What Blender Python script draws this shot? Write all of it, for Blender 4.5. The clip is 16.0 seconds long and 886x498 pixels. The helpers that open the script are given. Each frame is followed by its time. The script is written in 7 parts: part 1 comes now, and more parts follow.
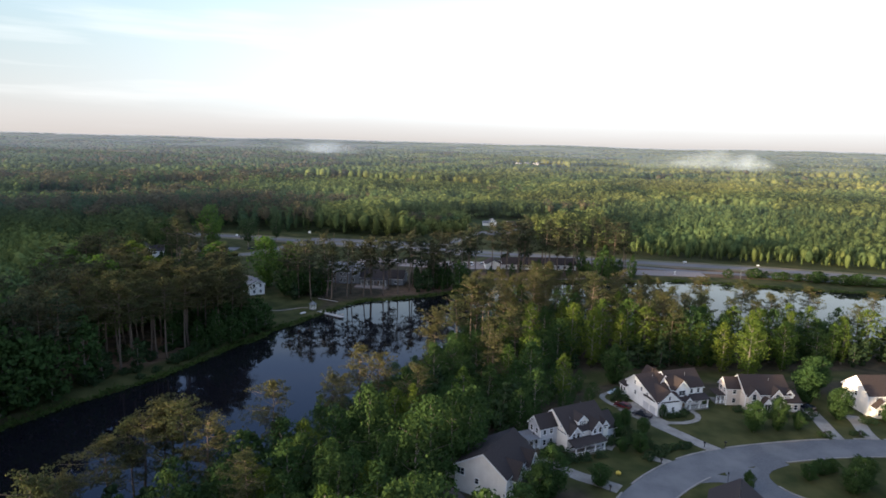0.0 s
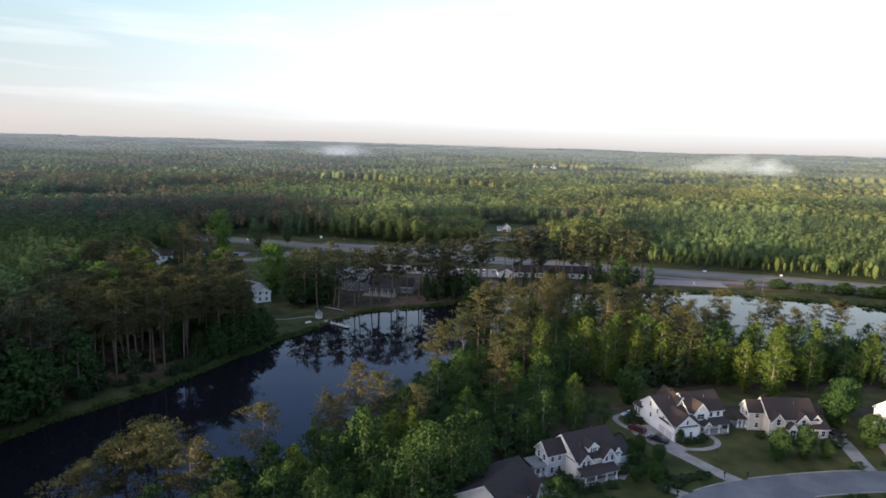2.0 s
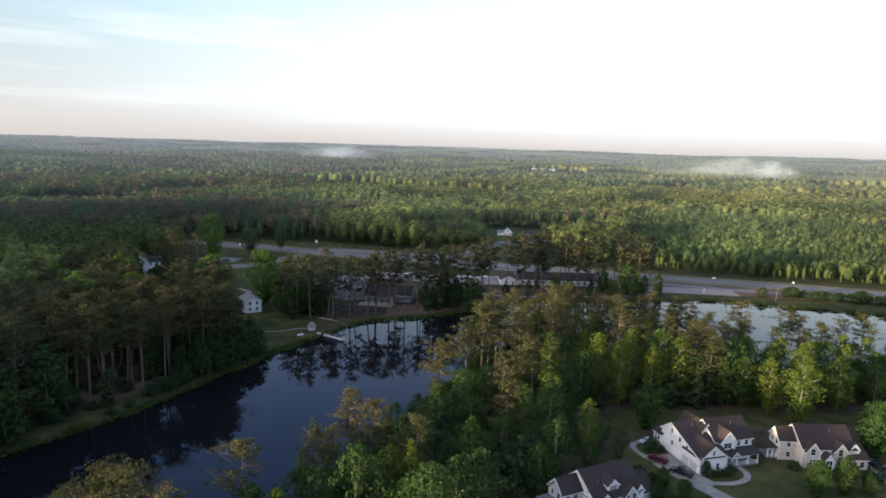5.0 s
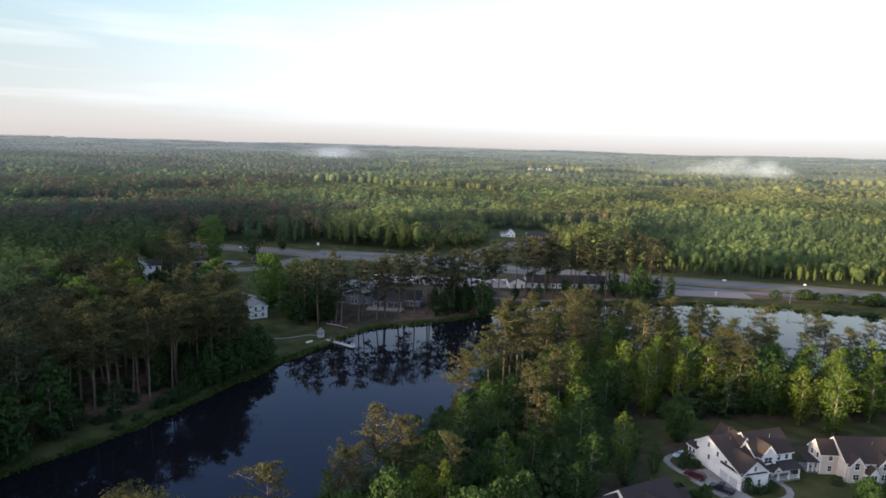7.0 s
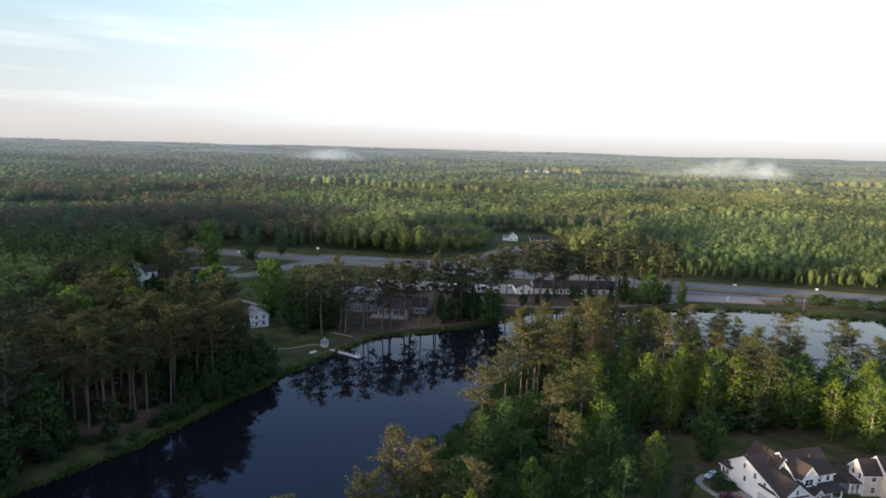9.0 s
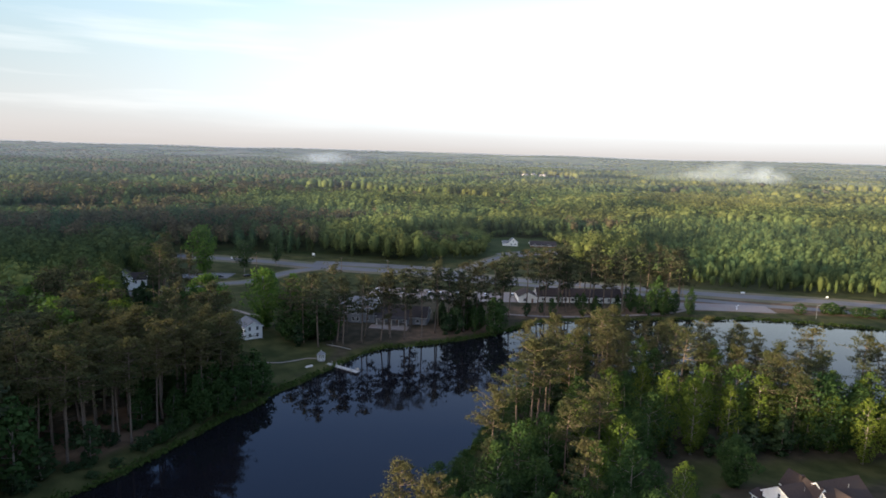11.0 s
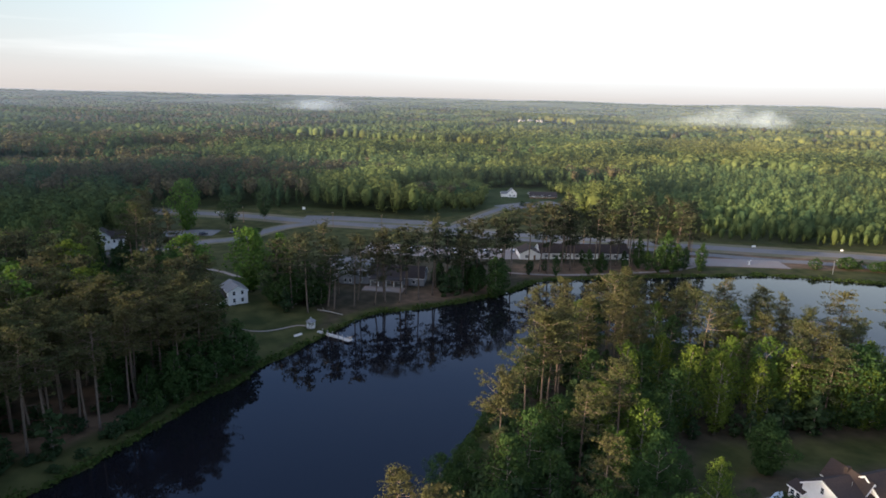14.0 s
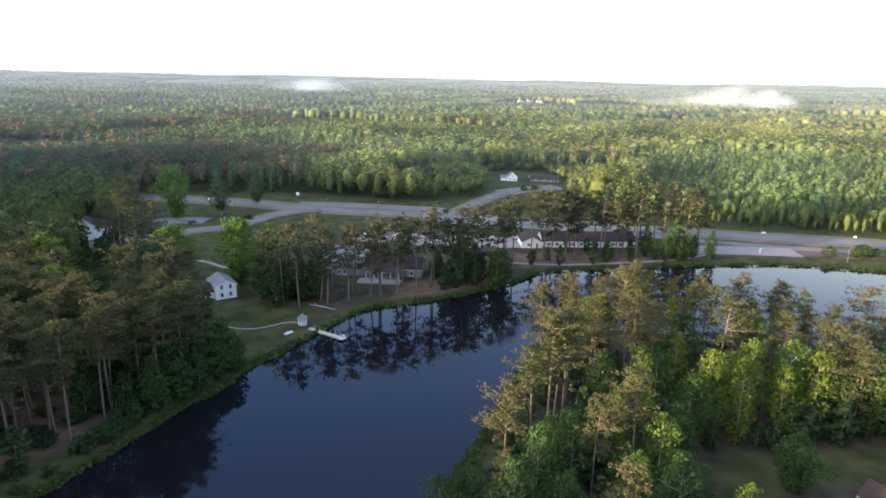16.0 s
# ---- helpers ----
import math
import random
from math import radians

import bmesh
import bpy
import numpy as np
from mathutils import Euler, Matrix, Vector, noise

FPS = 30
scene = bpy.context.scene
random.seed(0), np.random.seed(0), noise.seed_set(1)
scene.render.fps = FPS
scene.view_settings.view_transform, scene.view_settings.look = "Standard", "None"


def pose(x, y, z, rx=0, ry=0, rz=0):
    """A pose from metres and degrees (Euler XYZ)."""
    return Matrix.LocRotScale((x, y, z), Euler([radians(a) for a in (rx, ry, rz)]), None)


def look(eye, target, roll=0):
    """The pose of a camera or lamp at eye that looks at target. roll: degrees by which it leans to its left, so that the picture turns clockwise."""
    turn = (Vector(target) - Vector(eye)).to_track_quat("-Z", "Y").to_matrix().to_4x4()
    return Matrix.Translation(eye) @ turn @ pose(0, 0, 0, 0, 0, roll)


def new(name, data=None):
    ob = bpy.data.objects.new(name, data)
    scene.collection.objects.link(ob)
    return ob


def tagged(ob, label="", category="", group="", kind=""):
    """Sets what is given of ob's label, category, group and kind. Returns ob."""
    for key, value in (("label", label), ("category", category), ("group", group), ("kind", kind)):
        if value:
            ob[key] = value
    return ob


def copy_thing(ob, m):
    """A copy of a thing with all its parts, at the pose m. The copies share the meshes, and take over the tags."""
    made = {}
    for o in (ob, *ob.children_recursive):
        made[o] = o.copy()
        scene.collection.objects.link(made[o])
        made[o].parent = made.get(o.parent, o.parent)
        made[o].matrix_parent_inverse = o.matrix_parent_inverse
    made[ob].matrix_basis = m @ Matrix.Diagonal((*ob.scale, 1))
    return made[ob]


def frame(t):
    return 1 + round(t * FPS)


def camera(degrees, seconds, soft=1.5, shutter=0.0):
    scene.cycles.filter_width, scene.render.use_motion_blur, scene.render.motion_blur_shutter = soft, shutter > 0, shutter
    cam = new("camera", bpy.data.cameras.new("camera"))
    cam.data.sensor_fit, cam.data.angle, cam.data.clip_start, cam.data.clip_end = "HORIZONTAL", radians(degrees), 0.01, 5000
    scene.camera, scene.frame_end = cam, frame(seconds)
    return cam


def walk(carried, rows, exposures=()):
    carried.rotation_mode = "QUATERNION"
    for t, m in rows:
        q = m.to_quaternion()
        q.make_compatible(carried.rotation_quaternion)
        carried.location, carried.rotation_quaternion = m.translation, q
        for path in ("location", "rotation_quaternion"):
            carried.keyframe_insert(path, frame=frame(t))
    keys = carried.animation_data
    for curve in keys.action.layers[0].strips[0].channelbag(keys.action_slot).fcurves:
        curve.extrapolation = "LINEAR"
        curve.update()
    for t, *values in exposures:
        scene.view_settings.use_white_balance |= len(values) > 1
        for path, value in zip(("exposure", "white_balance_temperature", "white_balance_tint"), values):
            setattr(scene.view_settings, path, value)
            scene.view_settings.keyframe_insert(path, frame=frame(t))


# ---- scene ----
cam = camera(69.97, 16.0, soft=1.7)
PATH = [
    (0, (-0.75, -5.35, 74.91), (18.86, 91.27, 58.18), 1.45),
    (0.5, (0.61, -3.62, 75.66), (17.82, 93.47, 59.02), 1.46),
    (1, (1.79, -1.68, 76.02), (18.87, 95.46, 59.48), 1.53),
    (1.5, (2.87, 0.35, 76.07), (19.94, 97.51, 59.63), 1.62),
    (2, (4.02, 2.57, 76.12), (20.98, 99.75, 59.73), 1.64),
    (2.5, (5.08, 5.09, 76.08), (21.99, 102.29, 59.73), 1.71),
    (3, (6.06, 7.57, 76.03), (22.91, 104.79, 59.79), 1.71),
    (3.5, (6.88, 10.05, 76.04), (23.56, 107.31, 59.86), 1.74),
    (4, (7.14, 12.63, 76.08), (23.91, 109.89, 59.97), 1.77),
    (6.5, (0.81, 23.91, 76.33), (18.92, 120.92, 60.15), 1.61),
    (7, (-0.53, 26.01, 76.30), (17.74, 123.00, 60.20), 1.66),
    (7.5, (-1.78, 28.50, 76.30), (16.82, 125.44, 60.28), 1.60),
    (8, (-2.79, 30.86, 76.33), (15.97, 127.79, 60.43), 1.56),
    (8.5, (-3.64, 33.42, 76.26), (15.35, 130.32, 60.43), 1.61),
    (9, (-3.82, 36.04, 76.20), (15.18, 132.95, 60.44), 1.59),
    (11.5, (-4.44, 50.60, 76.38), (15.58, 147.39, 61.20), 1.63),
    (12, (-4.09, 53.67, 76.53), (16.14, 150.42, 61.40), 1.56),
    (12.5, (-3.51, 56.93, 76.83), (16.80, 153.76, 62.29), 1.48),
    (13, (-2.98, 59.75, 76.85), (17.43, 156.74, 63.56), 1.41),
    (13.5, (-2.48, 62.69, 76.89), (17.98, 159.27, 60.98), 1.37),
    (14, (-1.77, 66.03, 76.93), (18.64, 161.10, 53.57), 1.32),
    (14.5, (-1.23, 69.23, 77.14), (19.18, 163.56, 50.94), 1.18),
    (15, (-0.48, 72.30, 77.16), (19.95, 166.62, 50.98), 1.17),
    (15.5, (0.18, 75.39, 77.27), (20.66, 169.70, 51.06), 1.19),
    (16, (0.80, 78.35, 77.38), (21.32, 172.64, 51.14), 1.16),
]
EXPOSURES = [(0, 0.97), (11.5, 0.93), (12.5, 0.83), (13.2, 0.78), (14, 0.97), (14.5, 1.63), (15, 1.9), (15.5, 2.05), (16, 1.85)]
walk(cam, [(t, look(eye, target, roll)) for t, eye, target, roll in PATH], EXPOSURES)

# ---- world and sun: clear dawn, low sun behind and to the left of the camera ----
SUN_FROM = Vector((-0.955, -0.29, 0.0)).normalized()
SUN_HEIGHT = radians(5.8)
world = bpy.data.worlds.new("dawn_sky")
scene.world = world
world.use_nodes = True
wn, wl = world.node_tree.nodes, world.node_tree.links
wn.clear()
w_out, w_bg = wn.new("ShaderNodeOutputWorld"), wn.new("ShaderNodeBackground")
sky = wn.new("ShaderNodeTexSky")
sky.sky_type, sky.sun_disc = "NISHITA", False
sky.sun_elevation, sky.sun_rotation = SUN_HEIGHT, math.atan2(SUN_FROM.x, SUN_FROM.y)
sky.air_density, sky.dust_density, sky.ozone_density = 1.0, 1.5, 1.0
w_co, w_sep = wn.new("ShaderNodeTexCoord"), wn.new("ShaderNodeSeparateXYZ")
wl.new(w_co.outputs["Generated"], w_sep.inputs[0])
# high thin cloud veil: warm white near the horizon, pale blue above
veil = wn.new("ShaderNodeValToRGB")
els = veil.color_ramp.elements
els[0].position, els[0].color = 0.0, (0.50, 0.465, 0.45, 1)
els[1].position, els[1].color = 0.80, (0.32, 0.45, 0.72, 1)
for p, c in ((0.022, (0.525, 0.505, 0.50, 1)), (0.055, (0.49, 0.51, 0.52, 1)), (0.13, (0.40, 0.50, 0.54, 1)), (0.20, (0.34, 0.51, 0.62, 1)), (0.34, (0.14, 0.26, 0.56, 1)), (0.56, (0.11, 0.23, 0.55, 1))):
    e = els.new(p)
    e.color = c
wl.new(w_sep.outputs["Z"], veil.inputs[0])
# streaks of cirrus
w_map, w_noise, w_ramp = wn.new("ShaderNodeMapping"), wn.new("ShaderNodeTexNoise"), wn.new("ShaderNodeValToRGB")
w_map.inputs["Scale"].default_value = (2.2, 2.2, 26.0)
w_map.inputs["Rotation"].default_value = (0, radians(4), 0)
w_noise.inputs["Scale"].default_value, w_noise.inputs["Detail"].default_value = 1.6, 7.0
w_ramp.color_ramp.elements[0].position, w_ramp.color_ramp.elements[1].position = 0.52, 1.0
wl.new(w_co.outputs["Generated"], w_map.inputs[0])
wl.new(w_map.outputs[0], w_noise.inputs[0])
wl.new(w_noise.outputs[0], w_ramp.inputs[0])
w_cloud = wn.new("ShaderNodeMixRGB")
w_cloud.inputs[2].default_value = (0.86, 0.87, 0.88, 1)
# the veil is thicker towards the right
w_side, w_more = wn.new("ShaderNodeMapRange"), wn.new("ShaderNodeMath")
w_side.inputs[1].default_value, w_side.inputs[2].default_value, w_side.inputs[3].default_value, w_side.inputs[4].default_value = -0.62, 0.62, 0.0, 0.95
w_side.interpolation_type = "SMOOTHSTEP"
w_more.operation, w_more.use_clamp = "MULTIPLY", True
wl.new(w_sep.outputs["X"], w_side.inputs[0])
wl.new(w_side.outputs[0], w_more.inputs[0])
w_low, w_cut = wn.new("ShaderNodeValToRGB"), wn.new("ShaderNodeMath")
els = w_low.color_ramp.elements
els[0].position, els[0].color = 0.0, (0.06, 0.06, 0.06, 1)
els[1].position, els[1].color = 0.42, (0.05, 0.05, 0.05, 1)
for p, c in ((0.022, 0.22), (0.06, 0.9), (0.15, 0.85), (0.28, 0.3)):
    e = els.new(p)
    e.color = (c, c, c, 1)
w_cut.operation = "MULTIPLY"
wl.new(w_sep.outputs["Z"], w_low.inputs[0])
wl.new(w_low.outputs[0], w_more.inputs[1])
wl.new(w_low.outputs[0], w_cut.inputs[0])
wl.new(w_ramp.outputs[0], w_cut.inputs[1])
wl.new(w_cut.outputs[0], w_cloud.inputs[0])
w_white = wn.new("ShaderNodeMixRGB")
w_white.inputs[2].default_value = (1.10, 1.20, 1.27, 1)
wl.new(w_more.outputs[0], w_white.inputs[0])
wl.new(veil.outputs[0], w_white.inputs[1])
wl.new(w_white.outputs[0], w_cloud.inputs[1])
w_gain, w_add = wn.new("ShaderNodeMixRGB"), wn.new("ShaderNodeMixRGB")
w_gain.blend_type, w_gain.inputs[0].default_value = "MULTIPLY", 1.0
w_gain.inputs[2].default_value = (0.08, 0.08, 0.08, 1)
w_add.blend_type, w_add.inputs[0].default_value = "MIX", 0.85
wl.new(sky.outputs[0], w_gain.inputs[1])
wl.new(w_gain.outputs[0], w_add.inputs[1])
wl.new(w_cloud.outputs[0], w_add.inputs[2])
# broad warm glow of the sky round the rising sun
w_dot, w_pow, w_glow, w_sum = wn.new("ShaderNodeVectorMath"), wn.new("ShaderNodeMath"), wn.new("ShaderNodeMixRGB"), wn.new("ShaderNodeMixRGB")
w_dot.operation, w_dot.inputs[1].default_value = "DOT_PRODUCT", tuple((SUN_FROM + Vector((0, 0, 0.25))).normalized())
w_pow.operation, w_pow.use_clamp, w_pow.inputs[1].default_value = "POWER", True, 6.0
w_max = wn.new("ShaderNodeMath")
w_max.operation, w_max.inputs[1].default_value = "MAXIMUM", 0.0
w_glow.inputs[1].default_value, w_glow.inputs[2].default_value = (0, 0, 0, 1), (2.25, 1.92, 1.62, 1)
w_sum.blend_type, w_sum.inputs[0].default_value = "ADD", 1.0
wl.new(w_co.outputs["Generated"], w_dot.inputs[0])
wl.new(w_dot.outputs["Value"], w_max.inputs[0])
wl.new(w_max.outputs[0], w_pow.inputs[0])
wl.new(w_pow.outputs[0], w_glow.inputs[0])
wl.new(w_add.outputs[0], w_sum.inputs[1])
wl.new(w_glow.outputs[0], w_sum.inputs[2])
wl.new(w_sum.outputs[0], w_bg.inputs[0])
w_bg.inputs[1].default_value = 0.86
wl.new(w_bg.outputs[0], w_out.inputs[0])

sun = new("sun", bpy.data.lights.new("sun", "SUN"))
sun.data.energy, sun.data.angle, sun.data.color = 7.0, radians(2.2), (1.0, 0.78, 0.52)
sun.matrix_world = look(SUN_FROM * 500 + Vector((0, 0, 500 * math.tan(SUN_HEIGHT))), (0, 0, 0))

# ---- materials ----
U = 1.27  # plan units to metres


def material(name, a, b, scale=1.0, rough=0.85, detail=5.0, bump=0.0, metal=0.0, c=None, big=0.0, spec=0.3):
    """A rough two-tone surface: fine grain between a and b, broad patches towards c."""
    m = bpy.data.materials.new(name)
    m.use_nodes = True
    n, l = m.node_tree.nodes, m.node_tree.links
    p = n["Principled BSDF"]
    co = n.new("ShaderNodeTexCoord")
    fine, ramp = n.new("ShaderNodeTexNoise"), n.new("ShaderNodeValToRGB")
    fine.inputs["Scale"].default_value, fine.inputs["Detail"].default_value = scale, detail
    l.new(co.outputs["Object"], fine.inputs["Vector"])
    ramp.color_ramp.elements[0].position, ramp.color_ramp.elements[0].color = 0.3, (*a, 1)
    ramp.color_ramp.elements[1].position, ramp.color_ramp.elements[1].color = 0.7, (*b, 1)
    l.new(fine.outputs[0], ramp.inputs[0])
    col = ramp.outputs[0]
    if c:
        broad, mask, mix = n.new("ShaderNodeTexNoise"), n.new("ShaderNodeValToRGB"), n.new("ShaderNodeMixRGB")
        broad.inputs["Scale"].default_value, broad.inputs["Detail"].default_value = big, 3.0
        l.new(co.outputs["Object"], broad.inputs["Vector"])
        mask.color_ramp.elements[0].position, mask.color_ramp.elements[1].position = 0.42, 0.68
        l.new(broad.outputs[0], mask.inputs[0])
        l.new(mask.outputs[0], mix.inputs[0])
        l.new(col, mix.inputs[1])
        mix.inputs[2].default_value = (*c, 1)
        col = mix.outputs[0]
    l.new(col, p.inputs["Base Color"])
    p.inputs["Roughness"].default_value, p.inputs["Metallic"].default_value = rough, metal
    p.inputs["Specular IOR Level"].default_value = spec
    if bump:
        b_ = n.new("ShaderNodeBump")
        b_.inputs["Strength"].default_value, b_.inputs["Distance"].default_value = bump, 0.1
        l.new(fine.outputs[0], b_.inputs["Height"])
        l.new(b_.outputs[0], p.inputs["Normal"])
    return m


def foliage(name, dark, light, warm, tree_var=0.5, attr=False):
    """Leaves: colour varies tree by tree and tuft by tuft, and light shines through."""
    m = bpy.data.materials.new(name)
    m.use_nodes = True
    n, l = m.node_tree.nodes, m.node_tree.links
    n.remove(n["Principled BSDF"])
    geo = n.new("ShaderNodeNewGeometry")
    ramp, mix = n.new("ShaderNodeValToRGB"), n.new("ShaderNodeMixRGB")
    ramp.color_ramp.elements[0].color, ramp.color_ramp.elements[1].color = (*dark, 1), (*light, 1)
    l.new(geo.outputs["Random Per Island"], ramp.inputs[0])
    who = n.new("ShaderNodeAttribute" if attr else "ShaderNodeObjectInfo")
    if attr:
        who.attribute_name = "tint"
    amount = n.new("ShaderNodeMath")
    amount.operation, amount.inputs[1].default_value = "MULTIPLY", tree_var
    l.new(who.outputs["Fac" if attr else "Random"], amount.inputs[0])
    l.new(amount.outputs[0], mix.inputs[0])
    l.new(ramp.outputs[0], mix.inputs[1])
    mix.inputs[2].default_value = (*warm, 1)
    if attr:
        # from deep green through yellow-green to rust, one tone for each tree, lighter or darker by stand and tuft
        kinds = n.new("ShaderNodeValToRGB")
        k = kinds.color_ramp.elements
        k[0].position, k[0].color = 0.0, (0.040, 0.074, 0.036, 1)
        k[1].position, k[1].color = 1.0, (0.096, 0.082, 0.048, 1)
        for at, tone in ((0.3, (0.088, 0.116, 0.040)), (0.68, (0.148, 0.154, 0.046)), (0.8, (0.080, 0.080, 0.044))):
            e = k.new(at)
            e.color = (*tone, 1)
        l.new(who.outputs["Fac"], kinds.inputs[0])
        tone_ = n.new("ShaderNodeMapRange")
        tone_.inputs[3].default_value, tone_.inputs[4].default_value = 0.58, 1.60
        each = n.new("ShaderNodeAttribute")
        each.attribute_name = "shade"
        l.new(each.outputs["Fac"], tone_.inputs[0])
        mix.blend_type = "MULTIPLY"
        mix.inputs[0].default_value = 1.0
        l.remove(mix.inputs[0].links[0])
        l.new(kinds.outputs[0], mix.inputs[1])
        l.new(tone_.outputs[0], mix.inputs[2])
    dif, tra, both = n.new("ShaderNodeBsdfDiffuse"), n.new("ShaderNodeBsdfTranslucent"), n.new("ShaderNodeMixShader")
    both.inputs[0].default_value = 0.22 if attr else 0.4
    l.new(mix.outputs[0], dif.inputs[0])
    l.new(mix.outputs[0], tra.inputs[0])
    l.new(dif.outputs[0], both.inputs[1])
    l.new(tra.outputs[0], both.inputs[2])
    l.new(both.outputs[0], n["Material Output"].inputs[0])
    return m


LEAF_PINE = foliage("pine_needles", (0.046, 0.060, 0.030), (0.086, 0.096, 0.041), (0.118, 0.103, 0.045), 0.65)
LEAF_PINE_DARK = foliage("dark_pine_needles", (0.036, 0.050, 0.031), (0.064, 0.080, 0.042), (0.096, 0.083, 0.044), 0.6)
LEAF_POPLAR = foliage("poplar_leaves", (0.078, 0.114, 0.022), (0.152, 0.184, 0.032), (0.062, 0.118, 0.030), 0.7)
LEAF_OAK = foliage("broad_leaves", (0.033, 0.061, 0.022), (0.067, 0.108, 0.033), (0.049, 0.094, 0.031), 0.7)
LEAF_SHRUB = foliage("shrub_leaves", (0.028, 0.050, 0.026), (0.058, 0.092, 0.040), (0.070, 0.104, 0.042), 0.6)
LEAF_BRIGHT = foliage("bright_leaves", (0.060, 0.120, 0.028), (0.130, 0.196, 0.038), (0.084, 0.160, 0.034), 0.5)
LEAF_FOREST = foliage("forest_leaves", (0.040, 0.084, 0.013), (0.108, 0.164, 0.023), (0.120, 0.085, 0.041), 1.0, attr=True)
BARK_PINE = material("pine_bark", (0.090, 0.067, 0.052), (0.21, 0.16, 0.122), 6.0, 0.95, bump=0.4)
BARK_GREY = material("grey_bark", (0.13, 0.11, 0.09), (0.30, 0.27, 0.22), 5.0, 0.95, bump=0.4)
ASPHALT = material("asphalt", (0.080, 0.081, 0.084), (0.122, 0.122, 0.124), 3.0, 0.75, c=(0.15, 0.148, 0.146), big=0.12)
ROAD_OLD = material("worn_asphalt", (0.10, 0.098, 0.100), (0.150, 0.144, 0.141), 1.2, 0.85, c=(0.175, 0.16, 0.148), big=0.05)
CONCRETE = material("concrete", (0.21, 0.195, 0.175), (0.30, 0.28, 0.25), 3.0, 0.85, c=(0.18, 0.165, 0.145), big=0.3)
GRAVEL = material("gravel", (0.20, 0.165, 0.148), (0.29, 0.25, 0.225), 1.5, 0.95, c=(0.25, 0.19, 0.16), big=0.08)
DRY_GRASS = material("dry_grass", (0.085, 0.088, 0.042), (0.15, 0.135, 0.078), 0.8, 1.0, c=(0.17, 0.13, 0.085), big=0.05, bump=0.4)
SIDING_WHITE = material("white_siding", (0.82, 0.81, 0.78), (0.88, 0.87, 0.84), 2.0, 0.7, c=(0.77, 0.75, 0.71), big=0.4)
SIDING_CREAM = material("cream_siding", (0.78, 0.74, 0.67), (0.84, 0.80, 0.73), 2.0, 0.7, c=(0.73, 0.69, 0.62), big=0.4)
SIDING_GREY = material("grey_siding", (0.52, 0.52, 0.53), (0.60, 0.60, 0.61), 2.0, 0.7, c=(0.48, 0.48, 0.49), big=0.4)
SIDING_SLATE = material("slate_siding", (0.20, 0.21, 0.23), (0.26, 0.27, 0.29), 2.0, 0.8, c=(0.18, 0.19, 0.21), big=0.4)
SIDING_TAN = material("tan_siding", (0.54, 0.48, 0.43), (0.61, 0.55, 0.50), 2.0, 0.7, c=(0.50, 0.45, 0.40), big=0.4)
TRIM_WHITE = material("white_trim", (0.76, 0.76, 0.74), (0.82, 0.82, 0.80), 4.0, 0.55)
SHINGLE_BROWN = material("brown_shingles", (0.030, 0.021, 0.019), (0.056, 0.039, 0.033), 4.0, 0.95, bump=0.5, c=(0.040, 0.031, 0.029), big=0.35)
SHINGLE_DARK = material("dark_shingles", (0.026, 0.021, 0.021), (0.047, 0.038, 0.037), 4.0, 0.95, bump=0.5, c=(0.036, 0.030, 0.029), big=0.35)
SHINGLE_GREY = material("grey_shingles", (0.14, 0.145, 0.155), (0.21, 0.215, 0.225), 4.0, 0.95, bump=0.4, c=(0.17, 0.16, 0.155), big=0.35)
WOOD_GREY = material("weathered_wood", (0.34, 0.31, 0.28), (0.50, 0.47, 0.43), 5.0, 0.9, bump=0.3)
WOOD_BROWN = material("brown_wood", (0.16, 0.10, 0.06), (0.26, 0.17, 0.11), 5.0, 0.9, bump=0.3)
BRICK_RED = material("red_brick", (0.20, 0.09, 0.06), (0.30, 0.14, 0.10), 6.0, 0.9, bump=0.3)
METAL_GREY = material("galvanised_metal", (0.26, 0.27, 0.28), (0.36, 0.37, 0.38), 6.0, 0.45, metal=0.7)
BLACK_PAINT = material("black_paint", (0.012, 0.012, 0.013), (0.022, 0.022, 0.024), 5.0, 0.5)
RUBBER = material("rubber", (0.015, 0.015, 0.015), (0.03, 0.03, 0.03), 8.0, 0.9)
PAINT_RED = material("red_car_paint", (0.085, 0.010, 0.013), (0.11, 0.012, 0.016), 2.0, 0.25, spec=0.6)
PAINT_NAVY = material("navy_car_paint", (0.012, 0.016, 0.028), (0.018, 0.022, 0.036), 2.0, 0.22, spec=0.6)
PAINT_WHITE = material("white_car_paint", (0.74, 0.74, 0.74), (0.80, 0.80, 0.80), 2.0, 0.3, spec=0.5)
PAINT_SILVER = material("silver_car_paint", (0.42, 0.43, 0.45), (0.50, 0.51, 0.53), 2.0, 0.3, metal=0.5)
YELLOW = material("yellow_plastic", (0.55, 0.40, 0.06), (0.65, 0.48, 0.08), 3.0, 0.5)
BLUE_TARP = material("pale_blue_cover", (0.42, 0.50, 0.56), (0.52, 0.60, 0.66), 3.0, 0.5)


def glass(name, tone):
    m = bpy.data.materials.new(name)
    m.use_nodes = True
    p = m.node_tree.nodes["Principled BSDF"]
    p.inputs["Base Color"].default_value = (*tone, 1)
    p.inputs["Roughness"].default_value, p.inputs["Specular IOR Level"].default_value = 0.06, 0.7
    return m


PANE = glass("window_glass", (0.02, 0.024, 0.03))

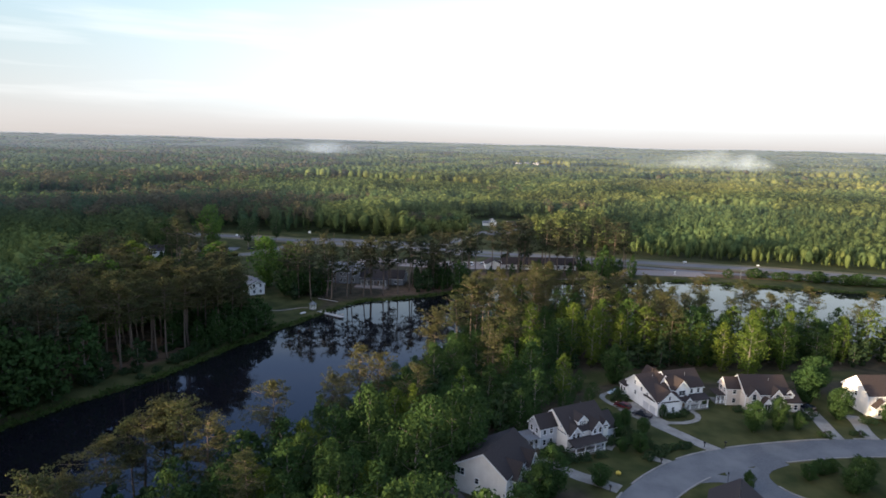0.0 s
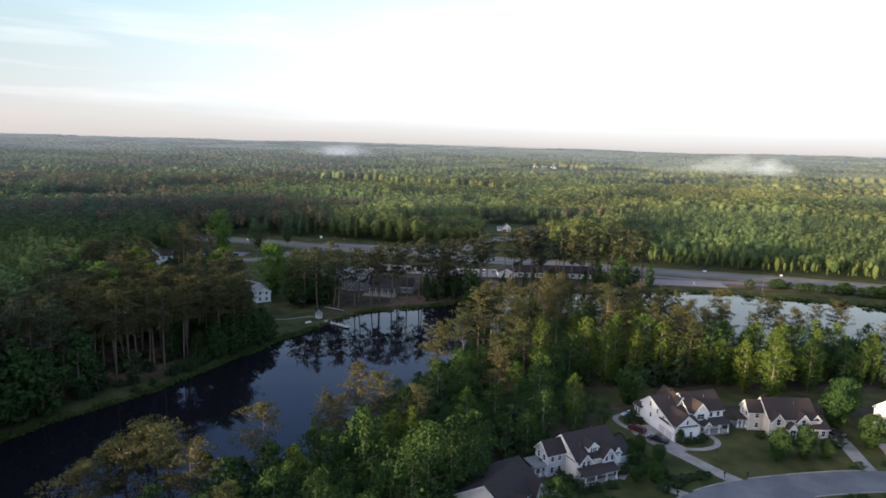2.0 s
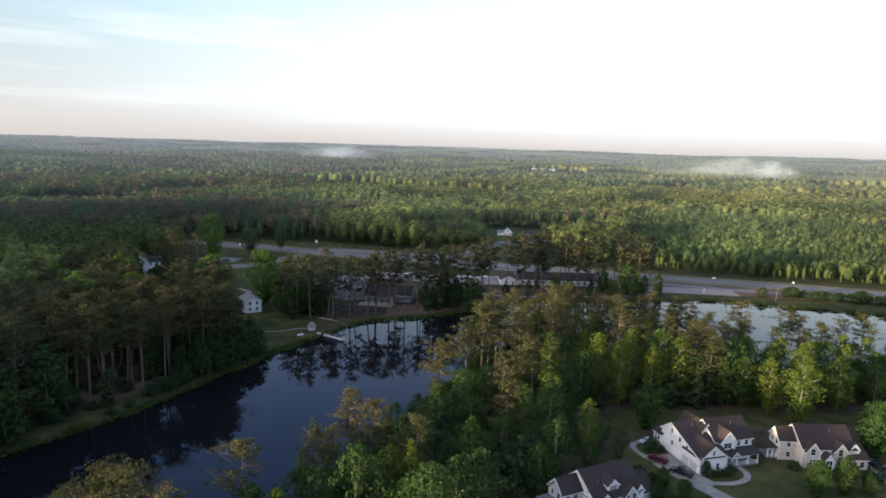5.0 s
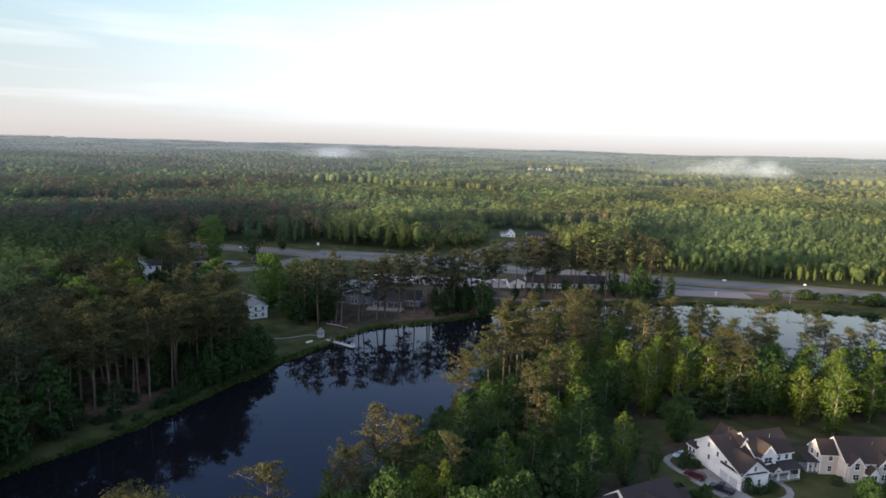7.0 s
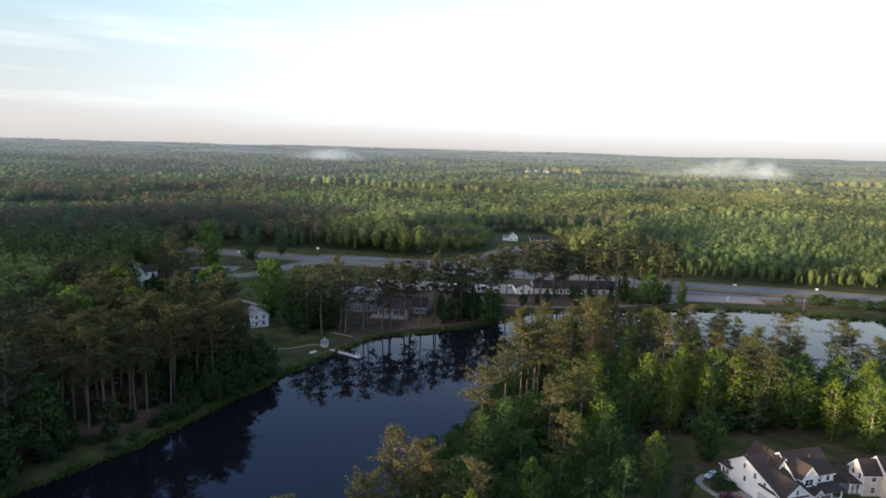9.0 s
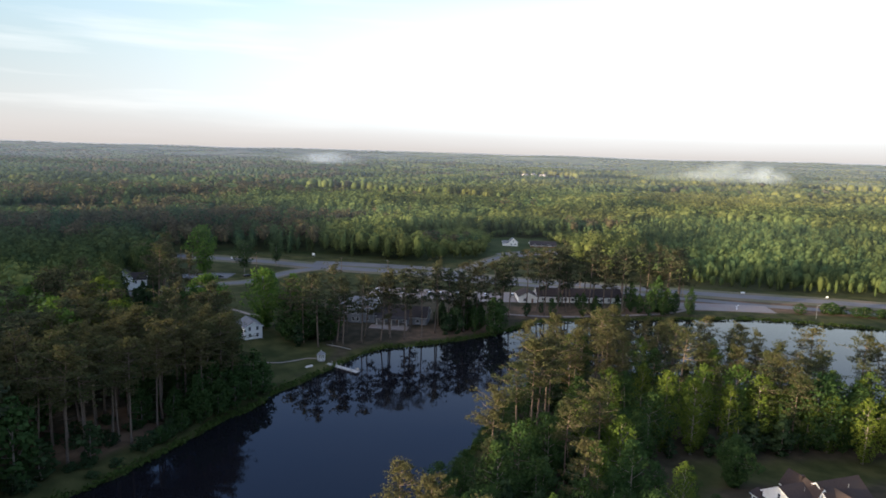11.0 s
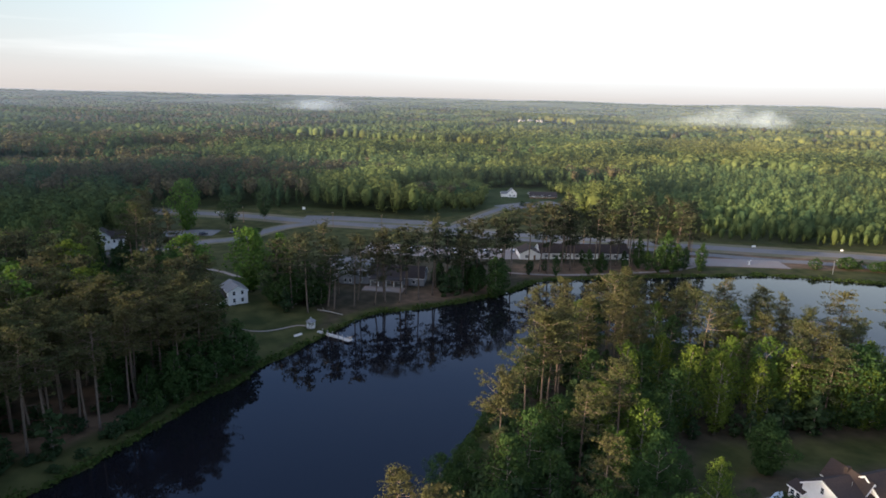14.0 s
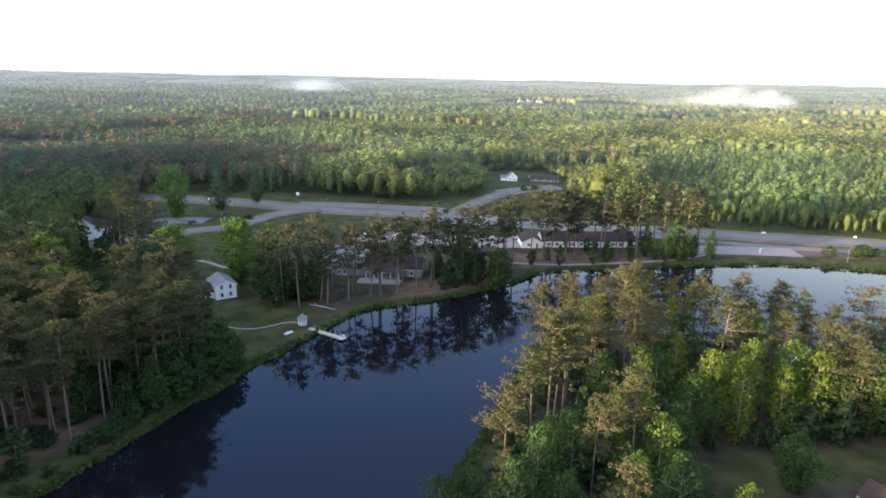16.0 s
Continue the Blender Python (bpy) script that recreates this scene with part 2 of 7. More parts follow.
# still dark lake water with a faint ripple
WATER = bpy.data.materials.new("lake_water")
WATER.use_nodes = True
n_, l_ = WATER.node_tree.nodes, WATER.node_tree.links
p_ = n_["Principled BSDF"]
p_.inputs["Base Color"].default_value = (0.006, 0.006, 0.008, 1)
p_.inputs["Roughness"].default_value, p_.inputs["IOR"].default_value = 0.02, 1.33
co_, rip, bmp = n_.new("ShaderNodeTexCoord"), n_.new("ShaderNodeTexNoise"), n_.new("ShaderNodeBump")
rip.inputs["Scale"].default_value, rip.inputs["Detail"].default_value = 0.35, 3.0
bmp.inputs["Strength"].default_value, bmp.inputs["Distance"].default_value = 0.08, 0.1
l_.new(co_.outputs["Object"], rip.inputs["Vector"])
l_.new(rip.outputs[0], bmp.inputs["Height"])
l_.new(bmp.outputs[0], p_.inputs["Normal"])
# faint patches where a breath of air touches the surface
pat, pat_r = n_.new("ShaderNodeTexNoise"), n_.new("ShaderNodeMapRange")
pat.inputs["Scale"].default_value, pat.inputs["Detail"].default_value = 0.05, 4.0
pat_r.inputs[1].default_value, pat_r.inputs[2].default_value, pat_r.inputs[3].default_value, pat_r.inputs[4].default_value = 0.45, 0.75, 0.015, 0.11
l_.new(co_.outputs["Object"], pat.inputs["Vector"])
l_.new(pat.outputs[0], pat_r.inputs[0])
l_.new(pat_r.outputs[0], p_.inputs["Roughness"])


# ---- building helpers ----
def mesh_of(name, verts, faces, mats, smooth=False):
    me = bpy.data.meshes.new(name)
    me.from_pydata([tuple(v) for v in verts], [], [tuple(f) for f in faces])
    for m in mats if isinstance(mats, (list, tuple)) else [mats]:
        me.materials.append(m)
    if smooth:
        me.polygons.foreach_set("use_smooth", [True] * len(me.polygons))
    me.update()
    return me


def quads_mesh(name, q, mat, tint=None):
    """A mesh from an array of loose quads, n x 4 x 3."""
    n = len(q)
    me = bpy.data.meshes.new(name)
    me.vertices.add(4 * n)
    me.vertices.foreach_set("co", np.ascontiguousarray(q, dtype=np.float32).ravel())
    me.loops.add(4 * n)
    me.loops.foreach_set("vertex_index", np.arange(4 * n, dtype=np.int32))
    me.polygons.add(n)
    me.polygons.foreach_set("loop_start", np.arange(0, 4 * n, 4, dtype=np.int32))
    me.materials.append(mat)
    me.update(calc_edges=True)
    if tint is not None:
        me.attributes.new("tint", "FLOAT", "FACE").data.foreach_set("value", tint.astype(np.float32))
    return me


def thing(name, label, category, group="", m=None, kind=""):
    ob = new(name)
    ob.empty_display_size = 0.5
    if m is not None:
        ob.matrix_basis = m
    return tagged(ob, label, category, group, kind)


def part(name, me, parent, label="", m=None):
    ob = new(name, me)
    ob.parent = parent
    if m is not None:
        ob.matrix_basis = m
    if label:
        ob["label"] = label
    return ob


class Shape:
    """Gathers boxes, prisms and tubes into one mesh."""

    def __init__(self):
        self.v, self.f = [], []

    def add(self, verts, faces):
        k = len(self.v)
        self.v += [tuple(p) for p in verts]
        self.f += [tuple(i + k for i in f) for f in faces]
        return self

    def box(self, x0, x1, y0, y1, z0, z1):
        v = [(x, y, z) for z in (z0, z1) for x, y in ((x0, y0), (x1, y0), (x1, y1), (x0, y1))]
        return self.add(v, [(3, 2, 1, 0), (4, 5, 6, 7), (0, 1, 5, 4), (1, 2, 6, 5), (2, 3, 7, 6), (3, 0, 4, 7)])

    def prism(self, ring, off):
        """A flat ring of points pushed by the vector off."""
        n = len(ring)
        v = [Vector(p) for p in ring] + [Vector(p) + Vector(off) for p in ring]
        return self.add(v, [tuple(range(n))[::-1], tuple(range(n, 2 * n))] + [(i, (i + 1) % n, n + (i + 1) % n, n + i) for i in range(n)])

    def tube(self, pts, radii, sides=6):
        pts = [Vector(p) for p in pts]
        rings = []
        for i, p in enumerate(pts):
            d = (pts[min(i + 1, len(pts) - 1)] - pts[max(i - 1, 0)]).normalized()
            a = d.cross(Vector((0.31, 0.95, 0.05))).normalized()
            b = d.cross(a)
            rings += [p + radii[i] * (math.cos(2 * math.pi * s / sides) * a + math.sin(2 * math.pi * s / sides) * b) for s in range(sides)]
        f = []
        for i in range(len(pts) - 1):
            for s in range(sides):
                f.append((i * sides + s, i * sides + (s + 1) % sides, (i + 1) * sides + (s + 1) % sides, (i + 1) * sides + s))
        f.append(tuple(range(sides)))
        f.append(tuple(range((len(pts) - 1) * sides, len(pts) * sides))[::-1])
        return self.add(rings, f)

    def mesh(self, name, mat, smooth=False, bevel=0.0):
        me = mesh_of(name, self.v, self.f, mat, smooth)
        if bevel:
            bm = bmesh.new()
            bm.from_mesh(me)
            bmesh.ops.recalc_face_normals(bm, faces=bm.faces)
            bmesh.ops.bevel(bm, geom=bm.edges, offset=bevel, segments=2, affect="EDGES", clamp_overlap=True)
            bm.to_mesh(me)
            bm.free()
        else:
            bm = bmesh.new()
            bm.from_mesh(me)
            bmesh.ops.recalc_face_normals(bm, faces=bm.faces)
            bm.to_mesh(me)
            bm.free()
        return me

# ---- the plan, in plan units ----
LAKE = [(-66, 62), (-58, 64), (-45, 72), (-32, 86), (-20, 99), (-2, 109), (10, 127), (20, 144), (33, 163), (48, 187), (70, 199),
        (92, 188), (108, 174), (135, 162), (175, 149), (230, 135), (310, 118), (330, 160), (310, 186), (215, 219), (190, 230), (164, 243),
        (143, 245), (123, 247), (92, 248), (75, 248), (69, 244), (59, 236), (45, 230), (29, 225), (15, 223), (7, 215), (-1, 205),
        (-8, 196), (-13, 192), (-17, 182), (-23, 177), (-26, 172), (-32, 163), (-40, 152), (-50, 143), (-60, 132), (-70, 118), (-74, 100), (-72, 76)]
LAWNS = [
    [(56, 127), (66, 141), (92, 139), (140, 132), (130, 124), (92, 129), (70, 132)],
    [(-60, 132), (-50, 143), (-40, 152), (-32, 163), (-26, 171), (-18, 182), (-12, 194), (-19, 194), (-28, 184), (-36, 173), (-46, 161), (-58, 150), (-68, 139)],
    [(18, 60), (34, 55), (60, 51), (120, 52), (200, 46), (205, 100), (130, 90), (48, 80), (26, 74)],
    [(36, 92), (48, 78), (130, 60), (150, 100), (130, 112), (92, 119), (74, 121), (60, 124), (50, 110)],
    [(-22, 214), (-14, 196), (-2, 207), (2, 222), (-6, 235), (-17, 250), (-24, 262), (-36, 262), (-30, 236)],
    [(-60, 300), (-30, 262), (-10, 262), (10, 300), (70, 290), (90, 300), (50, 322), (0, 345), (-60, 372)],
    [(-70, 392), (0, 362), (60, 338), (110, 312), (170, 284), (230, 258), (240, 270), (170, 296), (120, 335), (130, 375), (95, 385), (78, 366), (50, 360), (5, 386), (-70, 400)],
    [(115, 254), (165, 247), (215, 222), (330, 180), (330, 205), (225, 240), (160, 266), (110, 285)],
]
CLAYS = [[(-62, 170), (-44, 184), (-36, 178), (-34, 170), (-44, 161), (-56, 160)], [(138, 260), (180, 249), (205, 241), (222, 236), (232, 240), (190, 263), (150, 276)], [(22, 228), (45, 232), (60, 238), (52, 246), (30, 242)], [(70, 252), (130, 252), (130, 262), (72, 268)]]
HOME = [(20, 70), (50, 60), (200, 50), (200, 110), (130, 118), (95, 122), (70, 124), (40, 108), (18, 92)]


def inside(poly, x, y):
    """Which of the points lie in the polygon."""
    hit = np.zeros(np.shape(x), bool)
    for (x0, y0), (x1, y1) in zip(poly, poly[1:] + poly[:1]):
        if y0 != y1:
            hit ^= ((y0 > y) != (y1 > y)) & (x < (x1 - x0) * (y - y0) / (y1 - y0) + x0)
    return hit


def edge_distance(poly, x, y, close=True):
    best = np.full(np.shape(x), 1e9)
    for (x0, y0), (x1, y1) in list(zip(poly, poly[1:] + poly[:1]))[: None if close else -1]:
        dx, dy = x1 - x0, y1 - y0
        t = np.clip(((x - x0) * dx + (y - y0) * dy) / (dx * dx + dy * dy), 0, 1)
        best = np.minimum(best, np.hypot(x - x0 - t * dx, y - y0 - t * dy))
    return best


def signed(poly, x, y):
    d = edge_distance(poly, x, y)
    return np.where(inside(poly, x, y), -d, d)


def rounded(pts, times=2):
    """A closed outline with its corners cut."""
    for _ in range(times):
        pts = [q for a, b in zip(pts, pts[1:] + pts[:1]) for q in ((0.75 * a[0] + 0.25 * b[0], 0.75 * a[1] + 0.25 * b[1]), (0.25 * a[0] + 0.75 * b[0], 0.25 * a[1] + 0.75 * b[1]))]
    return pts


LAKE = rounded(LAKE, 1)


def waves(x, y):
    return (np.sin(x * 0.61 + 1.3 * np.sin(y * 0.37)) + np.sin(y * 0.53 + 1.7 * np.sin(x * 0.29)) + 0.6 * np.sin(1.7 * x + 0.9 * y) * np.sin(1.3 * y - 0.4 * x)) / 2.6


def ease(a, b, v):
    t = np.clip((v - a) / (b - a), 0, 1)
    return t * t * (3 - 2 * t)


def height(x, y):
    """Ground height in metres at plan metres."""
    x, y = np.asarray(x, float), np.asarray(y, float)
    u, v = x / U, y / U
    d = signed(LAKE, u, v) + 0.8 * waves(u, v)
    h = np.where(d < 0, np.maximum(d * 0.35, -2.0), np.minimum(d * 0.22, 0.9)) + 0.012 * np.clip(d, 0, 40)
    home = ease(14, 0, signed(HOME, u, v))
    h = h * (1 - home) + 3.8 * home
    r = np.hypot(x, y)
    roll = np.sin(x * 0.0031 + 1) * np.cos(y * 0.0024) + 0.5 * np.sin(x * 0.0067 + y * 0.0045)
    hill = 15 * np.exp(-((x - 595) ** 2 + (y - 1745) ** 2) / (2 * 120.0 ** 2))
    # unseen rises added to the west and behind, so their wood casts shade
    shade_rise = 3 * ease(-84, -122, u) * ease(300, 235, v) + (27 + 5 * ease(150, 220, v)) * ease(-210, -265, u) * ease(480, 410, v) * ease(30, 90, v) + 7 * ease(54, 40, v) * ease(-74, -60, u) * ease(34, 18, u)
    return h + shade_rise + ease(3000, 4950, r) * 50 + ease(600, 2200, r) * 6 * roll + hill


def axis(lo, hi, step, far_lo, far_hi, grow=1.13):
    a = list(np.arange(lo, hi + step, step))
    s = step
    while a[-1] < far_hi:
        s *= grow
        a.append(a[-1] + s)
    s = step
    while a[0] > far_lo:
        s *= grow
        a.insert(0, a[0] - s)
    return np.array(a)


gx, gy = np.meshgrid(axis(-130, 300, 2.2, -5200, 5200), axis(50, 520, 2.2, -1500, 5300))
gz = height(gx, gy)
rows_, cols_ = gx.shape
idx = np.arange(rows_ * cols_).reshape(rows_, cols_)
g_faces = np.stack([idx[:-1, :-1], idx[:-1, 1:], idx[1:, 1:], idx[1:, :-1]], -1).reshape(-1, 4)
g_me = bpy.data.meshes.new("ground")
g_me.vertices.add(rows_ * cols_)
g_me.vertices.foreach_set("co", np.stack([gx, gy, gz], -1).astype(np.float32).ravel())
g_me.loops.add(4 * len(g_faces))
g_me.loops.foreach_set("vertex_index", g_faces.astype(np.int32).ravel())
g_me.polygons.add(len(g_faces))
g_me.polygons.foreach_set("loop_start", np.arange(0, 4 * len(g_faces), 4, dtype=np.int32))
g_me.polygons.foreach_set("use_smooth", np.ones(len(g_faces), bool))
g_me.update(calc_edges=True)
u_, v_ = gx / U, gy / U
lake_d = signed(LAKE, u_, v_)
lawn_w = np.zeros_like(gx)
for poly in LAWNS:
    lawn_w = np.maximum(lawn_w, ease(2.5, -1.5, signed(poly, u_, v_) + 1.2 * waves(u_ * 1.3, v_ * 1.3)))
lawn_w = np.maximum(lawn_w, ease(4.5, 2.0, lake_d + 1.5 * waves(u_, v_)))
clay_w = np.zeros_like(gx)
for poly in CLAYS:
    clay_w = np.maximum(clay_w, ease(3, -2, signed(poly, u_, v_) + 2 * waves(u_ * 0.7, v_ * 0.7)) * ease(2.5, 4.5, lake_d))
g_me.attributes.new("lawn", "FLOAT", "POINT").data.foreach_set("value", lawn_w.astype(np.float32).ravel())
g_me.attributes.new("clay", "FLOAT", "POINT").data.foreach_set("value", clay_w.astype(np.float32).ravel())
g_me.attributes.new("wild", "FLOAT", "POINT").data.foreach_set("value", ease(250, 420, np.hypot(u_, v_)).astype(np.float32).ravel())

GROUND = bpy.data.materials.new("ground_cover")
GROUND.use_nodes = True
n_, l_ = GROUND.node_tree.nodes, GROUND.node_tree.links
p_ = n_["Principled BSDF"]
p_.inputs["Roughness"].default_value, p_.inputs["Specular IOR Level"].default_value = 1.0, 0.1
co_ = n_.new("ShaderNodeTexCoord")


def ground_tone(scale, a, b, lo=0.35, hi=0.65):
    t, r = n_.new("ShaderNodeTexNoise"), n_.new("ShaderNodeValToRGB")
    t.inputs["Scale"].default_value, t.inputs["Detail"].default_value = scale, 6.0
    l_.new(co_.outputs["Object"], t.inputs["Vector"])
    r.color_ramp.elements[0].position, r.color_ramp.elements[0].color = lo, (*a, 1)
    r.color_ramp.elements[1].position, r.color_ramp.elements[1].color = hi, (*b, 1)
    l_.new(t.outputs[0], r.inputs[0])
    return r.outputs[0], t.outputs[0]


def ground_mix(attr, under, over):
    a, m = n_.new("ShaderNodeAttribute"), n_.new("ShaderNodeMixRGB")
    a.attribute_name = attr
    l_.new(a.outputs["Fac"], m.inputs[0])
    l_.new(under, m.inputs[1])
    l_.new(over, m.inputs[2])
    return m.outputs[0]


litter, relief = ground_tone(0.25, (0.034, 0.032, 0.019), (0.072, 0.055, 0.035))
wild, _ = ground_tone(0.06, (0.030, 0.045, 0.014), (0.055, 0.065, 0.024))
lawn, _ = ground_tone(0.16, (0.030, 0.038, 0.012), (0.070, 0.068, 0.025))
clay, _ = ground_tone(0.3, (0.105, 0.070, 0.044), (0.175, 0.112, 0.070))
col_ = ground_mix("wild", litter, wild)
col_ = ground_mix("lawn", col_, lawn)
col_ = ground_mix("clay", col_, clay)
l_.new(col_, p_.inputs["Base Color"])
bmp = n_.new("ShaderNodeBump")
bmp.inputs["Strength"].default_value, bmp.inputs["Distance"].default_value = 0.6, 0.3
l_.new(relief, bmp.inputs["Height"])
l_.new(bmp.outputs[0], p_.inputs["Normal"])
g_me.materials.append(GROUND)
tagged(new("ground", g_me), "rolling ground of lawns, bare forest floor and red clay", "ground", kind="structure")

water_me = mesh_of("water", [(-150 * U, 40 * U, 0), (345 * U, 40 * U, 0), (345 * U, 256 * U, 0), (-150 * U, 256 * U, 0)], [(0, 1, 2, 3)], WATER)
tagged(new("water", water_me), "still dark lake mirroring the trees and sky", "lake", kind="structure")


def smooth_line(pts, step=2.0):
    """A rounded open line through plan points, in metres, sampled evenly."""
    p = [Vector((a * U, b * U)) for a, b in pts]
    out = []
    for i in range(len(p) - 1):
        p0, p1, p2, p3 = p[max(i - 1, 0)], p[i], p[i + 1], p[min(i + 2, len(p) - 1)]
        k = max(2, int((p2 - p1).length / step))
        for j in range(k):
            t = j / k
            out.append(0.5 * (2 * p1 + (p2 - p0) * t + (2 * p0 - 5 * p1 + 4 * p2 - p3) * t * t + (3 * p1 - p0 - 3 * p2 + p3) * t ** 3))
    return out + [p[-1]]


def strip(name, pts, width, mat, lift, label="", category="road", kerb=False, kind="structure", gaps=()):
    line = smooth_line(pts)
    v, f, edges = [], [], ([], [])
    for i, p in enumerate(line):
        d = (line[min(i + 1, len(line) - 1)] - line[max(i - 1, 0)]).normalized()
        side = Vector((-d.y, d.x))
        offs = np.linspace(-width / 2, width / 2, 5)
        q = [p + side * o for o in offs]
        z = height([a.x for a in q], [a.y for a in q]) + lift
        v += [(a.x, a.y, b) for a, b in zip(q, z)]
        for s, o in ((0, -1), (1, 1)):
            edges[s].append((p + side * o * (width / 2 + 0.1), side * o))
    for i in range(len(line) - 1):
        f += [(5 * i + j, 5 * i + j + 1, 5 * i + 6 + j, 5 * i + 5 + j) for j in range(4)]
    ob = tagged(new(name, mesh_of(name, v, f, mat)), label, category, kind=kind)
    if kerb:
        for side in edges:
            kv, kf = [], []
            for p, o in side:
                z = float(height(p.x, p.y))
                for a, b in ((-0.12, 0.0), (-0.12, lift + 0.13), (0.25, lift + 0.13), (0.25, 0.0)):
                    kv.append((p.x + o.x * a, p.y + o.y * a, z + b))
            for i in range(len(side) - 1):
                if any((side[i][0] - Vector((a * U, b * U))).length < r * U for a, b, r in gaps):
                    continue
                kf += [(4 * i + j, 4 * i + j + 1, 4 * i + 5 + j, 4 * i + 4 + j) for j in range(3)]
            tagged(new("kerb", mesh_of("kerb", kv, kf, CONCRETE)), "pale concrete kerb along the street", "kerb", kind="structure")
    return ob

# ---- streets, drives and paths ----
STREET = [(34, 60), (40, 68.5), (45, 75), (49.2, 79.6), (51.8, 81.8), (56.3, 84.9), (62.5, 88.2), (68.4, 90.2), (75.6, 91.4), (84.5, 91.9), (93, 91.9), (101, 91.2), (108.5, 89.9), (125, 85.6), (160, 75)]
strip("street", STREET, 8.9, ASPHALT, 0.06, "smooth grey asphalt residential street", "street", kerb=True, gaps=((71.5, 87, 7.0), (78, 88, 3.2), (73, 94.2, 2.2), (100, 95, 2.2), (107, 94, 2.2), (48.2, 84.4, 2.2), (61.6, 91.4, 1.6)))
strip("side_street", [(73.2, 88), (72.4, 84.5), (72.0, 81), (72.9, 77.3), (75.4, 73.5), (81, 65), (92, 50)], 9.0, ASPHALT, 0.064, "short grey asphalt branch of the street", "street", kerb=True, gaps=((73, 87.5, 6.4),))
for line in ([(73.9, 81.6), (74.9, 84.8), (77.4, 87.1), (82.5, 88.7)], [(69.9, 81.0), (69.2, 83.6), (66.8, 85.2), (62.0, 85.6)]):
    strip("street_corner", line, 3.4, ASPHALT, 0.068, "rounded grey asphalt corner where the streets meet", "street")
DRIVES = [
    [(73, 94.2), (71.0, 98), (69.6, 101.5), (67.2, 107), (65.6, 111), (64.2, 115)],
    [(99.9, 94.8), (100.8, 97.5), (102, 100.4), (103.6, 104.5), (104.9, 108.5), (106, 112)],
    [(107.0, 93.8), (108.4, 97.3), (110.3, 100.6), (112.0, 104.4)],
    [(48.3, 84.6), (45.6, 87.4), (43.4, 89.4), (40.3, 93.2), (38.5, 96)],
]
for line in DRIVES:
    strip("driveway", line, 3.7, CONCRETE, 0.05, "pale concrete driveway from the street to a house", "driveway")
strip("driveway", [(68.9, 105.6), (67.6, 109.5), (66.7, 114), (66.2, 117.6)], 5.4, CONCRETE, 0.058, "pale concrete apron in front of the garage doors", "driveway")
strip("driveway", [(61.9, 90.9), (60.4, 92.5), (58.8, 93.9)], 2.4, CONCRETE, 0.056, "short pale concrete stub at the kerb", "path")
PATHS = [
    [(64.4, 114), (62.6, 118), (62.4, 121.5), (64.5, 123.5), (67.5, 123.4)],
    [(69.5, 107), (73.5, 106.2), (77, 107.2), (78.6, 109.5), (78.2, 112)],
    [(52.6, 97.6), (54.2, 99.3), (56.6, 99.8), (57.3, 101.2), (55.8, 102.4)],
]
for line in PATHS:
    strip("walkway", line, 1.5, CONCRETE, 0.055, "narrow curved concrete garden walk", "path")
ROAD_1 = [(-190, 460), (-120, 410), (-57, 384), (-27, 371), (4, 354), (48, 335.5), (107, 309), (170, 281), (196, 270), (221, 259), (300, 216), (420, 140)]
strip("verge_1", ROAD_1, 23, DRY_GRASS, 0.05, "dry tan grass verge along the main road", "verge")
strip("verge_2", [(0, 352), (-11, 346), (-18, 339), (-28, 325), (-34, 320), (-43, 317), (-60, 306), (-90, 296)], 13, DRY_GRASS, 0.07, "dry grass verge along the side road", "verge")
strip("verge_3", [(58, 329), (72, 346), (84, 362), (97, 378), (109, 390), (124, 396)], 13, DRY_GRASS, 0.08, "dry grass verge along the drive", "verge")
strip("road_1", [(-190, 460), (-120, 410), (-57, 384), (-27, 371), (4, 354), (48, 335.5), (107, 309), (170, 281), (196, 270), (221, 259), (300, 216), (420, 140)], 10.5, ROAD_OLD, 0.10, "pale worn asphalt main road past the wood", "road")
strip("road_2", [(55, 321), (89, 306.5), (125, 290), (142, 279.5), (161, 269), (178, 260), (200, 250.5), (280, 208), (400, 132)], 7, ROAD_OLD, 0.12, "pale worn frontage road beside the main road", "road")
strip("road_3", [(0, 352), (-11, 346), (-18, 339), (-28, 325), (-34, 320), (-43, 317), (-60, 306), (-90, 296)], 7.5, ROAD_OLD, 0.13, "grey side road joining the main road", "road")
strip("road_4", [(58, 329), (72, 346), (84, 362), (97, 378), (109, 390), (124, 396)], 5.5, ROAD_OLD, 0.14, "pale drive up to the far house", "road")
strip("yard_1", [(104, 386), (120, 394), (142, 400)], 20, ROAD_OLD, 0.16, "worn asphalt yard in front of the far house", "yard")
strip("yard_2", [(138, 264), (156, 260), (176, 254.5)], 15, GRAVEL, 0.16, "pinkish gravel lot beside the lake", "gravel lot")
strip("yard_3", [(20, 300), (60, 286), (96, 282)], 22, GRAVEL, 0.10, "gravel parking lot behind the pines", "parking lot")
strip("yard_4", [(-4, 367), (10, 364), (26, 358.5), (48, 350), (62, 343.5)], 13, ROAD_OLD, 0.13, "grey asphalt lay-by between the main road and the wood", "lay-by")
strip("yard_5", [(-62, 333), (-52, 336), (-41, 334)], 15, ASPHALT, 0.17, "dark asphalt lot beside the side road", "parking lot")
strip("path_1", [(64, 259), (70, 256), (84, 252.5), (105, 252), (127, 252.5), (142, 258)], 2.2, GRAVEL, 0.07, "dirt track along the lake shore", "path")
